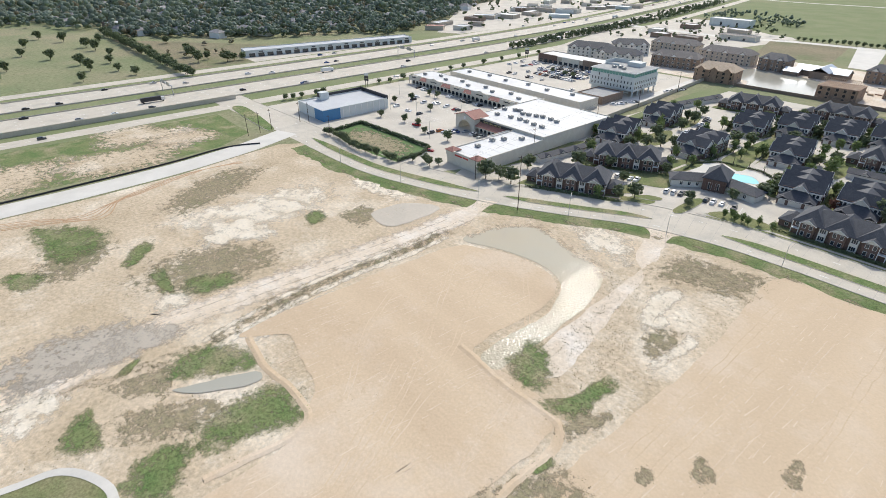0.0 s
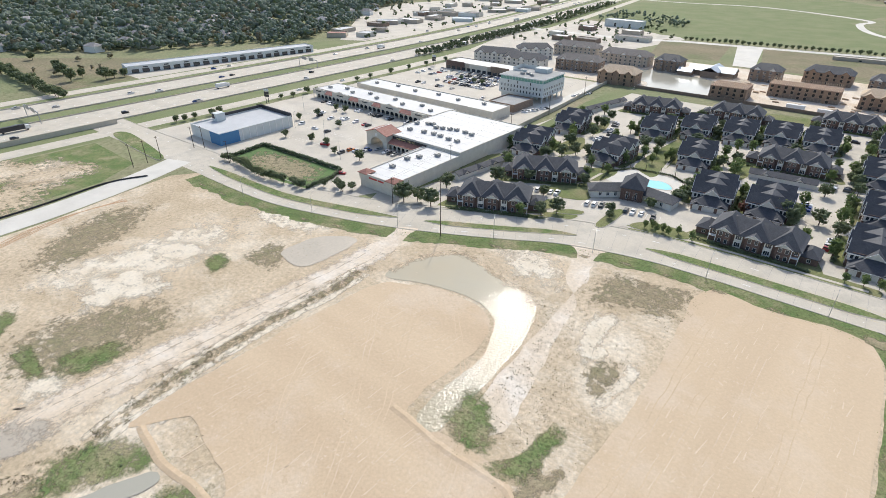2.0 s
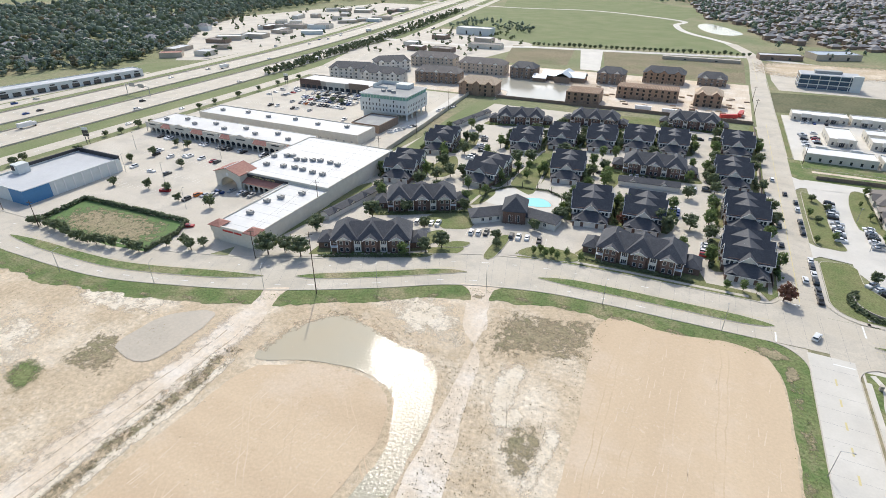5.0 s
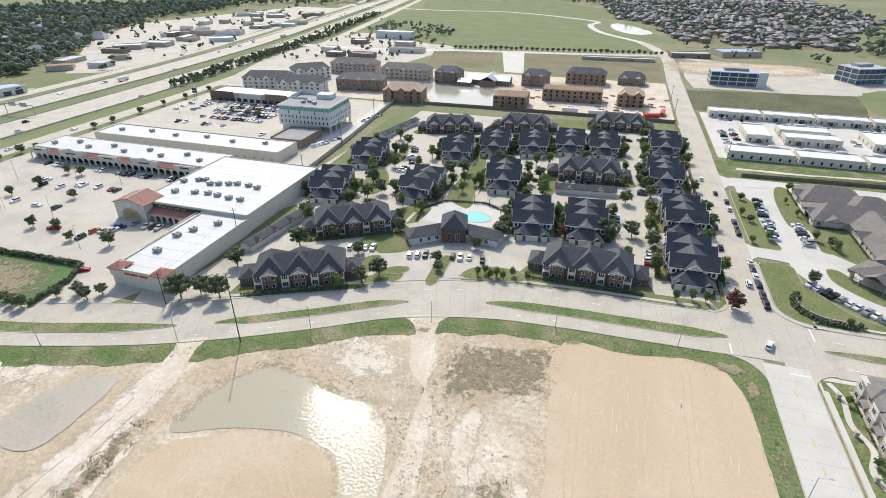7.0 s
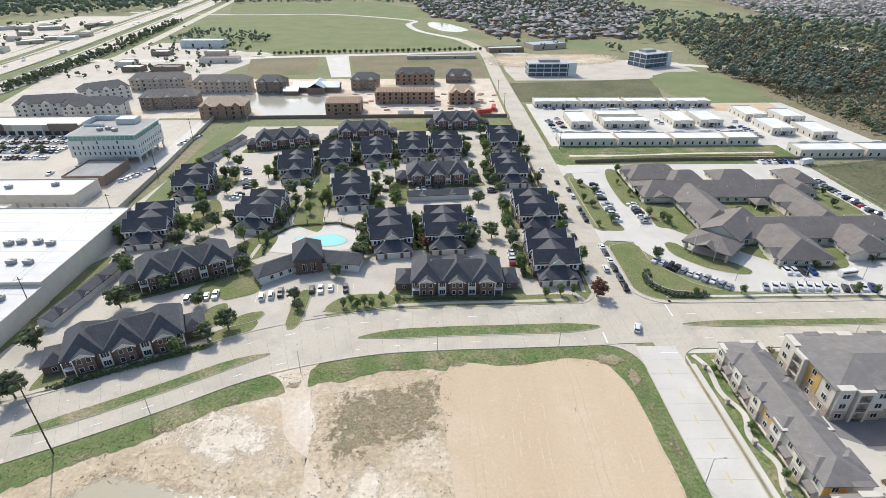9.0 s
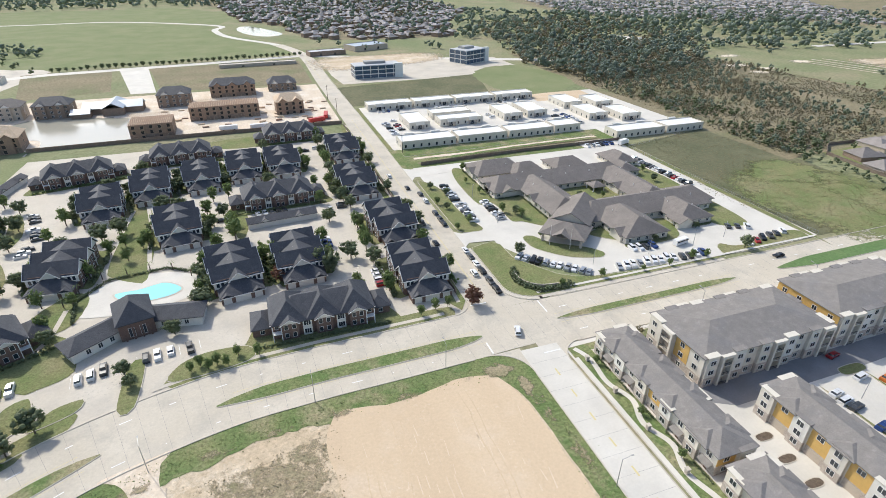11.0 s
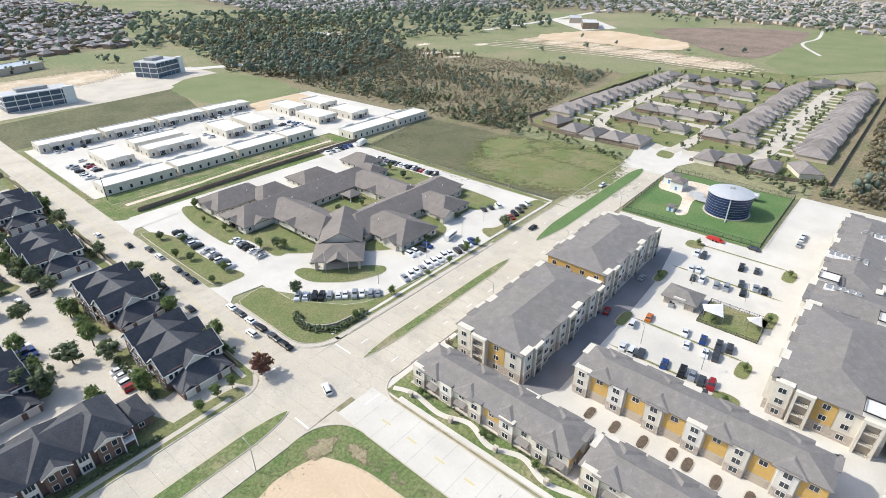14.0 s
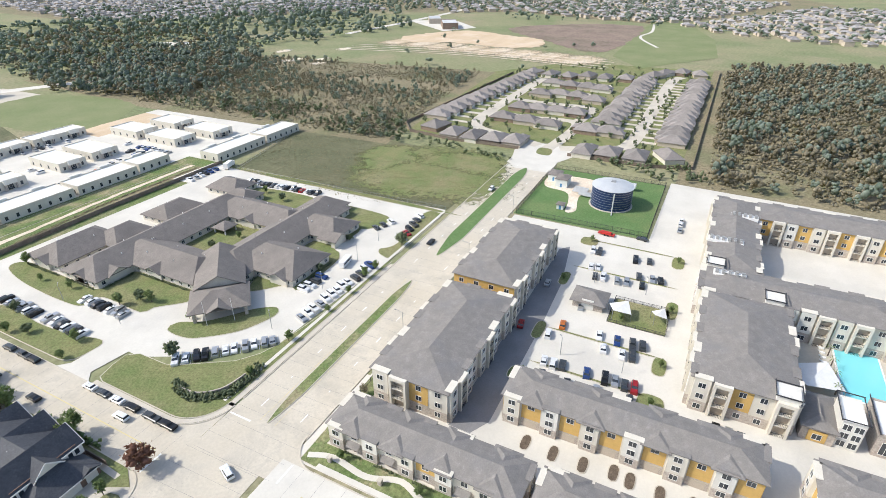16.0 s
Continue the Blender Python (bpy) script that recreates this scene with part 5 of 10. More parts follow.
def long_house():
    """A broad two-storey brick block with three front gables and a low wing at each end."""
    e = thing("apartment_house", 0, 0)
    part("wall", Geo().box(-16, 0, 0, 16, 15, 6.0), BRICK, e)
    g = Geo()
    g.hip(-16, 0, 16, 15, 6.0, 0.56, 0.6)
    part("roof", g, ROOF_DARK, e)
    for s in (-1, 1):
        part("wing_wall", Geo().box(min(s * 16, s * 22), 3, 0, max(s * 16, s * 22), 13, 3.1), BRICK, e)
        g = Geo()
        g.hip(min(s * 15.5, s * 22), 3, max(s * 15.5, s * 22), 13, 3.1, 0.62, 0.5)
        part("wing_roof", g, ROOF_DARK, e)
        garage_door(e, s * 19, 13, 4.6, 180)
        window(e, s * 19, 3, 1.0, 0, 1.2, 1.3)
        window(e, s * 16, 1.5, 4.0, 90 if s > 0 else 270, 1.2, 1.5)
        window(e, s * 16, 11, 4.0, 90 if s > 0 else 270, 1.2, 1.5)
    for c in (-10.6, 0, 10.6):
        g = Geo()
        g.hip(c - 5.2, -0.8, c + 5.2, 15.9, 6.05, 0.86, 0.4)
        part("cross_roof", g, ROOF_DARK, e)
        g = Geo()
        g.gable(c - 2.9, -1.9, c + 2.9, 3, 6.0, 0.62, 0.25, axis="y")
        part("gable_roof", g, ROOF_DARK, e)
        part("gable_front", Geo().gable_wall(c - 2.8, -1.5, c + 2.8, 2, 5.95, 0.62, "y"), WHITE, e)
        part("bay", Geo().box(c - 2.6, -1.2, 0, c + 2.6, 0, 5.9), BRICK, e)
        g = Geo()
        for a, b in (((c - 3.1, -2.15, 5.9), (c, -2.15, 7.75)), ((c + 3.1, -2.15, 5.9), (c, -2.15, 7.75))):
            g.beam(a, b, 0.1, 0.24)
        part("white_trim", g, TRIM, e)
        for z in (0.9, 3.9):
            window(e, c - 1.2, -1.2, z, 0, 1.1, 1.6)
            window(e, c + 1.2, -1.2, z, 0, 1.1, 1.6)
    for c in (-5.3, 5.3):
        part("white_bay", Geo().box(c - 1.4, -0.6, 0, c + 1.4, 0, 5.9), WHITE, e)
        for z in (0.8, 3.8):
            window(e, c, -0.6, z, 0, 2.0, 1.7, 2)
    for c in (-14.6, 14.6):
        part("porch_slab", Geo().box(c - 1.4, -1.8, 2.9, c + 1.4, 0, 3.1), TRIM, e)
        for k in (-1.3, 1.3):
            part("post", Geo().box(c + k - 0.12, -1.8, 0, c + k + 0.12, -1.56, 5.8), TRIM, e)
        window(e, c, 0, 3.9, 0, 1.1, 1.6)
        door(e, c, 0)
    g = Geo().box(-16.6, -0.66, 5.72, 16.6, -0.56, 5.98).box(-16.6, 15.56, 5.72, 16.6, 15.66, 5.98)
    part("fascia", g, TRIM, e)
    return e


GROUP = "dark-roofed apartment houses"
s0 = tagged(stacked_house(), "two-storey brick and white apartment house with charcoal roof and garage wing", "apartment house", GROUP)
STACKS = [(-22.6, 21.4, 2), (-21.6, 63.5, 4), (-27, 115.5, 4), (-25, 170, 2), (-63, 45.3, 4), (-84.8, 42.8, 9), (-107.3, 88.5, 8), (-60, 158, 4), (-80.5, 157, 3), (-101, 148, 6), (-124, 141.5, 6), (-142.5, 124, 8),
          (-188.6, 51.5, 10), (-189.5, 101.5, 9), (-148.5, 64.5, -4)]
s0.matrix_basis = pose(STACKS[0][0], STACKS[0][1], 0, 0, 0, STACKS[0][2])
for x, y, r in STACKS[1:]:
    copy_thing(s0, pose(x, y, 0, 0, 0, r))
l0 = tagged(long_house(), "broad two-storey brick apartment house with three gables and low wings", "apartment house", GROUP)
LONGS = [(-60.5, 16.5, 0), (-160.5, -17.5, 25), (-66.5, 121, 4), (-163, 183.5, 14), (-115, 201, 5), (-52, 224, 2), (-160, 27, 28)]
l0.matrix_basis = pose(*LONGS[0][:2], 0, 0, 0, LONGS[0][2])
for x, y, r in LONGS[1:]:
    copy_thing(l0, pose(x, y, 0, 0, 0, r))


def garage_row(x, y, rot, length, depth=6.5, bays=6):
    e = thing("garage_row", x, y, rot, "long single-storey garage row with a charcoal roof", "garage")
    part("wall", Geo().box(0, 0, 0, length, depth, 2.8), WHITE, e)
    g = Geo()
    g.gable(0, 0, length, depth, 2.8, 0.5, 0.4)
    part("roof", g, ROOF_DARK, e)
    part("gable_wall", Geo().gable_wall(0.05, 0, length - 0.05, depth, 2.78, 0.48), WHITE, e)
    for k in range(bays):
        garage_door(e, length * (k + 0.5) / bays, 0, length / bays * 0.68)
    for k in range(max(2, bays // 3)):
        c = length * (k + 0.5) / max(2, bays // 3)
        g = Geo()
        g.gable(c - 2.2, -0.5, c + 2.2, 3.5, 2.8, 0.7, 0.2, axis="y")
        part("small_gable", g, ROOF_DARK, e)
        part("small_gable_front", Geo().gable_wall(c - 2.1, -0.3, c + 2.1, 3, 2.75, 0.7, "y"), WHITE, e)
    return e


garage_row(-81.5, 99, 6, 30)
garage_row(-193, -1, 82, 42, 5.5, 12)
garage_row(-199.5, 155.4, 78, 44, 6, 10)

# clubhouse and pool
e = thing("clubhouse", -116.5, 33, 14, "dark-roofed clubhouse with a tall centre hall beside the pool", "clubhouse")
part("hall_wall", Geo().box(-5, -1, 0, 5, 13, 6.2), BRICK, e)
g = Geo(); g.hip(-5, -1, 5, 13, 6.2, 0.85, 0.7); part("hall_roof", g, ROOF_DARK, e)
for k in (-3.6, -1.2, 1.2, 3.6):
    part("column", Geo().box(k - 0.25, -1.6, 0, k + 0.25, -1.1, 6.0), BRICK, e)
for s in (-1, 1):
    part("wing_wall", Geo().prism([(s * 5, 1), (s * 18, -5), (s * 21, 3), (s * 5, 10)][::s], 0, 3.6), WHITE, e)
    a, b, c, d = (s * 4.5, 0), (s * 18.6, -6), (s * 22, 3.4), (s * 4.5, 11)
    r0, r1 = (s * 4.5, 5.5, 6.2), (s * 16, 0.5, 6.0)
    g = Geo().face((*a, 3.6), (*b, 3.6), r1, r0).face((*b, 3.6), (*c, 3.6), r1).face((*c, 3.6), (*d, 3.6), r0, r1).face((*a, 3.4), (*b, 3.4), (*c, 3.4), (*d, 3.4))
    part("wing_roof", g, ROOF_DARK, e)
    for k in range(3):
        t = (k + 0.7) / 4
        window(e, s * (5 + 13 * t), 1 - 6 * t - 0.03, 1.0, 24.8 * -s, 1.2, 1.6)
window(e, -1.6, -1.0, 1, 0, 1.6, 3.2); window(e, 1.6, -1.0, 1, 0, 1.6, 3.2)
sheet("pool_deck", [(-140, 52), (-122, 47), (-104, 51), (-98, 62), (-112, 72), (-132, 70)], 0.12, BRIGHT, "pale pool deck", "pavement", round_=True)
pool = thing("swimming_pool", 0, 0, 0, "free-form turquoise swimming pool with a pale coping", "swimming pool")
loop = smooth_loop([(-128, 61), (-122, 54), (-111, 54), (-106, 58), (-112, 64), (-120, 62)], 1.0)
part("coping", Geo().prism([((x + 117) * 1.07 - 117, (y - 59) * 1.1 + 59) for x, y in loop], 0.1, 0.24), LOT, pool)
part("water", Geo().prism(loop, 0.12, 0.27), POOL, pool)

g = Geo()
for x0, y0, n, a, step in ((-39.5, 34, 8, 0, 2.9), (-54, 70, 5, 0, 2.9), (-41.5, 108, 6, 0, 2.9), (-41.5, 140, 6, 0, 2.9), (-157, 11.5, 6, 100, 2.9), (-131.5, 12.5, 4, 100, 2.9), (-115, 16.5, 6, 100, 2.9), (-79, 111, 7, 92, 2.9), (-171, 101, 5, 15, 3.0), (-174, 126, 8, 15, 3.0)):
    ca, sa = math.cos(radians(a)), math.sin(radians(a))
    nx, ny = (-sa, ca) if a < 50 else (sa, -ca)
    for k in range(n + 1):
        px, py = x0 + nx * step * k, y0 + ny * step * k
        g.face((px - nx * 0.07, py - ny * 0.07, 0.165), (px + 5 * ca - nx * 0.07, py + 5 * sa - ny * 0.07, 0.165), (px + 5 * ca + nx * 0.07, py + 5 * sa + ny * 0.07, 0.165), (px + nx * 0.07, py + ny * 0.07, 0.165))
tagged(part("bay_marks", g, PAINTW), "white parking bay lines in the complex", "road marking", "", "stuff")

# lawns between the houses
def lawn(name, pts, label="lawn with shrubs between the apartment houses", m=None, z=0.11, jitter=0.3):
    return sheet(name, pts, z, m or GRASS, label, "lawn", round_=True, jitter=jitter, step=2)


for x, y, r in STACKS:
    a = radians(r)
    ca, sa = math.cos(a), math.sin(a)
    lawn("lawn_house", [(x + u * ca - v * sa, y + u * sa + v * ca) for u, v in ((-11.5, 6), (-7.5, 5.5), (7.5, 5.5), (11.5, 6), (12, 20), (11.5, 33.5), (0, 34.5), (-11.5, 33.5), (-12, 20))])
for x, y, r in LONGS:
    a = radians(r)
    ca, sa = math.cos(a), math.sin(a)
    lawn("lawn_house", [(x + u * ca - v * sa, y + u * sa + v * ca) for u, v in ((-23, -4), (0, -4.5), (23, -4), (23.5, 3), (16, 15.5), (0, 16), (-16, 15.5), (-23.5, 3))])
lawn("lawn_boulevard", [p for p in offset_line(WEST, 13.9) if -106 < p[0] < -18] + [(-18, 14.8), (-22, 15.8), (-36, 15.6), (-84, 13), (-106, 9)], jitter=0)
lawn("lawn_boulevard", [p for p in offset_line(WEST, 13.9) if -176 < p[0] < -128] + [(-128, 2), (-140, -4), (-158, -18), (-176, -26)], jitter=0)
for nm, x0, x1 in (("path_boulevard_east", -106, -18), ("path_boulevard_west", -205, -128)):
    ribbon(nm, [p for p in WEST if x0 < p[0] < x1], 15.2, 16.7, 0.2, LOT, "pale concrete footpath along the boulevard", "path")
ribbon("path_road_side", smooth_loop([(-14.6, 17), (-13.6, 40), (-14.4, 60), (-13.4, 100), (-14.2, 130), (-13.4, 180), (-13.6, 236)], 3, closed=False), -0.7, 0.7, 0.2, LOT, "pale concrete footpath beside the side road", "path")
lawn("lawn_road_side", [(-12.1, 17), (-12.1, 80), (-12.1, 160), (-12.1, 242), (-17, 242), (-17.5, 120), (-17, 40), (-18, 18)], jitter=0)
lawn("lawn_court", [(-122.7, 68), (-133.4, 77.4), (-134.4, 94.9), (-133.6, 128.1), (-132.4, 145.5), (-125.3, 138.7), (-119.2, 104.8), (-118.6, 89.9), (-118.5, 68.6)])
for nm, line in (("path_court_west", [(-133.5, 72.8), (-134.5, 90.5), (-132.8, 124.6), (-131.8, 137.7)]), ("path_court_east", [(-118.3, 75), (-120.4, 93.2), (-123, 120.7), (-126.3, 140.5)]), ("path_pool_west", [(-145.7, 32.7), (-143, 40.7), (-142.1, 51.6), (-141.8, 55.7)]), ("path_house_gap", [(-69.7, 51.2), (-72.4, 64.5), (-76.3, 77.2), (-78.4, 83.3)])):
    ribbon(nm, smooth_loop(line, 2, closed=False), -0.8, 0.8, 0.21, LOT, "pale concrete garden path", "path")
lawn("lawn_club_west", [(-145.9, 30.7), (-141.8, 39.3), (-135.9, 34.1), (-132, 20.7), (-139.3, 15.4), (-145.1, 15.4)])
lawn("lawn_gap_east", [(-79.2, 80.6), (-75.7, 83.7), (-69.9, 64.8), (-67.7, 48.9), (-71.4, 47.4), (-75.9, 64)])
lawn("lawn_gap_mid", [(-89, 125.6), (-85.4, 135), (-81.6, 110.2), (-83.1, 93.6), (-86.4, 93.1)])
lawn("lawn_top", [(-103, 236.4), (-72.2, 240.7), (-73.5, 220.1), (-97.5, 222.4)])
lawn("lawn_drive_west", [(-179.7, 126.2), (-183.6, 148.6), (-179.1, 146), (-173.6, 126.1), (-175, 113.3)])
lawn("lawn_west_gap", [(-181, 74), (-181.1, 95.9), (-176.1, 103.1), (-167.5, 82.9), (-170.2, 68.9)])
lawn("lawn_pool_west", [(-152, 52), (-143, 66), (-136, 62), (-138, 46), (-146, 42)])
lawn("lawn_entry_west", [(-150, 14), (-140, 22), (-139, 30), (-148, 32), (-155, 22)])
lawn("lawn_strip_west", [(-205, -30), (-200, -2), (-197, 40), (-203, 42), (-211, -4), (-210, -30)])
island("island_entry", [(-118, -1), (-113.5, -1), (-113, 18), (-117.5, 18)], top=0.3)
island("island_gate_west", [(-138, -2), (-128, 2), (-127, 7), (-134, 5)], top=0.3)
island("island_gate_east", [(-105, 6), (-84, 9), (-84, 16), (-96, 17), (-104, 13)], top=0.3)
island("island_gate_west", [(-146, -4), (-139, 2), (-141, 12), (-147, 8)], top=0.3)
# screen walls and fences
def long_wall(name, line, h, w, m, label, posts=0.0, category="wall"):
    e = thing(name, 0, 0, 0, label, category)
    e["kind"] = "structure"
    for a, b in zip(line, line[1:]):
        part("wall_panel", Geo().beam((*a, h / 2), (*b, h / 2), w, h), m, e)
        part("coping", Geo().beam((*a, h + 0.05), (*b, h + 0.05), w + 0.12, 0.1), m, e)
    return e


long_wall("wall_back", [(-206, 252), (-122, 254), (-14, 254)], 2.4, 0.3, BRICKWALL, "tan brick screen wall behind the apartments")
long_wall("wall_mall_back", [(-218, 84), (-222, 150), (-231, 252)], 2.6, 0.35, CONCRETE, "grey concrete screen wall behind the shopping centre")
long_wall("fence_wood_side", [(-13.6, 22), (-13.6, 120), (-13.8, 250)], 1.8, 0.1, FENCE, "dark board fence beside the road", category="fence")

# ---- shopping centre ----
def flat_block(name, x0, y0, x1, y1, h, wall, roof, label, category="shop building", parapet=0.7, rot=0.0):
    """A flat-roofed block with a parapet; its origin is the middle of its base."""
    cx, cy = (x0 + x1) / 2, (y0 + y1) / 2
    e = thing(name, cx, cy, rot, label, category)
    w, d, t = (x1 - x0) / 2, (y1 - y0) / 2, 0.35
    g = Geo()
    o = [(-w, -d), (w, -d), (w, d), (-w, d)]
    i = [(-w + t, -d + t), (w - t, -d + t), (w - t, d - t), (-w + t, d - t)]
    for k in range(4):
        a, b, c, f = o[k], o[(k + 1) % 4], i[(k + 1) % 4], i[k]
        g.face((*a, 0), (*b, 0), (*b, h + parapet), (*a, h + parapet))
        g.face((*a, h + parapet), (*b, h + parapet), (*c, h + parapet), (*f, h + parapet))
        g.face((*f, h + parapet), (*c, h + parapet), (*c, h - 0.3), (*f, h - 0.3))
    part("wall", g, wall, e)
    part("roof", Geo().box(-w + t, -d + t, h - 0.35, w - t, d - t, h), roof, e)
    return e


def arcade(parent, a, b, h, m, bay=4.0, depth=3.2, z0=0.0, arch=True):
    """A row of arched bays from a to b in front of a shaded shop front; the open side lies to the right of a to b."""
    a, b = Vector(a), Vector(b)
    run = (b - a).length
    n = max(1, round(run / bay))
    w = run / n
    rot = math.degrees(math.atan2(b.y - a.y, b.x - a.x))
    g = Geo()
    pier, spring = 0.45, h * 0.5
    r = w / 2 - pier
    top = min(spring + r, h * 0.82)
    for k in range(9):
        pass
    arc = [(-r * math.cos(math.pi * k / 8), spring + (top - spring) * math.sin(math.pi * k / 8)) for k in range(9)]
    outline = [(-w / 2, 0), (-r, 0)] + arc + [(r, 0), (w / 2, 0), (w / 2, h), (-w / 2, h)]
    for y in (0.0, 0.4):
        left = [(x, z) for x, z in [(-w / 2, 0), (-r, 0), (-r, spring), (-r, h), (-w / 2, h)]]
        g.face(*[(x, y, z) for x, z in left])
        g.face(*[(-x, y, z) for x, z in left])
        for p, q in zip(arc, arc[1:]):
            g.face((p[0], y, p[1]), (q[0], y, q[1]), (q[0], y, h), (p[0], y, h))
    edge = [(-r, 0)] + arc + [(r, 0)]
    for p, q in zip(edge, edge[1:]):
        g.face((p[0], 0, p[1]), (q[0], 0, q[1]), (q[0], 0.4, q[1]), (p[0], 0.4, p[1]))
    me = g.mesh("arch_bay")
    me.materials.append(m)
    gl = Geo().box(-w / 2, depth - 0.1, 0.1, w / 2, depth, h * 0.8).mesh("shop_front")
    gl.materials.append(GLASS)
    for k in range(n):
        p = a.lerp(b, (k + 0.5) / n)
        at = pose(p.x, p.y, z0, 0, 0, rot)
        ob = part("arch_bay", me, None, parent, at=at)
        part("shop_front", gl, None, ob)


anchor = flat_block("department_store", -262, 14, -204, 76.5, 8.0, CREAM, ROOF_FLAT, "large cream shop block with a flat white roof", parapet=0.4)
wing = flat_block("shop_wing", -227, -36.5, -203.6, 13.7, 6.6, CREAM, ROOF_FLAT, "cream corner shop with flat roof and red tile corners", parapet=0.5)
arcade(wing, (-11.7, -25.2), (11.7, -25.2), 4.2, CREAM, 4.6, 2.5)
part("front_wall", Geo().box(-11.75, -25.5, 4.2, 11.75, -24.9, 7.4), CREAM, wing)
part("sign_letters", Geo().box(-5.2, -25.62, 5.4, 0.6, -25.5, 6.2).box(1.2, -25.62, 5.4, 5.0, -25.5, 6.2), REDPAINT, wing, "red unreadable sign lettering")
for s in (-1, 1):
    g = Geo()
    g.hip(s * 9.4 - 2.9, -25.8, s * 9.4 + 2.9, -20.2, 7.3, 0.5, 0.4)
    part("tile_roof", g, ROOF_TILE, wing, "red clay tile corner roof")
    part("corner_tower", Geo().box(s * 9.4 - 2.7, -25.56, 4.2, s * 9.4 + 2.7, -20.4, 7.2), CREAM, wing)
strip = flat_block("shop_strip", -386, 62.5, -262.3, 84, 6.4, CREAM, ROOF_FLAT, "long cream shop row with arched arcade front", parapet=0.3)
arcade(strip, (-61.8, -14.2), (61.6, -14.2), 4.6, CREAM, 4.4, 3.3)
part("arcade_roof", Geo().box(-61.8, -14.2, 4.6, 61.6, -10.6, 5.0), ROOF_FLAT, strip)
x = -61.8
k = 0
while x < 58:
    w = (14, 9, 18, 11)[k % 4]
    w = min(w, 61.6 - x)
    if k % 2:
        g = Geo()
        g.face((x, -14.7, 4.7), (x + w, -14.7, 4.7), (x + w, -11.6, 6.4), (x, -11.6, 6.4))
        g.face((x, -14.7, 4.55), (x, -11.6, 6.2), (x + w, -11.6, 6.2), (x + w, -14.7, 4.55))
        g.face((x, -14.7, 4.55), (x + w, -14.7, 4.55), (x + w, -14.7, 4.7), (x, -14.7, 4.7))
        part("tile_canopy", g, ROOF_TILE, strip, "sloping red clay tile canopy")
    else:
        rise = 1.6 if k % 4 == 2 else 0.6
        part("front_parapet", Geo().prism([(x + 0.1, -14.3), (x + w - 0.1, -14.3), (x + w - 0.1, -13.7), (x + 0.1, -13.7)], 4.6, 6.8 + rise * 0.5), CREAM, strip)
        if rise > 1:
            g = Geo()
            g.face((x + 2, -14.35, 6.8), (x + w - 2, -14.35, 6.8), (x + w / 2, -14.35, 9.0)).face((x + 2, -13.7, 6.8), (x + w / 2, -13.7, 9.0), (x + w - 2, -13.7, 6.8))
            g.face((x + 2, -14.35, 6.8), (x + w / 2, -14.35, 9.0), (x + w / 2, -13.7, 9.0), (x + 2, -13.7, 6.8)).face((x + w - 2, -14.35, 6.8), (x + w - 2, -13.7, 6.8), (x + w / 2, -13.7, 9.0), (x + w / 2, -14.35, 9.0))
            part("front_gable", g, CREAM, strip)
        part("sign_bar", Geo().box(x + w * 0.3, -14.42, 5.5, x + w * 0.7, -14.32, 6.2), DARKMETAL, strip)
    x += w
    k += 1
rear = flat_block("shop_block", -375, 95, -240.5, 116, 6.2, CREAM, ROOF_FLAT, "long cream shop block seen from its plain back", parapet=0.5)
for k in range(22):
    part("back_door", Geo().box(-64 + 6 * k, -10.62, 0.1, -62.6 + 6 * k, -10.5, 2.3), HVAC, rear)
# anchor entrance with its arch, canopy and banner
ent = thing("mall_entrance", -263, 15, 0, "cream entrance arch with a red tiled gable roof", "entrance")
r, w = 5.4, 8.4
g = Geo()
for y in (-6.0, 5.5):
    arc = [(-r * math.cos(math.pi * k / 12), 1.6 + 4.2 * math.sin(math.pi * k / 12)) for k in range(13)]
    g.face((-w, y, 0), (-r, y, 0), (-r, y, 1.6), (-r, y, 8), (-w, y, 8)).face((w, y, 0), (r, y, 0), (r, y, 1.6), (r, y, 8), (w, y, 8))
    for p, q in zip(arc, arc[1:]):
        g.face((p[0], y, p[1]), (q[0], y, q[1]), (q[0], y, 8), (p[0], y, 8))
    g.face((-w, y, 8), (w, y, 8), (0, y, 10.6))
for p, q in zip([(-r, 0)] + arc, arc + [(r, 0)]):
    g.face((p[0], -6, p[1]), (q[0], -6, q[1]), (q[0], 5.5, q[1]), (p[0], 5.5, p[1]))
g.face((-w, -6, 0), (-w, 5.5, 0), (-w, 5.5, 8), (-w, -6, 8)).face((w, -6, 0), (w, 5.5, 0), (w, 5.5, 8), (w, -6, 8))
part("arch", g, CREAM, ent)
g = Geo(); g.gable(-8.4, -6, 8.4, 5.5, 8.1, 0.32, 0.7, 0.3, axis="y"); part("roof", g, ROOF_TILE, ent, "red clay tile gable roof")
part("ridge", Geo().box(-0.2, -6.9, 10.8, 0.2, 6.3, 11.1), TRIM, ent)
part("clock", Geo().cyl(0, 0, -0.1, 0.1, 0.9, n=16), TRIM, ent, at=pose(0, -6.1, 7.4, 90, 0, 0))
can = thing("arcade_canopy", -228, 10.2, 0, "arched cream walkway with red tile canopy and long banner", "canopy")
arcade(can, (-26.5, 0), (0.4, 0), 3.9, CREAM, 3.4, 3.4)
g = Geo().face((-26.5, -0.6, 4.0), (0.4, -0.6, 4.0), (0.4, 3.5, 5.7), (-26.5, 3.5, 5.7)).face((-26.5, -0.6, 3.8), (-26.5, 3.5, 5.5), (0.4, 3.5, 5.5), (0.4, -0.6, 3.8)).face((-26.5, -0.6, 3.8), (0.4, -0.6, 3.8), (0.4, -0.6, 4.0), (-26.5, -0.6, 4.0))
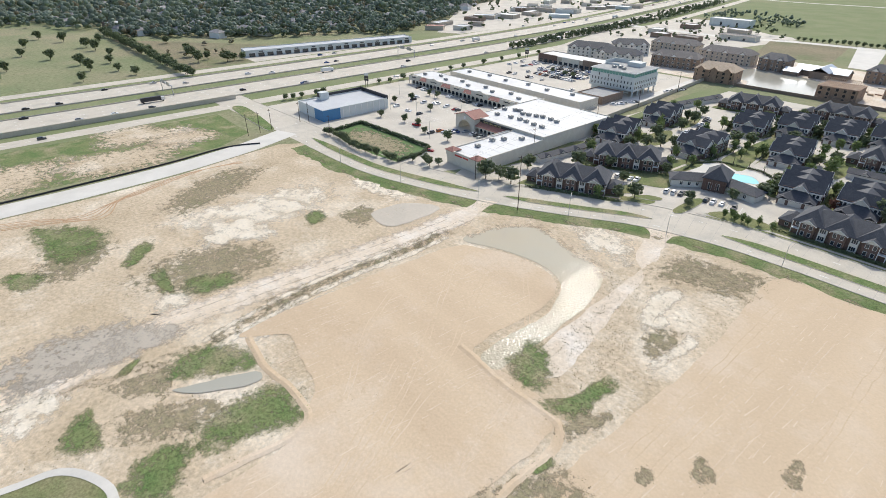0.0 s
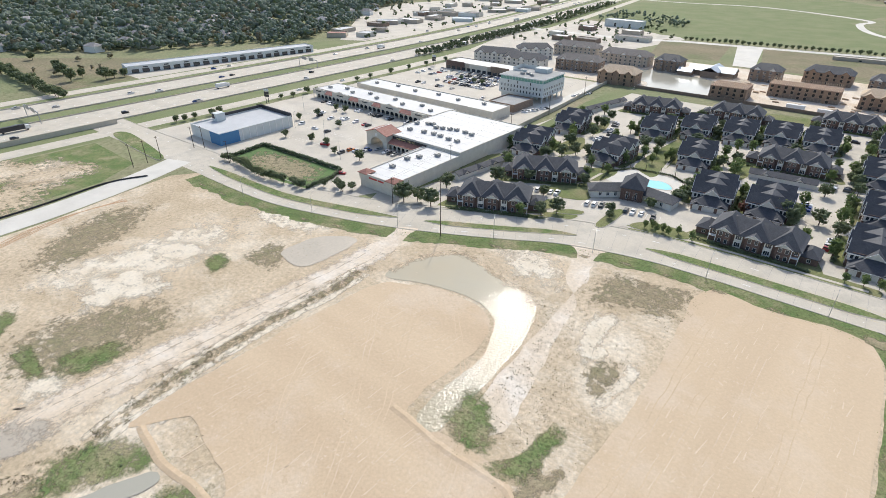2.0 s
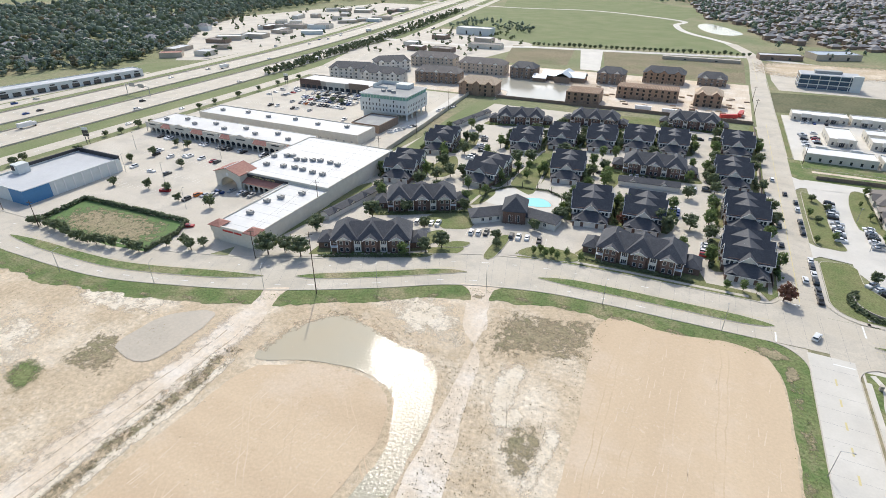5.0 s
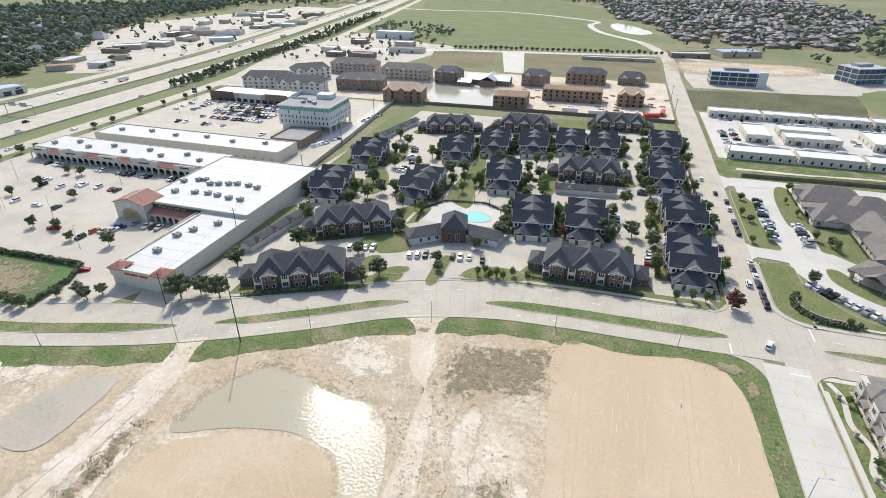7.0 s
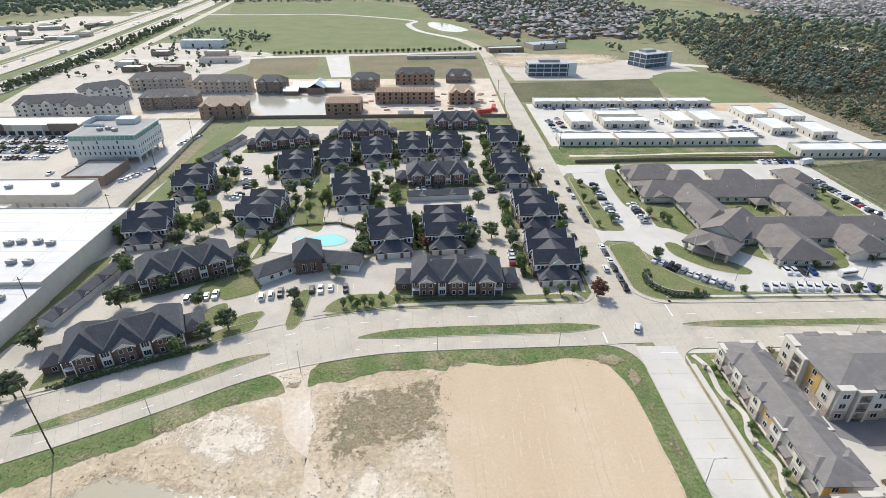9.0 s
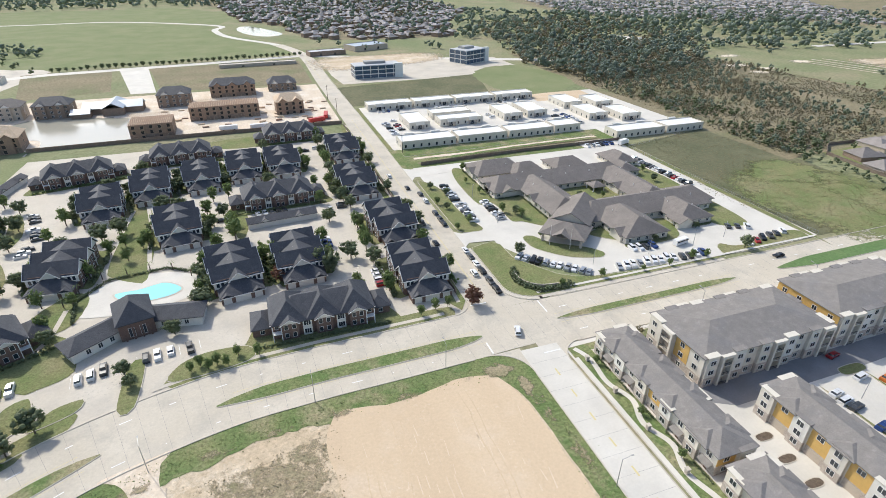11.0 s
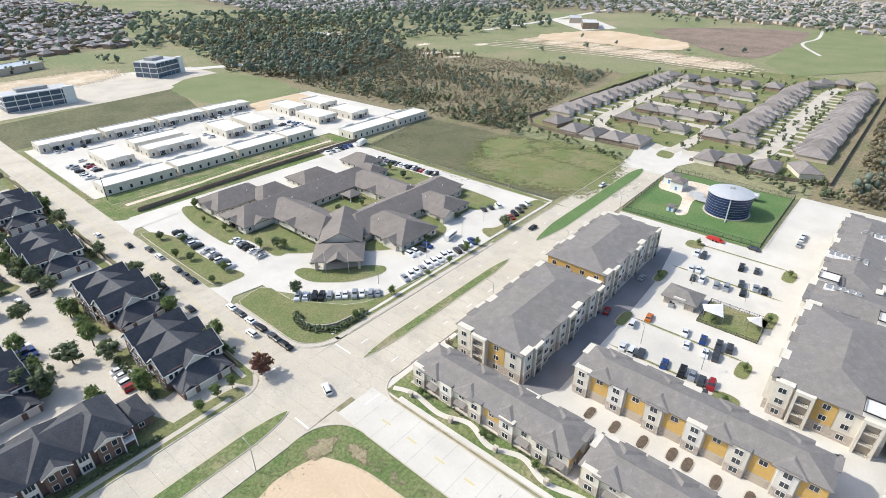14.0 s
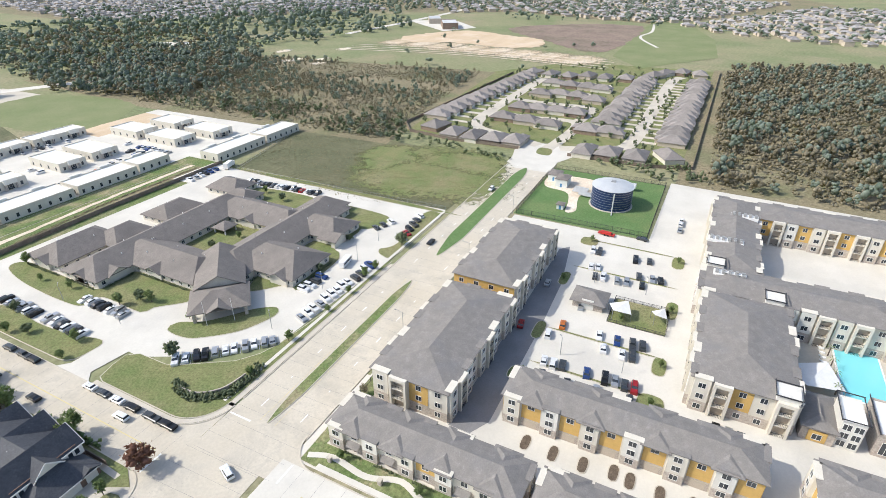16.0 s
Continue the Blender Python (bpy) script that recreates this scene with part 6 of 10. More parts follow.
part("tile_canopy", g, ROOF_TILE, can)
part("banner", Geo().box(-26, 3.35, 5.8, 0.2, 3.5, 7.4), DARKMETAL, can)
txt = bpy.data.curves.new("lettering", "FONT")
txt.body, txt.size, txt.extrude = "SPORTS GRILL  LASER TAG", 1.25, 0.03
txt.materials.append(PAINTY)
tx = new("lettering", txt)
tx.parent, tx.matrix_basis = can, pose(-23, 3.3, 6.1, 90, 0, 0)
# stepped roof edge of the wing
for x0, y0, x1, y1 in ((-230.5, -4, -227.1, 13.5), (-229, -20, -227.1, -4.1), (-228, -34, -227.1, -20.1)):
    flat_block("wing_bay", x0, y0, x1, y1, 6.0, CREAM, ROOF_FLAT2, "low stepped bay on the side of the corner shop", parapet=0.4)


def hvac(x, y, z, rot=0, s=1.0, group="rooftop units"):
    e = thing("rooftop_unit", x, y, rot, "grey steel rooftop air-conditioning unit", "air conditioner", group, z)
    part("cabinet", Geo().box(-1.5 * s, -1.0 * s, 0.25, 1.5 * s, 1.0 * s, 1.6 * s), HVAC, e)
    part("curb", Geo().box(-1.3 * s, -0.8 * s, 0, 1.3 * s, 0.8 * s, 0.25), GALV, e)
    part("fan", Geo().cyl(0.6 * s, 0, 1.6 * s, 1.75 * s, 0.55 * s, n=10), DARKMETAL, e)
    return e


h0 = hvac(-257.8, 38.9, 8.0)
for x, y in ((-251.7, 42.4), (-248.5, 43.5), (-242.9, 39.7), (-238.9, 40.9), (-234.2, 42.4), (-230.2, 43.7), (-223.6, 43.5), (-218, 42.2), (-230.4, 28.9), (-223.3, 27.7), (-217.1, 27.6), (-242.7, 28.6), (-252.6, 26.9), (-236, 29.5)):
    copy_thing(h0, pose(x, y, 8.0, 0, 0, random.choice((0, 4, -3))))
for x, y in ((-219, -2), (-222, -8), (-220, -21), (-213, 6)):
    copy_thing(h0, pose(x, y, 6.6))
for k in range(9):
    copy_thing(h0, pose(-378 + 13 * k, 70 + 6 * (k % 2), 6.4))
for k in range(6):
    copy_thing(h0, pose(-362 + 21 * k, 105 + 3 * (k % 2), 6.2))
# seams of the white roofs
for a, b, h in ((anchor, (-28, 28, -30, 30), 8.0), (wing, (-11, 11, -24, 24), 6.6)):
    for k in range(7):
        t = (k + 0.5) / 7
        part("roof_seam", Geo().box(b[0], b[2] + (b[3] - b[2]) * t - 0.12, h, b[1], b[2] + (b[3] - b[2]) * t + 0.12, h + 0.03), ROOF_FLAT2, a)

# blue-fronted block by the frontage road
blue = flat_block("blue_building", -368, -50, -334.5, 1.5, 6.6, PANEL, ROOF_FLAT2, "pale block with a blue corner wall and sign tower", parapet=0.8)
part("blue_corner", Geo().box(6.0, -25.95, 0, 16.9, -25.7, 7.0), BLUE, blue)
part("blue_corner", Geo().box(16.7, -25.9, 0, 16.95, -13, 7.0), BLUE, blue)
part("rear_parapet", Geo().box(-16.8, 25.2, 6.5, 16.8, 25.8, 9.0), DARKMETAL, blue)
part("side_parapet", Geo().box(-16.9, -10, 7.3, -16.3, 25.7, 9.0), DARKMETAL, blue)
part("tower", Geo().box(-14.5, -12, 6, -9, -6, 11.5), PANEL, blue)
part("sign", Geo().box(-14.2, -12.15, 8.2, -11.4, -12, 11), DARKMETAL, blue)
for k in range(8):
    part("pilaster", Geo().box(16.75, -11 + 4.8 * k, 0, 17.0, -10.4 + 4.8 * k, 6.8), TRIM, blue)
# far shop row and office tower
far = flat_block("shop_row", -380, 214, -306, 236, 6.4, TAN, ROOF_FLAT, "far shop row with brown and red fronts", parapet=0.6)
part("red_front", Geo().box(-36, -11.4, 0, -14, -11, 7.6), BRICK, far)
part("tan_front", Geo().box(-8, -11.5, 0, 12, -11, 7.2), CREAM, far)
part("brown_front", Geo().box(16, -11.4, 0, 36, -11, 8.0), BRICKWALL, far)
for k in range(12):
    part("shop_front", Geo().box(-35 + 6 * k, -11.55, 0.2, -31 + 6 * k, -11.42, 3.0), GLASS, far)
off = thing("office_building", -258.5, 173, 2, "four-storey white precast office block with green glass top band", "office building")
part("pilotis_core", Geo().box(-18.9, -14, 0, 8, 16.4, 4.2), PANEL, off)
for x in (10, 18.3):
    for y in (-16, -8, 0, 8, 16):
        part("column", Geo().box(x - 0.45, y - 0.45, 0, x + 0.45, y + 0.45, 4.2), PANEL, off)
part("wall", Geo().box(-19.2, -17, 4.2, 19.2, 17, 14.2), PANEL, off)
part("glass_band", Geo().box(-18.6, -16.4, 14.2, 18.6, 16.4, 16.6), GREENGLASS, off, "green glass top-floor band")
part("roof_slab", Geo().box(-19.4, -17.2, 16.6, 19.4, 17.2, 17.3), PANEL, off)
part("roof", Geo().box(-18.8, -16.6, 17.3, 18.8, 16.6, 17.34), ROOF_GRAVEL, off)
part("penthouse", Geo().box(-1, 5, 17.34, 10, 13, 20.4), PANEL, off)
part("screen_wall", Geo().box(-18.2, 15.2, 17.34, 9, 15.6, 20.0), PANEL, off)
part("screen_wall", Geo().box(-18.2, 1, 17.34, -17.8, 15.2, 20.0), PANEL, off)
part("screen_wall", Geo().box(-17.8, 1, 17.34, -6, 1.3, 18.6), PANEL, off)
for k in range(15):
    part("mullion", Geo().box(-18.4 + 2.6 * k, -16.5, 14.2, -18.28 + 2.6 * k, -16.4, 16.6), PANEL, off)
for k in range(13):
    part("mullion", Geo().box(18.6, -16.2 + 2.6 * k, 14.2, 18.7, -16.08 + 2.6 * k, 16.6), PANEL, off)
for k, z in enumerate((5.6, 9.0, 12.0)):
    for i in range(13):
        if k < 2 or i in (2, 5, 9):
            window(off, -16.8 + 2.8 * i, -17, z, 0, 0.9, 1.9, 0)
    for i in range(12):
        if k < 2:
            window(off, 19.2, -15 + 2.7 * i, z, 90, 0.9, 1.9, 0)
for x, y in ((0, -6), (5, -9), (-4, -8)):
    copy_thing(h0, pose(-258.5 + x, 173 + y, 17.34))
low = flat_block("office_annex", -263.5, 122.5, -241.5, 148.5, 4.8, BRICKWALL, ROOF_GRAVEL, "low brown annex beside the office block")
# bright drive behind, and the hedged basin in front
sheet("pavement_back_drive", [(-239, 126), (-233, 126), (-224, 160), (-232, 250), (-240, 250), (-236, 190)], 0.1, BRIGHT, "bright concrete back drive", "pavement")
sheet("ground_basin", [(-312, -57), (-316, -33), (-250, -31), (-245, -40), (-244, -57), (-262, -60), (-290, -61)], 0.12, GREENLAWN, "sunken grassy rain basin", "ground", round_=False)
patch("ground_basin_weeds", [(-300, -56), (-304, -38), (-262, -35), (-252, -42), (-254, -55)], 0.16, RAG_BROWN, "dark rank weeds in the rain basin", 66, cover=0.97)

# ---- nursing home ----
sheet("pavement_care_home", [(8, 62), (16, 63), (16, 50), (20, 42), (40, 17), (95, 14), (150, 14.5), (146, 152), (26, 152), (8, 150), (8, 132)], 0.066, BRIGHT, "bright concrete drives round the care home", "pavement", exact=True)
sheet("pavement_care_drive", [(2, 53), (2, 68.5), (5, 65.5), (16, 65), (16, 55), (5, 56.5)], 0.19, BRIGHT, "concrete entrance of the care home drive", "pavement")
sheet("pavement_care_drive_north", [(2, 131), (2, 152), (6, 148.5), (26, 149), (26, 138), (5, 136)], 0.15, BRIGHT, "concrete entrance of the care home drive", "pavement")
care = thing("care_home", 70, 80, 0, "single-storey cream care home with weathered taupe hip roofs", "care home")
WINGS = [  # x0, y0, x1, y1, eave, pitch
    (34, 95.5, 112, 115, 3.3, 0.46), (48.5, 64, 67, 108, 3.3, 0.46), (60, 52, 126, 72, 3.3, 0.46), (95.5, 62, 114, 106, 3.3, 0.46), (35, 119, 62, 138.5, 3.3, 0.46),
    (54, 112, 72, 130, 3.3, 0.45), (66, 34, 87, 62, 3.4, 0.46), (98, 40, 116, 62, 3.2, 0.46), (80, 115, 100, 132, 3.0, 0.42), (116, 113, 131, 131, 3.0, 0.45), (112, 56, 131, 73, 3.2, 0.44), (109, 100, 122, 114, 3.2, 0.45)]
for x0, y0, x1, y1, h, p in WINGS:
    x0, x1, y0, y1 = x0 - 70, x1 - 70, y0 - 80, y1 - 80
    part("wall", Geo().box(x0, y0, 0, x1, y1, h), CREAM, care)
    g = Geo()
    g.hip(x0, y0, x1, y1, h, p, 0.8, cut=0.7)
    part("roof", g, ROOF_TAUPE, care)
    n = max(2, int((x1 - x0) / 4.2))
    for k in range(n):
        window(care, x0 + (x1 - x0) * (k + 0.5) / n, y0, 1.0, 0, 1.3, 1.4, 1)
    n = max(2, int((y1 - y0) / 4.2))
    for k in range(n):
        window(care, x0, y0 + (y1 - y0) * (k + 0.5) / n, 1.0, 270, 1.3, 1.4, 1)
# vents and pipes on the roof slopes
vent = Geo().cyl(0, 0, -0.6, 0.55, 0.22, 0.18, 6).mesh("roof_vent")
vent.materials.append(TRIM)
for x0, y0, x1, y1, h, p in WINGS:
    x0, x1, y0, y1 = x0 - 70, x1 - 70, y0 - 80, y1 - 80
    wide = x1 - x0 > y1 - y0
    run = (x1 - x0 if wide else y1 - y0) - 8
    for k in range(max(1, int(run / 7))):
        u = 4 + run * (k + 0.5) / max(1, int(run / 7))
        half = ((y1 - y0) if wide else (x1 - x0)) / 2
        v = half * (0.55 if k % 2 else 1.4)
        z = h + (min(v, 2 * half - v) + 0.8) * p
        part("roof_vent", vent, None, care, at=pose(*((x0 + u, y0 + v, z) if wide else (x0 + v, y0 + u, z))))
# little gables on the fronts
for x, y, a in ((42, 97, "y"), (50, 84, "x"), (36, 128, "x"), (67, 40, "x"), (100, 40, "y"), (97, 84, "x"), (36, 105, "x")):
    x, y = x - 70, y - 80
    g = Geo()
    if a == "y":
        g.gable(x - 4, y - 2.6, x + 4, y + 6, 3.2, 0.5, 0.4, axis="y")
        w = Geo().gable_wall(x - 4, y - 2.2, x + 4, y + 5, 3.2, 0.5, "y").box(x - 3.8, y - 2.0, 0, x + 3.8, y, 3.2)
    else:
        g.gable(x - 2.6, y - 4, x + 6, y + 4, 3.2, 0.5, 0.4, axis="x")
        w = Geo().gable_wall(x - 2.2, y - 4, x + 5, y + 4, 3.2, 0.5, "x").box(x - 2.0, y - 3.8, 0, x, y + 3.8, 3.2)
    part("small_gable", g, ROOF_TAUPE, care)
    part("gable_front", w, CREAM, care)
# entrance hall and covered drop-off, turned to the corner
hall = thing("care_home_entrance", 56, 58, -45, "tall taupe-roofed entrance hall with a covered drop-off", "entrance hall")
part("wall", Geo().box(-7, -8, 0, 7, 14, 5.0), CREAM, hall)
g = Geo(); g.gable(-8, -9, 8, 16, 5.0, 0.52, 0.6, axis="y"); part("roof", g, ROOF_TAUPE, hall)
part("gable_wall", Geo().gable_wall(-7.5, -8.6, 7.5, 15, 5.0, 0.5, "y"), CREAM, hall)
g = Geo(); g.hip(-9, -22, 9, -8, 4.2, 0.42, 0.8); part("canopy_roof", g, ROOF_TAUPE, hall)
g = Geo(); g.gable(-3.5, -23.5, 3.5, -12, 4.3, 0.5, 0.4, axis="y"); part("canopy_gable", g, ROOF_TAUPE, hall)
for x in (-8, 8):
    for y in (-21.3, -15, -9):
        part("pillar", Geo().box(x - 0.5, y - 0.5, 0, x + 0.5, y + 0.5, 4.1), STONE, hall)
window(hall, -3, -8, 1, 0, 2.2, 3, 1); window(hall, 3, -8, 1, 0, 2.2, 3, 1)
gaz = thing("courtyard_pavilion", 88, 90, 0, "small taupe-roofed courtyard pavilion", "pavilion")
for x in (-3, 3):
    for y in (-3, 3):
        part("post", Geo().box(x - 0.2, y - 0.2, 0, x + 0.2, y + 0.2, 2.8), TRIM, gaz)
g = Geo(); g.hip(-3.4, -3.4, 3.4, 3.4, 2.8, 0.5, 0.5); part("roof", g, ROOF_TAUPE, gaz)
CARE = "trimmed lawn beside the care home"
island("island_care_lawn_west", [(28, 141), (24, 121), (24, 92), (31, 90), (31, 70), (35, 68), (44, 60), (52, 66), (48, 95), (34, 96), (34, 116), (34, 139)], label=CARE)
island("island_care_lawn_court", [(67, 72), (67, 95), (95, 95), (95, 72)], label=CARE)
island("island_care_lawn_south", [(57, 47), (66, 37), (66, 31), (87, 31), (94, 34), (98, 39), (114, 38), (114, 46), (88, 52), (70, 52)], label=CARE)
island("island_care_lawn_east", [(116, 75), (133, 76), (132, 112), (122, 112), (115, 100)], label=CARE)
island("island_care_lawn_southeast", [(117, 36), (132, 35), (132, 72), (117, 54)], label=CARE)
island("island_corner_lawn", corner_arc(4.0, 11.6, 1, 1, 10.5) + [(4.0, 50), (5, 52.5), (10, 54), (14.5, 54.5), (17, 51), (17.2, 40), (19, 36), (27.5, 23), (33, 19), (39, 17), (62, 14.5), (88, 14.5), (96, 14), (98, 12)], label="corner lawn with shrub bed beside the crossing", round_=False)
ribbon("pavement_corner_walk", [(96, 10.9), (60, 10.9), (13.5, 10.8)] + corner_arc(3.0, 10.7, 1, 1, 11.5) + [(3.1, 52)], -0.75, 0.75, 0.165, LOT, "pale concrete walk along the kerb", "pavement")
island("island_car_park_west", [(10, 125), (14, 110), (12.5, 95), (13.5, 80), (16, 67), (10, 65.5), (5, 68), (4.2, 80), (4.2, 118), (5, 130)], label="planted strip between road and car park")
island("island_circle", [(28.6, 54), (28, 46), (31, 40), (39, 32), (50, 28), (54, 31), (50, 37), (43, 42), (37, 47), (33, 54)], label="kerbed circle lawn with clipped shrubs")
island("island_car_park_east", [(103, 13.3), (140, 13.3), (146, 16), (142, 22), (112, 18), (104, 22), (100, 18)], label="planted strip along the boulevard")
island("island_field_edge", [(146, 20), (149, 20), (150, 140), (146, 140)], label="grass strip by the chain-link fence")
long_wall("fence_care_home", [(13.7, 153.2), (37, 154.6), (80, 156.5), (124, 156.5), (150, 157)], 1.9, 0.12, FENCE, "dark board fence along the swale", category="fence")
bed = thing("entrance_sign_wall", 0, 0, 0, "low curved stone sign wall in a shrub bed", "sign wall")
line = smooth_loop([(12.0, 29), (12.2, 22), (16.8, 16.8), (24, 15.4)], 1.0, closed=False)
for a, b in zip(line, line[1:]):
    part("wall_panel", Geo().beam((*a, 0.6), (*b, 0.6), 0.4, 1.2), STONE, bed)

# ---- white office cottages ----
def cottage(x0, y0, x1, y1, front=0):
    w, d = (x1 - x0) / 2, (y1 - y0) / 2
    e = flat_block("office_cottage", x0, y0, x1, y1, 4.6, CREAM, ROOF_WHITE, "single-storey white office cottage with a flat white roof", "office building", 0.5)
    e["group"] = "office cottages"
    for face, run, far in ((0, w, d), (270, d, w)):
        n = max(2, int(2 * run / (4.6 if face in (0, 180) else 6.5)))
        for k in range(n):
            u = -run + 2 * run * (k + 0.5) / n
            px, py = {0: (u, -far), 180: (u, far), 90: (far, u), 270: (-far, u)}[face]
            window(e, px, py, 0.9, face, 1.25, 1.9, 0, frame_mat=WHITE)
    # entrance fronts: raised portals with brown pillars
    n = max(1, int(2 * w / 16))
    side = -d if front == 0 else d
    s = -1 if front == 0 else 1
    for k in range(n):
        u = -w + 2 * w * (k + 0.5) / n
        part("portal", Geo().box(u - 3, min(side, side + s * 1.6), 3.2, u + 3, max(side, side + s * 1.6), 5.8), WHITE, e)
        for q in (-2.6, 2.6):
            part("pillar", Geo().box(u + q - 0.35, side + s * 1.0 - 0.35, 0, u + q + 0.35, side + s * 1.0 + 0.35, 3.2), STONE, e)
        part("glass_door", Geo().box(u - 1.4, side - 0.06, 0.1, u + 1.4, side + 0.06, 2.9), GLASS, e)
    return e


for x0, y0, x1, y1, f in ((11, 184, 46.5, 198, 1), (48.5, 184, 82, 198, 1), (84, 184, 116.5, 198, 1), (118.5, 185, 138, 199, 1), (11, 281, 46, 294, 0), (48, 281, 81, 294, 0), (83, 281, 116, 294, 0), (118, 281, 151, 294, 0),
                         (27, 223, 42, 251, 0), (50, 224, 82, 237, 0), (50, 242, 80, 255, 1), (99, 224, 114, 252, 0), (119, 226, 135, 254, 0), (158, 205, 174, 232, 0), (180, 196, 196, 222, 0), (158, 240, 174, 266, 0),
                         (182, 234, 198, 258, 0), (150, 160, 188, 174, 1), (190, 160, 220, 174, 1)):
    cottage(x0, y0, x1, y1, f)
sheet("ground_cottage_dirt", rect(150, 268, 205, 294), 0.09, SAND, "bare earth plot beside the office park", "ground")
island("island_cottages_south", [(9, 170.5), (40, 170.8), (80, 172.5), (140, 173), (140, 182), (9, 182)], VERGE, round_=False, label="grass slope south of the office park")
island("island_cottages_west", [(2.5, 186), (5.8, 186), (5.8, 290), (2.5, 290)], round_=False, label="planted strip beside the road")

# ---- new three-storey apartments ----
def facade(e, p, q, h, floors, kinds, seed=0, skip_end=0.0, bay=4.6):
    """Bays along the wall from p to q, whose open side lies to the right of p to q."""
    p, q = Vector(p), Vector(q)
    run = (q - p).length
    n = max(1, int(run / bay))
    w = run / n
    d = (q - p).normalized()
    nor = Vector((d.y, -d.x))
    face = math.degrees(math.atan2(d.y, d.x))
    fh = h / floors
    for k in range(n):
        kind = kinds[(k + seed) % len(kinds)]
        c = p + d * (w * (k + 0.5))
        at = pose(c.x, c.y, 0, 0, 0, face)
        if kind == "w":      # white tower bay
            ob = part("white_bay", Geo().box(-w * 0.42, -0.9, fh * (2 if floors > 2 and k % 2 else 1), w * 0.42, 0.3, h + 0.45), WHITE if k % 4 else CREAM, e, at=at)
            part("bay_cap", Geo().box(-w * 0.46, -1.05, h + 0.45, w * 0.46, 0.9, h + 0.62), ROOF_GREY if k % 3 else CREAM, e, at=at)
            part("stone_base", Geo().box(-w * 0.42, -0.94, 0, w * 0.42, 0.3, fh * (2 if floors > 2 and k % 2 else 1)), STONE, e, at=at)
            for f in range(floors):
                c2 = c + nor * 0.94
                window(e, c2.x, c2.y, f * fh + 1.0, face, 1.7, 1.5, 1)
        elif kind == "b":    # stack of balconies in a cream frame
            g = Geo().box(-w * 0.46, -1.6, 0, -w * 0.46 + 0.7, 0.1, h + 0.3).box(w * 0.46 - 0.7, -1.6, 0, w * 0.46, 0.1, h + 0.3).box(-w * 0.46 + 0.7, -1.58, h - 0.7, w * 0.46 - 0.7, 0.1, h + 0.28)
            part("balcony_frame", g, CREAM, e, at=at)
            for f in range(floors):
                if f:
                    part("balcony_floor", Geo().box(-w * 0.37, -1.5, f * fh - 0.15, w * 0.37, 0, f * fh + 0.1), CREAM, e, at=at)
                g = Geo().box(-w * 0.31, -1.5, f * fh + 1.02, w * 0.31, -1.43, f * fh + 1.12)
                for j in range(9):
                    u = -w * 0.3 + w * 0.6 * j / 8
                    g.box(u - 0.025, -1.49, f * fh + 0.1, u + 0.025, -1.44, f * fh + 1.02)
                part("balcony_rail", g, DARKMETAL, e, at=at)
                part("balcony_wall", Geo().box(-w * 0.46 + 0.7, -0.03, f * fh + 0.12, w * 0.46 - 0.7, 0.02, f * fh + fh - 0.1).box(-w * 0.2, -0.05, f * fh + 0.2, w * 0.16, -0.02, f * fh + 2.3), TAN, e, at=at)
        elif kind == "m":    # mustard panel
            part("mustard_panel", Geo().box(-w * 0.5, -0.08, fh, w * 0.5, 0.05, h - 0.1), MUSTARD, e, at=at)
            part("stone_base", Geo().box(-w * 0.5, -0.10, 0, w * 0.5, 0.05, fh), STONE, e, at=at)
            for f in range(floors):
                c2 = c + nor * 0.1
                window(e, c2.x, c2.y, f * fh + 1.0, face, 1.5, 1.5, 1)
        elif kind == "c":    # plain cream wall over a stone base
            part("stone_base", Geo().box(-w * 0.5, -0.10, 0, w * 0.5, 0.05, fh * 0.9), STONE, e, at=at)
            if floors == 2:
                part("porch_roof", Geo().face((-1.7, -1.6, 2.6), (1.7, -1.6, 2.6), (1.7, 0, 3.3), (-1.7, 0, 3.3)).face((-1.7, -1.6, 2.5), (-1.7, 0, 3.2), (1.7, 0, 3.2), (1.7, -1.6, 2.5)), ROOF_GREY, e, at=at)
                c2 = c + nor * 0.1
                door(e, c2.x, c2.y, face)
            for f in range(1 if floors == 2 else 0, floors):
                c2 = c + nor * 0.1
                window(e, c2.x, c2.y, f * fh + 1.0, face, 1.5, 1.5, 1)
        elif kind == "g":    # garage below, mustard above
            part("mustard_panel", Geo().box(-w * 0.5, -0.08, 2.8, w * 0.5, 0.05, h - 0.1), MUSTARD, e, at=at)
            part("stone_base", Geo().box(-w * 0.5, -0.10, 0, w * 0.5, 0.05, 2.8), STONE, e, at=at)
            c2 = c + nor * 0.1
            garage_door(e, c2.x, c2.y, w * 0.7, face, 2.3, m=TAN)
            window(e, c2.x, c2.y, h - 2.2, face, 1.7, 1.4, 1)


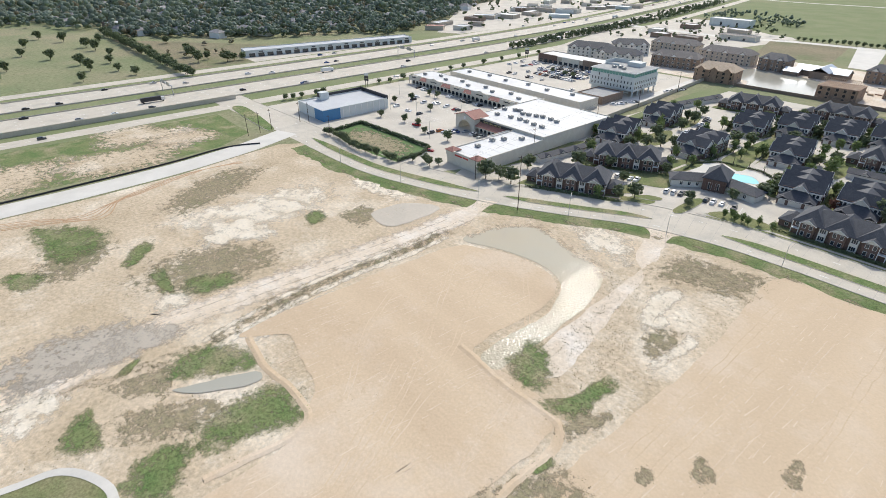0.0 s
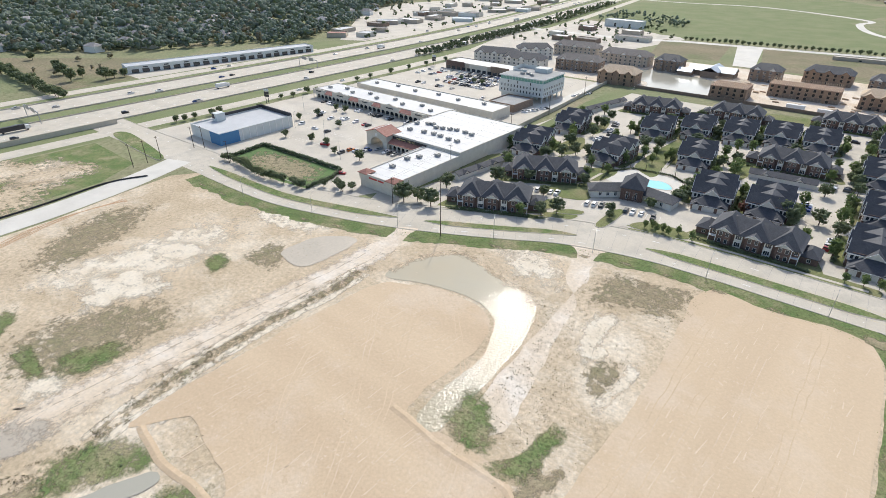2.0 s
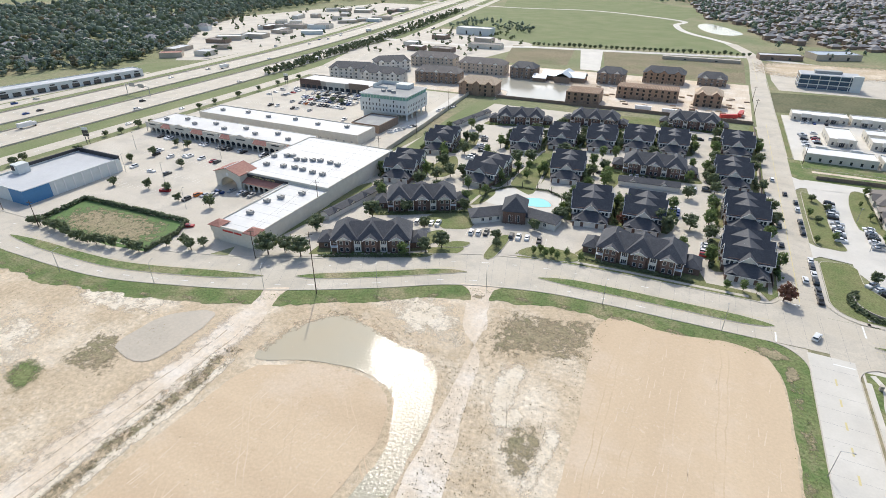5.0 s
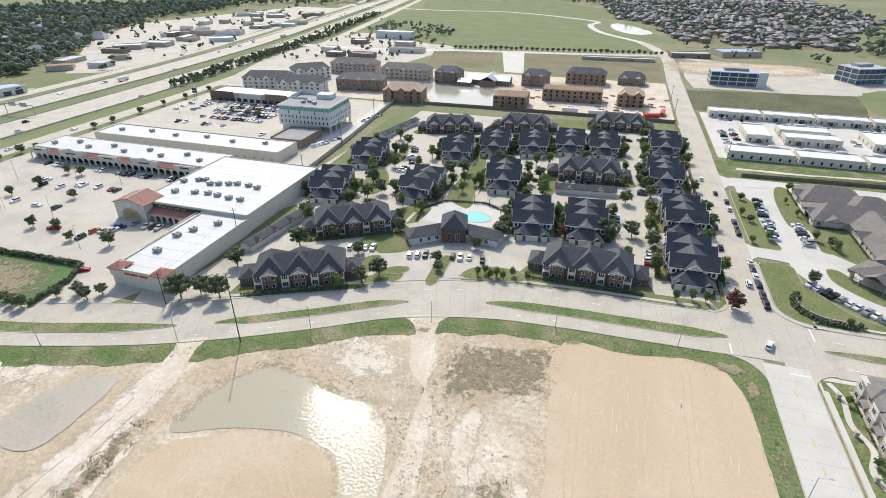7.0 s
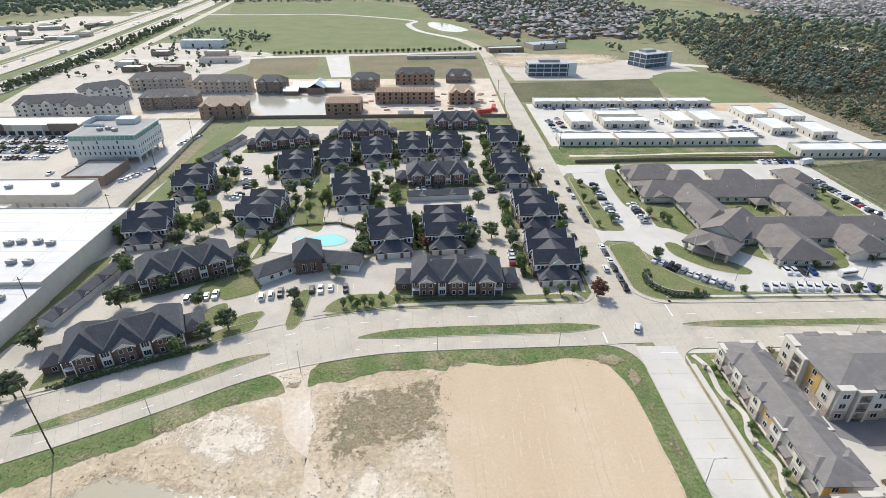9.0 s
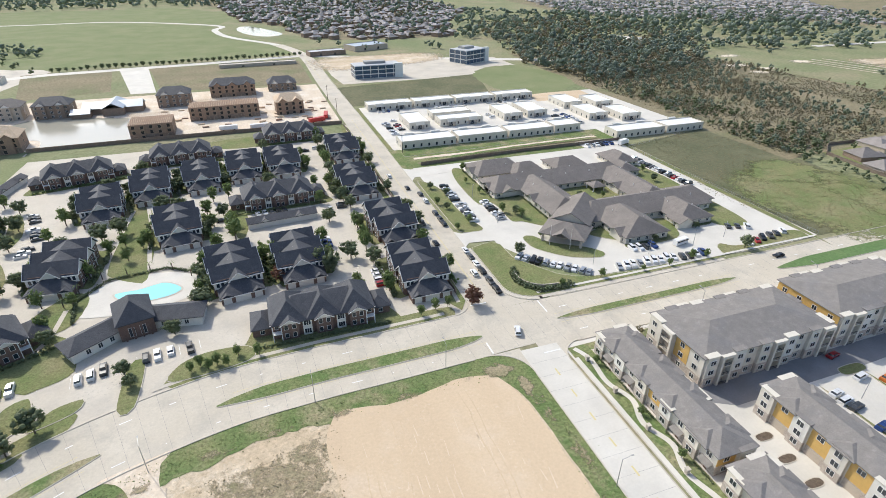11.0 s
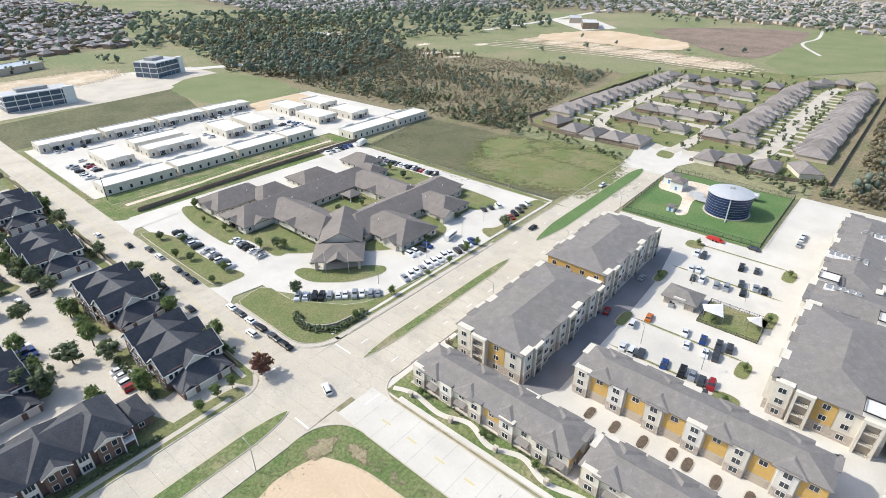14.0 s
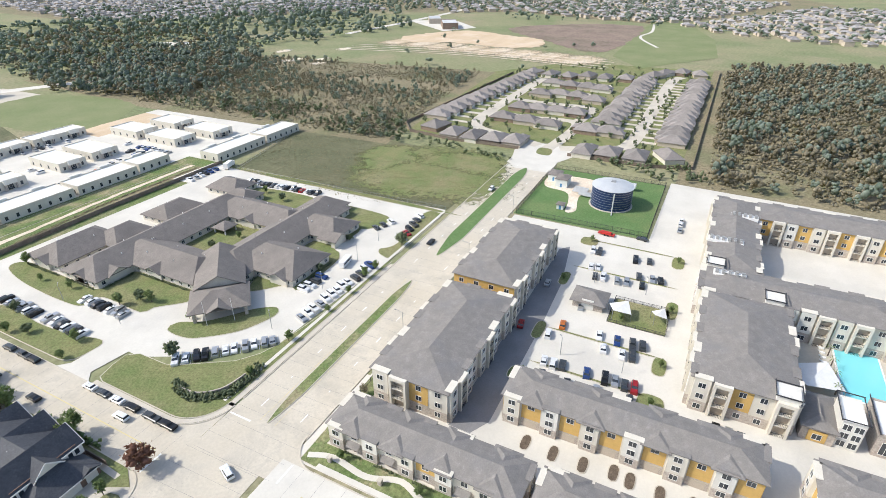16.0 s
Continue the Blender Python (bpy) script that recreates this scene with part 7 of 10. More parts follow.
def flats(name, x0, y0, x1, y1, h, floors, sides, label, over=0.7, pitch=0.17, group="new apartment blocks"):
    """sides: kinds of bay for the walls towards -y, +x, +y and -x."""
    cx, cy = (x0 + x1) / 2, (y0 + y1) / 2
    e = thing(name, cx, cy, 0, label, "apartment block", group)
    w, d = (x1 - x0) / 2, (y1 - y0) / 2
    part("wall", Geo().box(-w, -d, 0, w, d, h), CREAM, e)
    g = Geo()
    g.hip(-w, -d, w, d, h + 0.25, pitch, over)
    part("roof", g, ROOF_GREY, e)
    if group == "townhouse rows":
        n = max(2, int(2 * d / 12))
        for k in range(n):
            yy = -d + 2 * d * (k + 0.5) / n
            g = Geo()
            g.hip(-w - 1.0, yy - 3.0, w + 1.0, yy + 3.0, h + 0.3, pitch * 1.2, 0.4)
            part("cross_roof", g, ROOF_GREY, e)
    runs = (((-w, -d), (w, -d)), ((w, -d), (w, d)), ((w, d), (-w, d)), ((-w, d), (-w, -d)))
    for (p, q), k in zip(runs, sides):
        if k:
            facade(e, p, q, h, floors, k)
    return e


FL = "three-storey cream and mustard apartment block with a grey shingle roof"
flats("apartment_block", 34, -43.5, 81, -21.5, 10.0, 3, ("wbwc", "wm", "wcwb", "wbmcbw"), FL, pitch=0.2)
flats("apartment_block", 85, -42.5, 131, -21, 11.2, 3, ("wbwc", "wbw", "wcwb", "mm"), FL, pitch=0.2)
flats("apartment_block", 68, -121, 112, -97.5, 10.4, 3, ("wbwc", "", "wbwb", "wbmcbw"), FL, pitch=0.2)
flats("apartment_block", 113, -152, 130, -96, 10.4, 3, ("wb", "wbwc", "w", "wbwbcw"), FL, pitch=0.2)
flats("apartment_block", 130.2, -113, 196, -97, 10.4, 3, ("wbwm", "wb", "wbwm", ""), FL, pitch=0.2)
flats("apartment_block", 180, -170, 197, -114, 10.4, 3, ("wb", "wm", "", "mbwmwb"), FL, pitch=0.2)
flats("apartment_block", 118, -185, 178, -168, 10.4, 3, ("wb", "", "wbwm", "wb"), FL, pitch=0.2)
TL = "two-storey townhouse row in white, stone and mustard with grey roof"
flats("townhouse_row", 16, -68.5, 26.5, -20.5, 6.4, 2, ("mw", "gwcw", "wm", "wcwcwm"), TL, pitch=0.34, group="townhouse rows")
flats("townhouse_row", 16, -122, 26.5, -71.5, 6.4, 2, ("mw", "gwcw", "wm", "wcwcwm"), TL, pitch=0.34, group="townhouse rows")
flats("townhouse_row", 42, -114, 53, -55.5, 8.4, 3, ("mw", "wmwm", "wm", "wgwg"), "three-storey mustard and white townhouse row with garages and grey roof", pitch=0.3, group="townhouse rows")
flats("townhouse_row", 42, -176, 53, -124, 8.4, 3, ("mw", "wmwm", "wm", "wgwg"), "three-storey mustard and white townhouse row with garages and grey roof", pitch=0.3, group="townhouse rows")
for k, (x, y) in enumerate(((37.0, -63.5), (36.7, -70.5), (36.7, -77.7), (37.7, -84.6), (37.1, -88.4), (36.4, -95), (36.8, -102), (37, -109))):
    island("island_drive_bed", [(x - 2.2, y - 1.0), (x + 1.6, y - 1.2), (x + 2.6, y), (x + 1.6, y + 1.2), (x - 2.2, y + 1.0)], MULCH, label="kerbed mulch bed between the garage drives", step=0.8)
# white rooftop terraces
for x, y in ((70, -118.5), (115, -117), (131, -99.5)):
    t = thing("roof_terrace", x, y, 0, "white flat terrace roof with a dark pergola frame", "roof terrace", z=0)
    part("deck", Geo().box(-2.6, -2.6, 10.4, 2.6, 2.6, 12.2), WHITE, t)
    for q in (-2.9, 2.9):
        part("rail", Geo().box(q - 0.08, -3, 12.2, q + 0.08, 3, 12.5), DARKMETAL, t)
        part("rail", Geo().box(-3, q - 0.08, 12.52, 3, q + 0.08, 12.8), DARKMETAL, t)
for x, y, n in ((124, -104, 5), (150, -102, 6), (176, -108, 5)):
    r = thing("roof_unit_row", x, y, 0, "row of small white condenser units on the roof", "air conditioner")
    part("tray", Geo().box(-1.8, -n, 10.6, 1.8, n, 12.0), TRIM, r)
    for k in range(n):
        for s in (-0.8, 0.8):
            part("unit", Geo().box(s - 0.45, -n + 2 * k + 0.5, 12.0, s + 0.45, -n + 2 * k + 1.5, 12.8), HVAC, r)
# planting and parking islands
FLAT_L = "kerbed planting strip in the apartment car park"
for k, pts in enumerate((rect(57, -56, 62, -51), rect(78, -54, 86, -51), rect(112, -53, 120, -50), rect(146, -56, 152, -50), rect(60, -92, 67, -86), rect(77, -91, 84, -87.5), rect(107, -91, 116, -87.5), rect(142, -90, 150, -86), rect(66, -85, 67, -58), rect(84, -86, 85, -58), rect(126, -86, 127, -56), rect(150, -84, 151, -56))):
    island("island_lot", pts, label=FLAT_L, round_=True, step=1.0)
island("island_dog_park", [(96, -89), (111, -89), (111, -71), (96, -71)], label="fenced lawn in the apartment car park", round_=False)
island("island_flats_front", [(8, -17), (34, -16.5), (82, -16.5), (132, -16.5), (140, -20), (132, -21), (33, -21.5), (15, -20), (15.5, -70), (15.5, -330), (8, -330), (7.5, -40)], VERGE, label="lawn between apartments and street", round_=False)
ribbon("path_townhouse", smooth_loop([(10, -18), (12, -24), (11, -34), (13.5, -42), (11, -50), (13.5, -58), (11, -66), (13, -76), (11, -90), (13, -120)], 1.5, closed=False), -0.8, 0.8, 0.27, BRIGHT, "winding pale footpath before the townhouses", "path")
ribbon("path_south_road", [(8.4, -22), (8.5, -330)], -0.7, 0.7, 0.27, BRIGHT, "straight footpath beside the new street", "path")
ribbon("path_boulevard", [(14, 13.6), (60, 13.8), (148, 14.2)], -0.6, 0.6, 0.28, BRIGHT, "footpath along the boulevard", "path")
g = thing("pavilion", 104, -63.5, 0, "small stone mail pavilion with a grey roof", "pavilion")
part("wall", Geo().box(-4, -5, 0, 4, 5, 3.0), STONE, g)
q = Geo(); q.hip(-4.5, -5.5, 4.5, 5.5, 3.0, 0.4, 0.5); part("roof", q, ROOF_GREY, g)
part("white_bay", Geo().box(-4.3, -2, 0, -3.9, 2, 3.8), WHITE, g)
for x, y, s in ((101, -74, 3.0), (92, -128.5, 5.2), (103, -86, 2.0)):
    sail = thing("shade_sail", x, y, 20, "white canvas shade sail on posts", "shade sail")
    part("canvas", Geo().face((-s, -s, 2.9), (s, -s, 4.2), (0, 0, 4.4)).face((s, -s, 4.2), (s, s, 2.9), (0, 0, 4.4)).face((s, s, 2.9), (-s, s, 4.2), (0, 0, 4.4)).face((-s, s, 4.2), (-s, -s, 2.9), (0, 0, 4.4)), CANVAS, sail)
    for u, v, z in ((-s, -s, 2.9), (s, -s, 4.2), (s, s, 2.9), (-s, s, 4.2)):
        part("post", Geo().cyl(u, v, 0, z, 0.1), GALV, sail)
sheet("pool_deck_flats", rect(82, -158, 118, -123), 0.2, LOT, "pale pool terrace of the new apartments", "pavement")
pool = thing("swimming_pool", 104, -141, 0, "rectangular turquoise apartment pool with pale coping", "swimming pool")
part("coping", Geo().box(-14.5, -6, 0.1, 12, 6, 0.34), TRIM, pool)
part("water", Geo().box(-14, -5.5, 0.2, 11.5, 5.5, 0.38), POOL, pool)
for k in range(10):
    for v in (-9.5, 9.0):
        lg = thing("sun_lounger", 92 + 2.4 * k, -141 + v, 0, "white poolside sun lounger", "sun lounger", "sun loungers by the pool", 0.2)
        part("bed", Geo().box(-0.35, -0.9, 0.02, 0.35, 0.5, 0.4), CANVAS, lg)
        part("backrest", Geo().beam((0, 0.5, 0.35), (0, 1.1, 0.8), 0.7, 0.08), CANVAS, lg)
ch = thing("pool_clubhouse", 75.5, -127, 0, "stone and mustard clubhouse with a grey shingle roof", "clubhouse")
part("wall", Geo().box(-6.5, -3.6, 0, 6.5, 3.6, 4.6), STONE, ch)
part("mustard_front", Geo().box(-6.62, -2.0, 0.3, -6.5, 2.0, 3.6), MUSTARD, ch)
q = Geo(); q.hip(-6.5, -3.6, 6.5, 3.6, 4.6, 0.42, 0.6); part("roof", q, ROOF_GREY, ch)
window(ch, -6.62, 0, 1.0, 270, 1.9, 1.6, 1)
for y in (-2.2, 2.2):
    window(ch, 6.5, y, 1.0, 90, 1.6, 1.8, 1)
tw = flat_block("clubhouse_tower", 69.5, -135.6, 79.2, -130.7, 8.2, WHITE, ROOF_WHITE, "white clubhouse tower with a flat roof and dark roof frame", "clubhouse", 0.4)
for q in (-2.9, 2.9):
    part("roof_frame", Geo().box(-5.4, q - 0.08, 9.0, 5.4, q + 0.08, 9.25), DARKMETAL, tw)
for q in (-5.3, 5.3):
    part("roof_frame", Geo().box(q - 0.08, -3.0, 9.25, q + 0.08, 3.0, 9.5), DARKMETAL, tw)
for z in (0.8, 3.4, 6.0):
    for y in (-1.2, 1.2):
        window(tw, -4.85, y, z, 270, 1.7, 1.7, 1)
hl = flat_block("clubhouse_hall", 70.5, -152, 84, -138.6, 6.4, STONE, ROOF_WHITE, "stone clubhouse hall with a white flat roof", "clubhouse", 0.5)
for q in (-6.9, 6.9):
    part("roof_frame", Geo().box(-7.4, q - 0.08, 7.2, 7.4, q + 0.08, 7.45), DARKMETAL, hl)
for y in (-4.5, -1.5, 1.5, 4.5):
    window(hl, -6.75, y, 1.0, 270, 2.0, 3.6, 1)

# ---- water tank compound ----
sheet("ground_tank_lawn", rect(161, -74, 227, -15), 0.10, GREENLAWN, "bright green lawn of the water works", "ground")
sheet("pavement_tank", smooth_loop([(200, -18), (216, -18), (218, -40), (205, -44), (196, -38), (188, -38), (176, -40), (173, -36), (186, -34), (196, -30)], 1.5), 0.16, TRACK, "sandy service yard of the water works", "pavement")
tank = thing("water_tank", 191, -53, 0, "large navy blue steel water tank with a pale domed roof", "water tank")
R, Ht = 9.3, 9.6
part("foundation", Geo().cyl(0, 0, 0, 0.35, R + 0.8, n=48), LOT, tank)
for k in range(8):
    z0, z1 = 0.35 + Ht * k / 8, 0.35 + Ht * (k + 1) / 8
    g = Geo()
    for i in range(20):
        a0, a1 = 2 * math.pi * (i + 0.5 * (k % 2)) / 20, 2 * math.pi * (i + 1 + 0.5 * (k % 2)) / 20
        rr = R + 0.02 * (k % 2)
        for j in range(3):
            b0, b1 = a0 + (a1 - a0) * j / 3, a0 + (a1 - a0) * (j + 1) / 3
            g.face((rr * math.cos(b0), rr * math.sin(b0), z0), (rr * math.cos(b1), rr * math.sin(b1), z0), (rr * math.cos(b1), rr * math.sin(b1), z1), (rr * math.cos(b0), rr * math.sin(b0), z1))
    part("steel_course", g, TANKBLUE, tank)
    part("hoop", Geo().cyl(0, 0, z1 - 0.07, z1 + 0.03, R + 0.10, n=60), GALV, tank)
g = Geo()
for k in range(6):
    r0, r1 = (R + 0.3) * (1 - k / 6), (R + 0.3) * (1 - (k + 1) / 6)
    za, zb = Ht + 0.4 + 1.7 * (1 - (1 - k / 6) ** 2), Ht + 0.4 + 1.7 * (1 - (1 - (k + 1) / 6) ** 2)
    for i in range(40):
        a0, a1 = 2 * math.pi * i / 40, 2 * math.pi * (i + 1) / 40
        pts = [(r0 * math.cos(a0), r0 * math.sin(a0), za), (r0 * math.cos(a1), r0 * math.sin(a1), za), (r1 * math.cos(a1), r1 * math.sin(a1), zb)]
        if r1 > 0.01:
            pts.append((r1 * math.cos(a0), r1 * math.sin(a0), zb))
        g.face(*pts)
part("dome", g, ALU, tank, "pale aluminium dome")
part("rim", Geo().cyl(0, 0, Ht + 0.2, Ht + 0.45, R + 0.35, n=60), ALU, tank)
part("roof_hatch", Geo().box(-1, -1, Ht + 1.9, 1, 1, Ht + 2.5), HVAC, tank)
part("overflow_pipe", Geo().beam((-R - 0.5, -2.5, 0.3), (-R - 0.5, -2.5, Ht), 0.5), ALU, tank)
part("overflow_foot", Geo().beam((-R - 0.5, -2.5, 0.5), (-R - 4, -3, 0.5), 0.5), ALU, tank)
for k in range(4):
    part("inlet_pipe", Geo().beam((R * 0.2 + k * 1.1, R - 0.3, 1.4), (R * 0.2 + k * 1.1 + 1, R + 7, 1.4), 0.6), ALU, tank)
pt = thing("pressure_tank", 213, -56, 90, "white horizontal pressure tank on saddles", "pressure tank")
part("vessel", Geo().cyl(0, 0, -5, 5, 1.5, n=16), ALU, pt, at=pose(0, 0, 2.6, 0, 90, 0))
for x in (-3, 3):
    part("saddle", Geo().box(x - 0.4, -1.3, 0, x + 0.4, 1.3, 1.6), LOT, pt)
for x, y, w, d, h, lab in ((205, -26, 4, 3, 4.5, "blue-white pump house with brown roof"), (212, -20, 4, 3, 3.5, "low white chemical building"), (176, -33, 1.6, 1.6, 2.6, "small blue control hut")):
    b = thing("pump_house", x, y, 0, lab, "pump house")
    part("wall", Geo().box(-w, -d, 0, w, d, h), PANEL, b)
    q = Geo(); q.hip(-w, -d, w, d, h, 0.25, 0.4); part("roof", q, ROOF_TAUPE, b)
    door(b, -w, 0, 270, m=BLUE)
for k in range(6):
    part("pipe", Geo().beam((196 + 1.3 * k, -40, 1.2), (197 + 1.3 * k, -33, 1.2), 0.5), ALU, tagged(thing("header_pipe", 0, 0), "pale steel header pipe in the yard", "pipe", "header pipes"))


def rail_fence(name, line, h, label, every=2.5, m=None, solid=0.0):
    """Posts, rails and thin pickets."""
    e = thing(name, 0, 0, 0, label, "fence")
    e["kind"] = "structure"
    for a, b in zip(line, line[1:]):
        a, b = Vector(a), Vector(b)
        for z in (0.25, h - 0.15):
            part("rail", Geo().beam((*a, z), (*b, z), 0.06, 0.08), m or DARKMETAL, e)
        n = max(1, int((b - a).length / every))
        for k in range(n + 1):
            p = a.lerp(b, k / n)
            part("post", Geo().box(p.x - 0.06, p.y - 0.06, 0, p.x + 0.06, p.y + 0.06, h), m or DARKMETAL, e)
        g = Geo()
        n2 = int((b - a).length / 0.3)
        for k in range(n2):
            p = a.lerp(b, (k + 0.5) / n2)
            g.face((p.x - 0.03, p.y - 0.03, 0.2), (p.x + 0.03, p.y + 0.03, 0.2), (p.x + 0.03, p.y + 0.03, h - 0.1), (p.x - 0.03, p.y - 0.03, h - 0.1))
        tagged(part("pickets", g, m or DARKMETAL, e), kind="stuff")
    return e


rail_fence("fence_tank", [(162, -16), (163, -74), (227, -74), (227, -16), (205, -15), (162, -16)], 2.4, "dark steel picket fence round the water works", 3.5)
rail_fence("fence_dog_park", [(96, -89), (111, -89), (111, -71), (96, -71), (96, -89)], 1.4, "dark steel fence round the dog lawn", 3)
rail_fence("fence_flats", [(33, -17.5), (134, -17.5)], 1.5, "dark steel fence before the apartments", 5)
rail_fence("fence_field", [(151, 15), (146, 142), (222, 162)], 1.6, "thin wire fence round the vacant field", 5, GALV)
for y in range(-24, -110, -14):
    gp = thing("gate_pier", 14.2 - 3.4, y, 0, "small stone lawn pier with a cap", "pier", "stone piers")
    part("shaft", Geo().box(-0.45, -0.45, 0.2, 0.45, 0.45, 1.7), STONE, gp)
    part("cap", Geo().box(-0.55, -0.55, 1.7, 0.55, 0.55, 1.9), LOT, gp)

# ---- single-storey housing estate ----
def estate_house(x, y, rot, k):
    e = thing("house", x, y, rot, "single-storey brick house with a brown-grey hip roof", "house", "estate houses")
    key = ("estate", k)
    if key not in WINDOWS:
        w, d = ((6.2, 8.0), (5.6, 8.6), (6.6, 7.4))[k]
        wall = Geo().box(-w, -d, 0, w, d, 2.9)
        wall.box(-w, -d - 2.5, 0, 0.5, -d, 2.9)
        g = Geo()
        g.hip(-w, -d, w, d, 2.9, 0.55, 0.5)
        g.hip(-w, -d - 2.5, 0.5, -d + 4, 2.92, 0.55, 0.5)
        ms = []
        for n, q, m in (("wall", wall, (TAN, CREAM, BRICKWALL)[k]), ("roof", g, ROOF_HOUSE)):
            me = q.mesh(n)
            me.materials.append(m)
            ms.append((n, me))
        WINDOWS[key] = (ms, w, d)
    ms, w, d = WINDOWS[key]
    for n, me in ms:
        part(n, me, None, e)
    garage_door(e, -w / 2 + 0.2, -d - 2.5, 4.6)
    return e


sheet("ground_estate", [(255, 110), (470, 118), (560, 60), (566, -84), (262, -90), (250, -30), (246, 30)], 0.06, GRASS, "small lawns of the housing estate", "ground")
EST = [(293 + 12.6 * k, 92 - 0.9 * k, 0) for k in range(14)]
EST += [(266, 80, 80), (257, 62, 90), (256, 47.5, 90), (257, 33.5, 90), (259, 20, 90)]
EST += [(258, -24, 90), (260, -37.5, 90), (261, -53, 90), (270, -70, 120)]
EST += [(308, 47, 0), (306, 28, 180), (303, 12, 180), (340, 45, 0), (341, 31, 180), (341, 16, 0), (341, 2, 180), (390, 45, 0), (395, 30, 180), (394, 15, 0), (386, -1, 180), (435, 47, 0), (432, 31, 180), (431, 15, 0), (428, 2, 180), (303, -15, 180), (304, -29, 0)]
EST += [(326 + 12.2 * k, -22 - 0.3 * k, 0) for k in range(14)] + [(300 + 11.3 * k, -69 - 0.2 * k, 180) for k in range(18)]
EST += [(474, 79, 70), (472, 61, 80), (470, 43, 80), (480, 27, 80), (478, 10, 90), (482, -8, 90), (508, -30, 60), (524, -38, 60), (535, -52, 80), (533, -69, 100)]
for k, (x, y, r) in enumerate(EST):
    estate_house(x, y, r, k % 3)
for nm, line, w in (("road_estate_1", [(262, 5), (272, 30), (281, 54), (300, 62), (353, 64), (462, 64)], 4.6), ("road_estate_2", [(262, -8), (276, -38), (298, -46), (390, -46.5), (494, -47.5), (522, -54)], 4.6), ("road_estate_3", [(250, -1), (264, -2), (276, -4), (322, -3), (322, 30), (324, 62)], 4.0), ("road_estate_4", [(370, 62), (368, 40), (368, 20), (366, -4), (322, -3)], 4.0), ("road_estate_5", [(412, 62), (412, 40), (412, 8)], 3.6), ("road_estate_6", [(454, 64), (454, 30), (454, -2)], 3.6)):
    ribbon(nm, smooth_loop(line, 6, closed=False), -w, w, 0.14 + 0.004 * int(nm[-1]), LOT, "pale concrete estate street", "road")
g = Geo()
for n, x0, dx, y0, y1 in ((14, 290, 12.6, 66, 82), (14, 323, 12.2, -42, -33), (18, 297, 11.3, -60, -51)):
    for k in range(n):
        x = x0 + dx * k
        g.face((x - 2.2, y0, 0.155), (x + 2.2, y0, 0.155), (x + 2.2, y1, 0.155), (x - 2.2, y1, 0.155))
tagged(part("driveways", g, LOT), "pale concrete driveways of the estate", "driveway", "", "stuff")
sheet("road_estate_gate", [(218, -15), (236, -14), (250, -20), (268, -16), (266, 16), (248, 16), (236, 13), (218, 12)], 0.125, BRIGHT, "wide concrete entrance of the estate", "road")
island("island_estate", [(246, -6), (257, -5), (258, 3), (247, 2)], label="grass island at the estate entrance")
long_wall("fence_estate", [(268, 104), (252, 92), (247, 60), (249, 14)], 1.9, 0.1, FENCE, "brown board fence round the estate", category="fence")
long_wall("fence_estate_south", [(250, -16), (251, -62), (258, -84), (560, -86)], 1.9, 0.1, FENCE, "brown board fence round the estate", category="fence")
long_wall("fence_estate_north", [(268, 104), (470, 98)], 1.9, 0.1, FENCE, "brown board fence round the estate", category="fence")

# ---- apartments under construction and white blocks ----
# Solid panes for unglazed openings; the shade indoors is put into their colour.
OPENING_SHADE = plain("painted_opening_shade", (0.05, 0.042, 0.036), 0.9)


def midrise(x, y, rot, w, d, floors, wall, roof, label, roofed=True, trussed=False, group="construction blocks", raw=False):
    e = thing("apartment_block", x, y, rot, label, "apartment block", group)
    h = 3.2 * floors
    part("wall", Geo().box(-w, -d, 0, w, d, h), wall, e)
    if raw:
        part("lower_wall", Geo().box(-w - 0.05, -d - 0.05, 0, w + 0.05, d + 0.05, 3.2), BRICKWALL, e)
    cs = [-w * 0.66, 0, w * 0.66] if w > 14 else [-w * 0.5, w * 0.5]
    for c in cs:
        part("bay", Geo().box(c - 2.6, -d - 1.0, 0, c + 2.6, -d, h + 0.3), wall, e)
        if roofed:
            g = Geo()
            g.gable(c - 3, -d - 1.3, c + 3, 0, h + 0.2, 0.75, 0.3, axis="y")
            part("gable", g, roof, e)
            part("gable_front", Geo().gable_wall(c - 2.9, -d - 1.1, c + 2.9, -d + 2, h + 0.15, 0.75, "y"), wall if raw else TRIM, e)
    if roofed:
        g = Geo()
        g.hip(-w, -d, w, d, h, 0.5, 0.6, cut=0.6)
        part("roof", g, roof, e)
    if trussed:
        g = Geo()
        for k in range(int(w * 2 / 1.2)):
            u = -w + 1.2 * k
            g.beam((u, -d, h), (u, 0, h + d * 0.45), 0.12, 0.2).beam((u, d, h), (u, 0, h + d * 0.45), 0.12, 0.2).beam((u, -d, h + 0.05), (u, d, h + 0.05), 0.12, 0.2)
        tagged(part("truss_frame", g, RAWWOOD, e), kind="stuff")
    n = int(w * 2 / 4.6)
    for f in range(floors):
        for k in range(n):
            u = -w + 2 * w * (k + 0.5) / n
            dd = d + (1.0 if min(abs(u - c) for c in cs) < 2.6 else 0)
            if raw:
                window(e, u, -dd, 3.2 * f + 0.5, 0, 1.9, 2.1, 0, frame_mat=RAWWOOD, pane_mat=OPENING_SHADE, name="opening")
            else:
                window(e, u, -dd, 3.2 * f + 0.8, 0, 1.6, 1.7, 1)
        for s_, face in ((-1, 270), (1, 90)):
            window(e, s_ * w, 0, 3.2 * f + 0.7, face, 1.9, 1.9, 0, frame_mat=RAWWOOD if raw else TRIM, pane_mat=OPENING_SHADE if raw else GLASS, name="opening" if raw else "window")
    return e


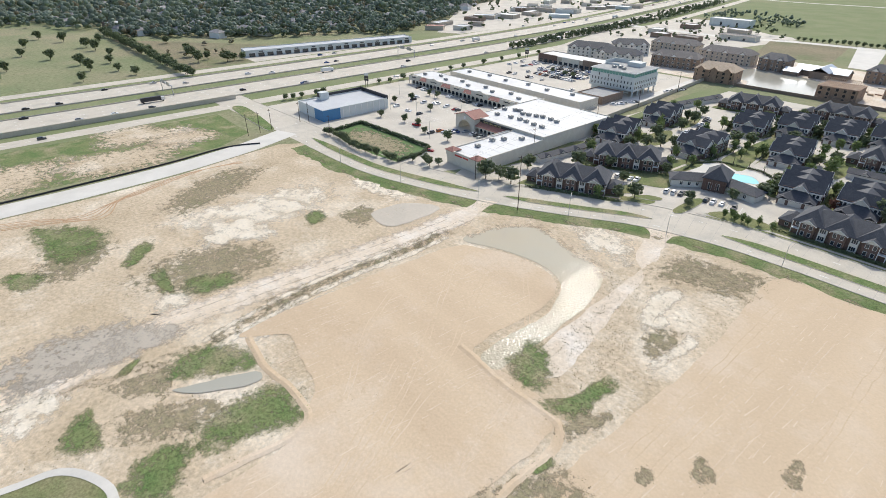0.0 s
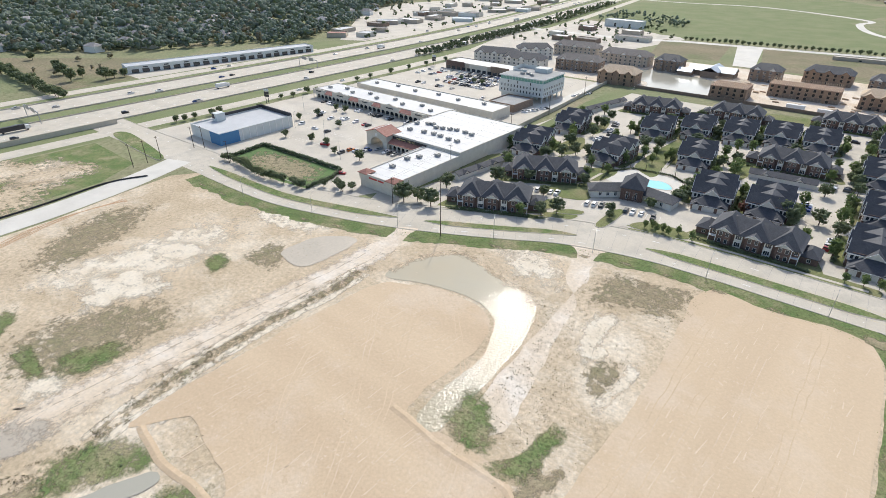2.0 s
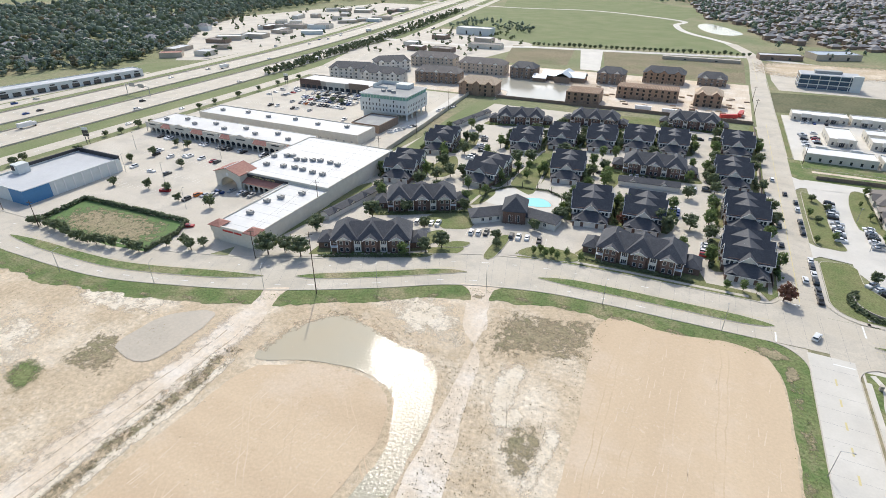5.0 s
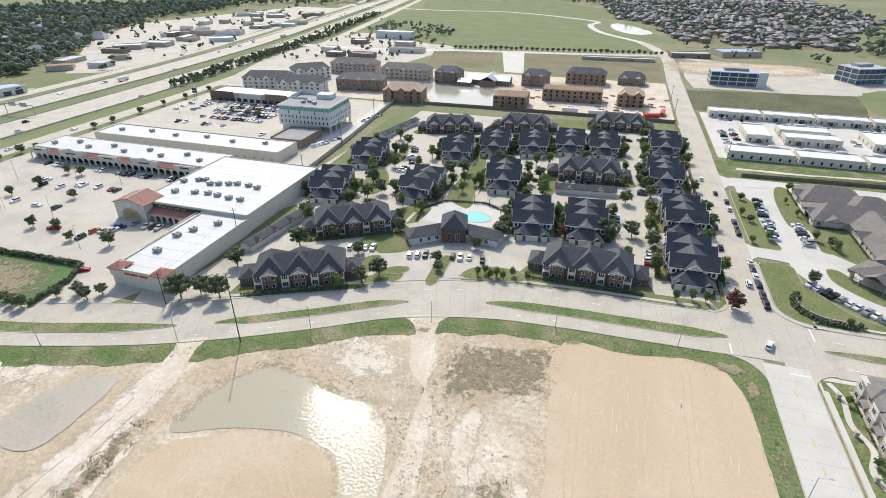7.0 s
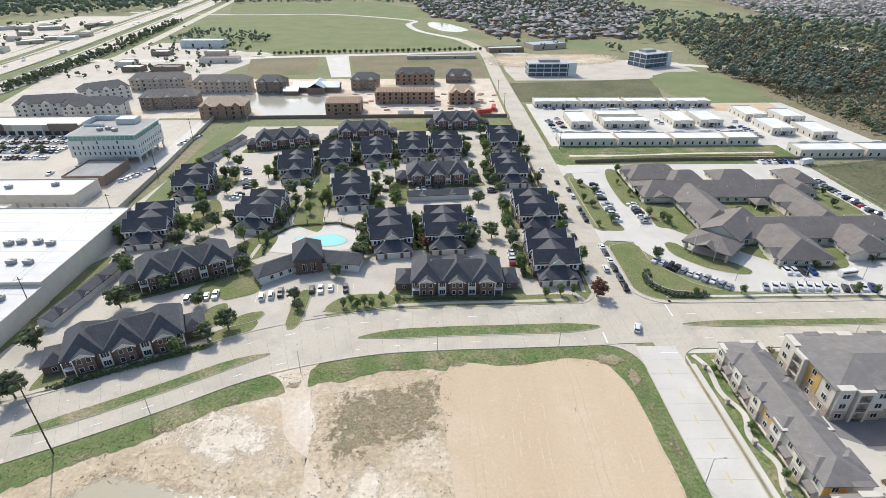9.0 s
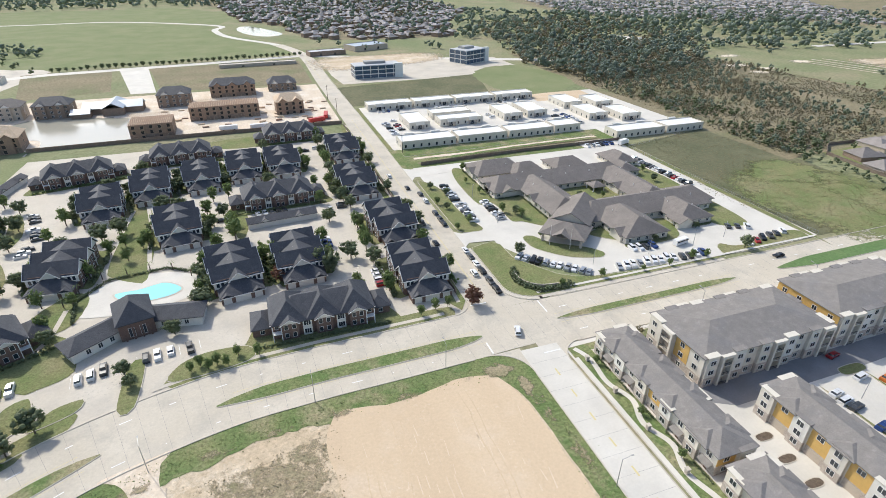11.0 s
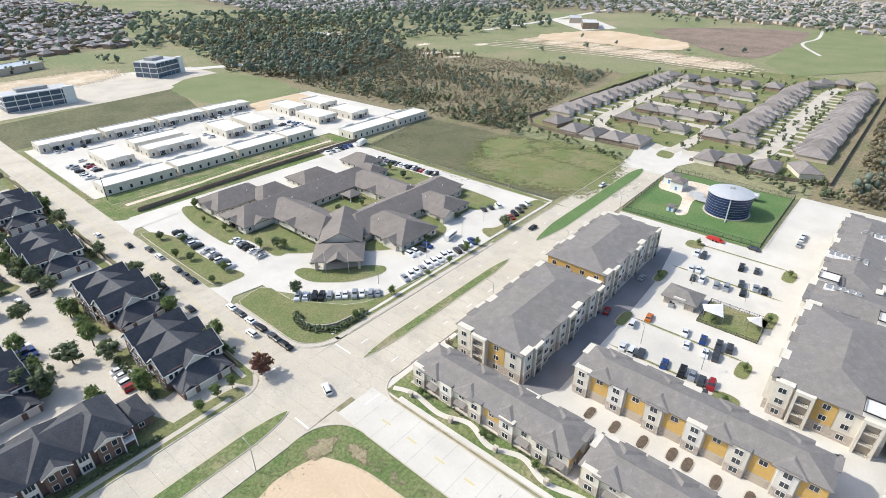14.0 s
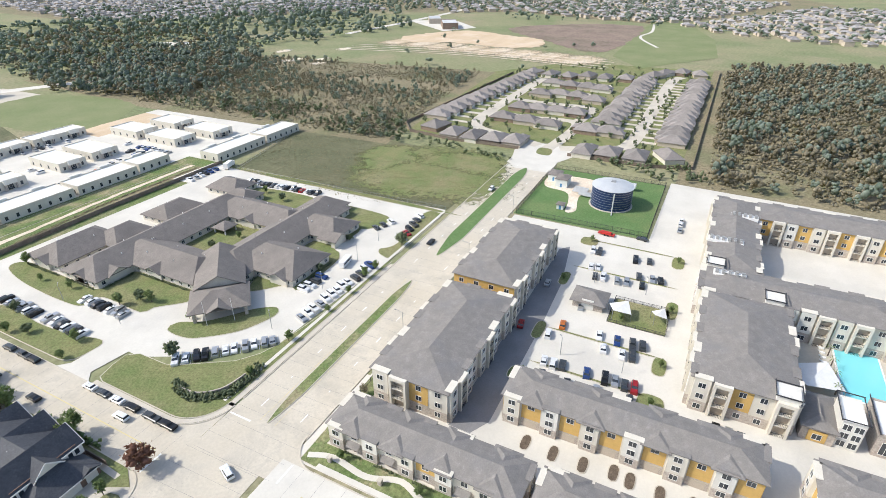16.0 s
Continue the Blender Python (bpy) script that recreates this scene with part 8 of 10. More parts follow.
OSB = "unfinished apartment block in raw sheathing and framing"
midrise(-225, 262, 5, 16, 10, 3, PLYWOOD, RAWWOOD, "unfinished block with bare pale roof decking", True, False, raw=True)
midrise(-137, 270, 2, 13, 11, 3, PLYWOOD, RAWWOOD, OSB, False, True, raw=True)
midrise(-92, 304, 1, 24, 9, 3, PLYWOOD, RAWWOOD, OSB, False, True, raw=True)
midrise(-46, 302, 2, 10, 9, 3, PLYWOOD, RAWWOOD, "unfinished block with bare pale roof decking", True, False, raw=True)
midrise(-277, 290, 8, 21, 9, 3, BRICKWALL, ROOF_TAUPE, "nearly finished brick apartment block with dark roof")
midrise(-360, 272, 14, 22, 9, 3, WHITE, ROOF_DARK, "white wrapped apartment block with dark roof")
midrise(-322, 264, 8, 20, 9, 3, WHITE, ROOF_DARK, "white wrapped apartment block with dark roof")
midrise(-345, 318, 40, 18, 9, 3, WHITE, ROOF_DARK, "white wrapped apartment block with dark roof")
midrise(-315, 358, 4, 24, 9, 3, TAN, ROOF_TAUPE, "beige apartment block with grey roof")
midrise(-255, 346, 2, 24, 9, 3, TAN, ROOF_TAUPE, "beige apartment block with grey roof")
midrise(-211, 344, 0, 12, 9, 3, BRICKWALL, ROOF_DARK, "brick apartment block with dark blue-grey roof")
midrise(-130, 354, 0, 12, 9, 3, BRICKWALL, ROOF_DARK, "brick apartment block with dark blue-grey roof")
midrise(-86, 376, 0, 18, 9, 3, PLYWOOD, ROOF_DARK, "brick apartment block with dark blue-grey roof", raw=True)
midrise(-45, 386, 0, 12, 9, 2, BRICKWALL, ROOF_DARK, "brick apartment block with dark blue-grey roof")
b = thing("site_clubhouse", -172, 344, 0, "low clubhouse with pale blue metal roofs", "clubhouse")
METALROOF = plain("pale_blue_metal_roof", (0.42, 0.47, 0.52), 0.4, 0.4)
for x0, y0, x1, y1, h in ((-20, -6, 20, 8, 4.5), (-6, -14, 8, 12, 5.5), (-26, -16, -14, -6, 3.5)):
    part("wall", Geo().box(x0, y0, 0, x1, y1, h), BRICKWALL, b)
    g = Geo(); g.gable(x0, y0, x1, y1, h, 0.5, 0.6, axis="x" if x1 - x0 > y1 - y0 else "y"); part("metal_roof", g, METALROOF, b)
sheet("ground_site_mud", [(-198, 258), (-148, 258), (-150, 300), (-160, 320), (-225, 335), (-232, 300), (-205, 275)], 0.11, STILL, "wide shallow muddy pond of the construction site", "ground", round_=True, jitter=3)
# stacks of lumber, cabins and machines on the site
for k in range(60):
    x, y = random.uniform(-150, -16), random.uniform(258, 330)
    if inside(x, y, rect(-154, 256, -120, 284)) or inside(x, y, rect(-118, 290, -66, 316)) or inside(x, y, rect(-98, 260, -62, 267)):
        continue
    st = thing("lumber_stack", x, y, random.uniform(-20, 20), "stack of fresh framing lumber on the ground", "lumber stack", "lumber stacks")
    part("board_pile", Geo().box(-2.2, -0.7, 0.05, 2.2, 0.7, random.uniform(0.6, 1.4)), RAWWOOD if k % 3 else PLYWOOD, st)
for x, y, r, m, lab in ((-70, 262, 3, TRIM, "long white site trailer"), (-90, 264, 2, TRIM, "long white site trailer"), (-22, 276, 80, REDPAINT, "red lifting machine body"), (-30, 265, 20, REDPAINT, "red lifting machine body")):
    st = thing("site_trailer", x, y, r, lab, "trailer")
    part("body", Geo().box(-6, -1.4, 0.6, 6, 1.4, 3.2), m, st)
    for q in (-3.5, 3.5):
        part("wheel", Geo().cyl(0, 0, -1.3, 1.3, 0.5, n=10), TYRE, st, at=pose(q, 0, 0.5, 90, 0, 0))

# ---- glass offices and distant blocks ----
def glass_office(x, y, rot, w, d, h):
    e = thing("glass_office", x, y, rot, "modern office block with blue glass front and pale frame", "office building")
    part("wall", Geo().box(-w, -d, 0, w, d, h), PANEL, e)
    part("roof", Geo().box(-w + 0.5, -d + 0.5, h, w - 0.5, d - 0.5, h + 0.25), ROOF_FLAT2, e)
    part("penthouse", Geo().box(-w * 0.5, -2, h, w * 0.4, d * 0.6, h + 2.6), HVAC, e)
    for f in range(3):
        for k in range(6):
            c = -w + 2 * w * (k + 0.5) / 6
            part("glass_pane", Geo().box(c - w / 6.5, -d - 0.15, f * h / 3 + 0.5, c + w / 6.5, -d + 0.05, (f + 1) * h / 3 - 0.35), GLASS_BLUE, e)
        for k in range(3):
            c = -d + 2 * d * (k + 0.5) / 3
            for s in (-1, 1):
                part("glass_pane", Geo().box(s * w - 0.12, c - d / 3.4, f * h / 3 + 0.5, s * w + 0.12, c + d / 3.4, (f + 1) * h / 3 - 0.35), GLASS_BLUE, e)
    part("corner_screen", Geo().box(w * 0.72, -d - 1.4, 0, w + 1.2, -d + 3, h + 1.2), PANEL, e)
    return e


glass_office(48, 414, 0, 23, 10, 12)
glass_office(165, 462, 25, 17, 13, 14)
FARB = [(20, 560, 10, 22, 8, 5, ROOF_FLAT2), (75, 590, 20, 24, 14, 6, METALROOF), (-60, 512, 3, 40, 5, 3, LOT), (-369, 604, 0, 27, 9, 9, ROOF_FLAT), (-309, 492, 4, 21, 8, 5, ROOF_TAUPE), (-345, 440, 0, 14, 8, 5, ROOF_TAUPE), (-380, 440, 0, 10, 7, 5, ROOF_FLAT2), (-402, 470, 0, 9, 8, 5, ROOF_FLAT),
        (-395, 540, 0, 10, 8, 5, ROOF_FLAT2), (-330, 540, 0, 12, 8, 5, ROOF_FLAT), (-900, -40, 20, 26, 10, 7, ROOF_FLAT), (-836, -4, 18, 16, 9, 6, ROOF_FLAT), (775, 318, 30, 26, 12, 9, ROOF_FLAT), (828, 372, 30, 24, 10, 8, ROOF_FLAT2), (-612, 275, 40, 12, 8, 5, ROOF_TILE)]
rs = random.Random(12)
for k in range(34):
    u, v = rs.random(), rs.random()
    FARB.append((-585 - 200 * u * (0.35 + 0.65 * v), 300 + 560 * v, rs.choice((12, 15, 35, 100)), rs.uniform(8, 17), rs.uniform(6, 10), rs.uniform(4, 6), rs.choice((ROOF_FLAT, ROOF_FLAT2, ROOF_TAUPE, ROOF_FLAT2, METALROOF, ROOF_TAUPE))))
for x, y, r, w, d, h, roof in FARB:
    b = flat_block("distant_building", x - w, y - d, x + w, y + d, h, (TAN, CREAM, BRICKWALL, PANEL)[int(w) % 4], roof, "distant flat-roofed commercial building", "commercial building", 0.5, r)
    b["group"] = "distant commercial buildings"
    n = 2 if w > 17 else 0
    for k in range(n):
        u = -w * 0.8 + 1.6 * w * (k + 0.5) / n
        part("window", Geo().box(u - 1.3, -d - 0.1, 0.6, u + 1.3, -d + 0.1, h * 0.6), GLASS, b)
sb = flat_block("roadside_shops", -585, 2, -566, 190, 6.0, PANEL, ROOF_FLAT2, "long pale roadside shop row", "shop building", 0.6, -11)
for k in range(20):
    part("shop_front", Geo().box(9.4, -90 + 9.2 * k, 0.2, 9.7, -84 + 9.2 * k, 3.6), GLASS, sb)
    if k % 2:
        part("sign_bar", Geo().box(9.4, -89 + 9.2 * k, 4.4, 9.75, -85 + 9.2 * k, 5.4), DARKMETAL, sb)


# ---- far estates: more houses than one could count ----
def far_houses(name, spots, wall, roof, label):
    gw, gr = Geo(), Geo()
    for x, y, r, w, d, h in spots:
        c, s = math.cos(r), math.sin(r)

        def put(u, v, z):
            return (x + u * c - v * s, y + u * s + v * c, z)
        top = h + w * 0.55
        q = [(-w, -d), (w, -d), (w, d), (-w, d)]
        for i in range(4):
            a, b = q[i], q[(i + 1) % 4]
            gw.face(put(*a, 0), put(*b, 0), put(*b, h), put(*a, h))
        o = [(-w - 0.5, -d - 0.5), (w + 0.5, -d - 0.5), (w + 0.5, d + 0.5), (-w - 0.5, d + 0.5)]
        k = len(gr.v)
        gr.v += [put(*p, h) for p in o] + [put(0, -d + w * 0.8, top), put(0, d - w * 0.8, top)]
        gr.f += [(k, k + 1, k + 4), (k + 1, k + 2, k + 5, k + 4), (k + 2, k + 3, k + 5), (k + 3, k, k + 4, k + 5)]
    e = tagged(part(name, gw, wall), label, "houses", "", "stuff")
    tagged(part("roofs", gr, roof, e), kind="stuff")
    return e


def rows_in(poly, step, gap, angle, keep=0.9, size=(5.5, 8)):
    xs, ys = [p[0] for p in poly], [p[1] for p in poly]
    c, s = math.cos(angle), math.sin(angle)
    out = []
    n = int((max(max(xs) - min(xs), max(ys) - min(ys)) * 1.5) / step)
    mx, my = (max(xs) + min(xs)) / 2, (max(ys) + min(ys)) / 2
    for i in range(-n, n):
        for j in range(-n, n):
            u, v = i * step + random.uniform(-2, 2), j * gap + (3 if i % 2 else 0)
            x, y = mx + u * c - v * s, my + u * s + v * c
            if inside(x, y, poly) and random.random() < keep:
                out.append((x, y, angle + random.choice((0, 1.57)) + random.uniform(-0.1, 0.1), random.uniform(size[0] * 0.85, size[0] * 1.15), random.uniform(size[1] * 0.85, size[1] * 1.1), random.choice((3, 3, 5.6))))
    return out


for nm, pts in (("ground_far_estate_north", [(-70, 960), (-10, 880), (14, 700), (100, 668), (223, 668), (270, 830), (390, 1040), (380, 2400), (-400, 2400), (-110, 1250)]), ("ground_far_estate_east", [(560, 900), (640, 800), (900, 640), (990, 420), (1060, 300), (1000, 150), (960, 10), (1500, -300), (2600, 200), (2400, 2000), (700, 2400)])):
    sheet(nm, pts, 0.03, BROWNFIELD, "brown and green gardens of the far estate", "ground")
SUB1 = [(-70, 960), (-10, 880), (14, 700), (100, 668), (223, 668), (270, 830), (390, 1040), (380, 1700), (-120, 1700), (-110, 1250)]
SUB2 = [(560, 900), (640, 800), (900, 640), (980, 560), (1100, 700), (1500, 1300), (700, 1500)]
SUB3 = [(990, 420), (1060, 300), (1000, 150), (960, 10), (1500, -200), (1700, 400), (1300, 800)]
SUB4 = [(880, -70), (960, -10), (1400, -250), (1300, -600), (800, -420), (820, -200)]
far_houses("far_estate_north", rows_in(SUB1, 16, 25, 0.4, 0.85, (4.8, 7)), BRICKWALL, ROOF_FAR, "distant estate of brown brick houses")
far_houses("far_estate_east", rows_in(SUB2, 16, 26, 0.2, 0.85, (4.6, 6.6)) + rows_in(SUB3, 16, 26, 0.5, 0.85, (4.6, 6.6)), TAN, ROOF_FAR, "distant estate of grey-roofed houses")
far_houses("far_estate_south", rows_in(SUB4, 16, 26, 0.3, 0.85, (4.6, 6.6)), TAN, ROOF_FAR, "distant estate of grey-roofed houses")
FOREST = [(-1120, -420), (-1040, -175), (-890, -72), (-800, -45), (-690, 70), (-655, 165), (-612, 205), (-672, 335), (-815, 550), (-880, 700), (-880, 1000), (-1700, 1100), (-2000, 300), (-1800, -600)]
far_houses("forest_houses", [(x, y, r, w, d, 6.5) for x, y, r, w, d, h in rows_in([(-1120, -300), (-1040, -175), (-890, -72), (-800, -45), (-690, 70), (-655, 165), (-672, 335), (-815, 550), (-1100, 560), (-1300, 100)], 34, 42, 0.3, 0.6, (6.5, 9))], TRIM, ROOF_FAR, "houses half hidden in the wooded suburb")

# ---- vehicles ----
def paint(name, c, metal=0.2):
    m = plain(name, c, 0.28, metal)
    return m


PAINTS = [("white", paint("white_car_paint", (0.78, 0.78, 0.78))), ("silver", paint("silver_car_paint", (0.45, 0.46, 0.47), 0.6)), ("black", paint("black_car_paint", (0.015, 0.016, 0.018))),
          ("dark grey", paint("grey_car_paint", (0.08, 0.085, 0.09), 0.5)), ("red", paint("red_car_paint", (0.32, 0.02, 0.025))), ("blue", paint("blue_car_paint", (0.03, 0.07, 0.22), 0.4)), ("orange", paint("orange_car_paint", (0.55, 0.16, 0.03)))]
BODY = {
    "sedan": ([(2.28, 0.32), (2.36, 0.6), (2.2, 0.78), (0.95, 0.95), (-1.5, 1.0), (-2.25, 0.96), (-2.36, 0.62), (-2.3, 0.32)], (1.05, -1.85, 0.2, -1.15, 0.94, 1.44)),
    "suv": ([(2.3, 0.38), (2.38, 0.75), (2.25, 0.98), (1.0, 1.08), (-2.2, 1.1), (-2.36, 0.8), (-2.32, 0.38)], (1.05, -2.3, 0.35, -2.05, 1.05, 1.74)),
    "pickup": ([(2.7, 0.42), (2.78, 0.85), (2.65, 1.05), (1.3, 1.14), (-2.7, 1.14), (-2.8, 0.8), (-2.76, 0.42)], (1.4, -0.95, 0.75, -0.75, 1.1, 1.84))}


def car_meshes(kind, m, far=False):
    prof, (b0, b1, r0, r1, zb, zt) = BODY[kind]
    if far:
        prof = [(x, 0.03 if z < 0.45 else z) for x, z in prof]
    g, n = Geo(), len(prof)
    k = 0
    for y, sh in ((-0.94, 0.0), (-0.84, 0.05), (0.84, 0.05), (0.94, 0.0)):
        g.v += [(x, y, z + (sh if z > 0.7 else -0.03 if sh == 0 and z > 0.7 else 0)) for x, z in prof]
    for s in range(3):
        g.f += [(s * n + i, s * n + (i + 1) % n, (s + 1) * n + (i + 1) % n, (s + 1) * n + i) for i in range(n)]
    g.f += [tuple(range(n)), tuple(range(4 * n - 1, 3 * n - 1, -1))]
    k = len(g.v)
    wb, wt = 0.84, 0.64
    g.v += [(b0, -wb, zb), (b1, -wb, zb), (b1, wb, zb), (b0, wb, zb), (r0, -wt, zt), (r1, -wt, zt), (r1, wt, zt), (r0, wt, zt)]
    g.f += [(k + 4, k + 5, k + 6, k + 7)] + [(k + i, k + (i + 1) % 4, k + 4 + (i + 1) % 4, k + 4 + i) for i in range(4)]
    body = g.mesh("car")
    body.materials.append(m)
    w = Geo()
    lo, hi = 0.12, 0.88

    def at(i, t):
        a, b = g.v[k + i], g.v[k + 4 + i]
        p = [a[j] + (b[j] - a[j]) * t for j in range(3)]
        cx = (b0 + b1) / 2
        return (cx + (p[0] - cx) * 1.012, p[1] * 1.025, p[2] + 0.005)
    w.v = [at(i, lo) for i in range(4)] + [at(i, hi) for i in range(4)]
    w.f = [(i, (i + 1) % 4, 4 + (i + 1) % 4, 4 + i) for i in range(4)]
    if far:
        # seen from afar: paint and glass in one shell
        f0 = len(g.f)
        k0 = len(g.v)
        g.v += w.v
        g.f += [tuple(k0 + c for c in q) for q in w.f]
        body = g.mesh("car")
        body.materials.append(m)
        body.materials.append(GLASS)
        for q in range(f0, len(g.f)):
            body.polygons[q].material_index = 1
        return body, None
    win = w.mesh("glazing")
    win.materials.append(GLASS)
    return body, win


WHEEL = Geo().cyl(0, 0, -0.11, 0.11, 0.34, n=12).mesh("wheel")
WHEEL.materials.append(TYRE)
CARS = {}


def vehicle(x, y, heading, kind="sedan", colour=0, wheels=True, group="parked cars", z=0.06, doing="parked"):
    """heading: degrees from +x."""
    key = (kind, colour, wheels)
    if key not in CARS:
        CARS[key] = car_meshes(kind, PAINTS[colour][1], not wheels)
    body, win = CARS[key]
    name = {"sedan": "car", "suv": "car", "pickup": "pickup_truck"}[kind]
    ob = part(name, body, None, None, at=pose(x, y, z, 0, 0, heading))
    tagged(ob, f"{PAINTS[colour][0]} {dict(sedan='saloon car', suv='sport utility car', pickup='pickup truck')[kind]} {doing}", "car" if kind != "pickup" else "truck", group)
    if wheels:
        part("glazing", win, None, ob)
        wb = 1.65 if kind == "pickup" else 1.42
        for u in (-wb, wb):
            for v in (-0.84, 0.84):
                part("wheel", WHEEL, None, ob, at=pose(u, v, 0.34, 90, 0, 0))
    return ob


def pick():
    return random.choices(range(7), (38, 20, 17, 18, 2, 5, 1))[0]


def pick_kind():
    return random.choices(("sedan", "suv", "pickup"), (45, 40, 15))[0]


STALLS = Geo()


def car_row(x0, y0, x1, y1, n, heading, keep=1.0, wheels=True, doing="parked in a row", jitter=0.25, z=0.07):
    L = math.hypot(x1 - x0, y1 - y0)
    ux, uy = (x1 - x0) / max(L, 1), (y1 - y0) / max(L, 1)
    hx_, hy_ = math.cos(radians(heading)) * 2.6, math.sin(radians(heading)) * 2.6
    for k in range(n + 1):
        s = L * (k - 0.5) / max(1, n - 1)
        px, py = x0 + ux * s, y0 + uy * s
        STALLS.face((px - hx_ - ux * 0.06, py - hy_ - uy * 0.06, 0.175), (px + hx_ - ux * 0.06, py + hy_ - uy * 0.06, 0.175), (px + hx_ + ux * 0.06, py + hy_ + uy * 0.06, 0.175), (px - hx_ + ux * 0.06, py - hy_ + uy * 0.06, 0.175))
    for k in range(n):
        if random.random() > keep:
            continue
        t = k / max(1, n - 1)
        vehicle(x0 + (x1 - x0) * t + random.uniform(-jitter, jitter), y0 + (y1 - y0) * t + random.uniform(-jitter, jitter), heading + random.choice((0, 180)) + random.uniform(-2, 2), pick_kind(), pick(), wheels, z=z, doing=doing)


random.seed(11)
CH = "parked outside the care home"
car_row(19.4, 38.6, 39.3, 19.3, 11, 45, wheels=False, doing=CH)
car_row(27.6, 93, 27.6, 73, 7, 0, wheels=False, doing=CH)
car_row(15.4, 118, 15.0, 100, 6, 0, wheels=False, doing=CH)
car_row(15.2, 93, 15, 75.5, 6, 0, wheels=False, doing=CH)
car_row(52.5, 19, 77.5, 18.5, 9, 70, wheels=False, doing=CH)
car_row(81, 17.2, 91, 17.6, 4, 70, wheels=False, doing=CH)
car_row(66.5, 29.5, 75.8, 29, 4, 90, wheels=False, doing=CH)
car_row(135.5, 122, 138.2, 80, 15, 4, 0.95, wheels=False, doing=CH)
car_row(119.2, 33.3, 127, 30.7, 3, 60, wheels=False, doing=CH)
car_row(116, 17.8, 138, 21.5, 6, 60, wheels=False, doing=CH)
car_row(123, 152, 140, 152, 6, 80, wheels=False, doing=CH)
sheet("pavement_care_back", rect(120, 150, 148, 162), 0.16, BRIGHT, "concrete yard behind the care home", "pavement")
for y in (19.4, 25.3, 32.9, 39.0, 44.7, 50.4, 76.3, 80.9, 88.3, 103, 112):
    vehicle(1.0 if y < 60 else 0.7, y, 90 + random.uniform(-2, 2), pick_kind(), (3, 0, 3, 3, 0, 4, 0, 1, 2, 0, 2)[int(y) % 11], z=0.12, doing="stopped along the side road", group="cars on the road")
for x, y, c, k in ((-8, 141, 0, "suv"), (-3.2, 122, 2, "sedan"), (-8.2, 80, 3, "pickup"), (-2.4, 32.6, 0, "suv"), (-8.5, 60, 2, "sedan")):
    vehicle(x, y, 90, k, c, z=0.12, doing="driving on the side road", group="cars on the road")
vehicle(-2.7, -5.0, 68, "suv", 0, z=0.14, doing="crossing the junction", group="cars on the road")
vehicle(182, 4.5, 180, "suv", 0, z=0.12, doing="driving on the boulevard", group="cars on the road")
vehicle(118, 5.5, 180, "sedan", 2, z=0.12, doing="driving on the boulevard", group="cars on the road")
FLATCARS = [(140.9, -56.3, 0, 1), (141, -58.9, 3, 1), (128.7, -60.9, 0, 0), (121.8, -61.4, 3, 0), (122.4, -64.2, 0, 2), (128.3, -58.5, 0, 0), (140.9, -72.8, 2, 2), (142, -77.9, 3, 0), (122, -69.3, 1, 1), (122.3, -72.6, 1, 1), (128.5, -76, 3, 1), (122.8, -78, 2, 0),
            (128.7, -80.7, 1, 0), (128.8, -83.6, 2, 1), (100.2, -61.5, 1, 0), (87.2, -58.8, 6, 0), (80.5, -56, 0, 1), (86.8, -70.6, 0, 0), (86.6, -76.1, 5, 0), (81.1, -73, 0, 0), (86.9, -80.6, 3, 2), (87.6, -83.5, 3, 1), (81.4, -81.4, 3, 2), (80.6, -78.7, 0, 0),
            (67.7, -58.6, 0, 0), (67.5, -61.4, 0, 1), (68.2, -64, 3, 0), (61.5, -59.8, 3, 0), (68.1, -71.1, 5, 0), (68.2, -76.2, 2, 2), (68.2, -79, 1, 0), (67.8, -81.7, 3, 0), (67.8, -84.3, 4, 1), (61, -67.2, 2, 0), (62.1, -75.1, 1, 0), (61.5, -84, 3, 1)]
for x, y, c, k in FLATCARS:
    vehicle(x, y, 8 + random.choice((0, 180)) + random.uniform(-2, 2), ("sedan", "suv", "pickup")[k], c, False, doing="parked in the apartment car park", group="cars in the apartment lot")
for x, y, h, c, k in ((159.8, -72.4, 80, 3, "sedan"), (184.6, -85.4, 0, 0, "pickup"), (181.4, -85.4, 0, 0, "suv"), (175.4, -85.6, 0, 1, "sedan"), (109.3, -47, 5, 1, "sedan"), (81.6, -46.6, 10, 4, "sedan"), (61.8, -105, 0, 2, "sedan"), (61.3, -108, 0, 1, "suv"), (61.2, -110.8, 0, 3, "sedan"), (60.8, -113.4, 0, 4, "sedan")):
    vehicle(x, y, h, k, c, doing="parked beside the apartments", group="cars in the apartment lot", z=0.1)
trl = thing("red_trailer", 158, -58, 85, "red flatbed trailer at the fence", "trailer")
part("bed", Geo().box(-3.5, -1.1, 0.6, 3.5, 1.1, 0.9), REDPAINT, trl)
for u in (-1, 0.4):
    part("wheel", Geo().cyl(0, 0, -1.2, 1.2, 0.4, n=10), TYRE, trl, at=pose(u, 0, 0.4, 90, 0, 0))
part("load", Geo().box(-2, -0.8, 0.9, 2.4, 0.8, 1.6), REDPAINT, trl)
bus = thing("minibus", 88, 27, 10, "white care home minibus", "minibus")
part("body", Geo().box(-3.4, -1.1, 0.4, 3.4, 1.1, 2.7), TRIM, bus)
part("glazing", Geo().box(-3.0, -1.13, 1.5, 3.44, 1.13, 2.2), GLASS, bus)
for u in (-2.2, 2.2):
    for v in (-0.9, 0.9):
        part("wheel", WHEEL, None, bus, at=pose(u, v, 0.38, 90, 0, 0))
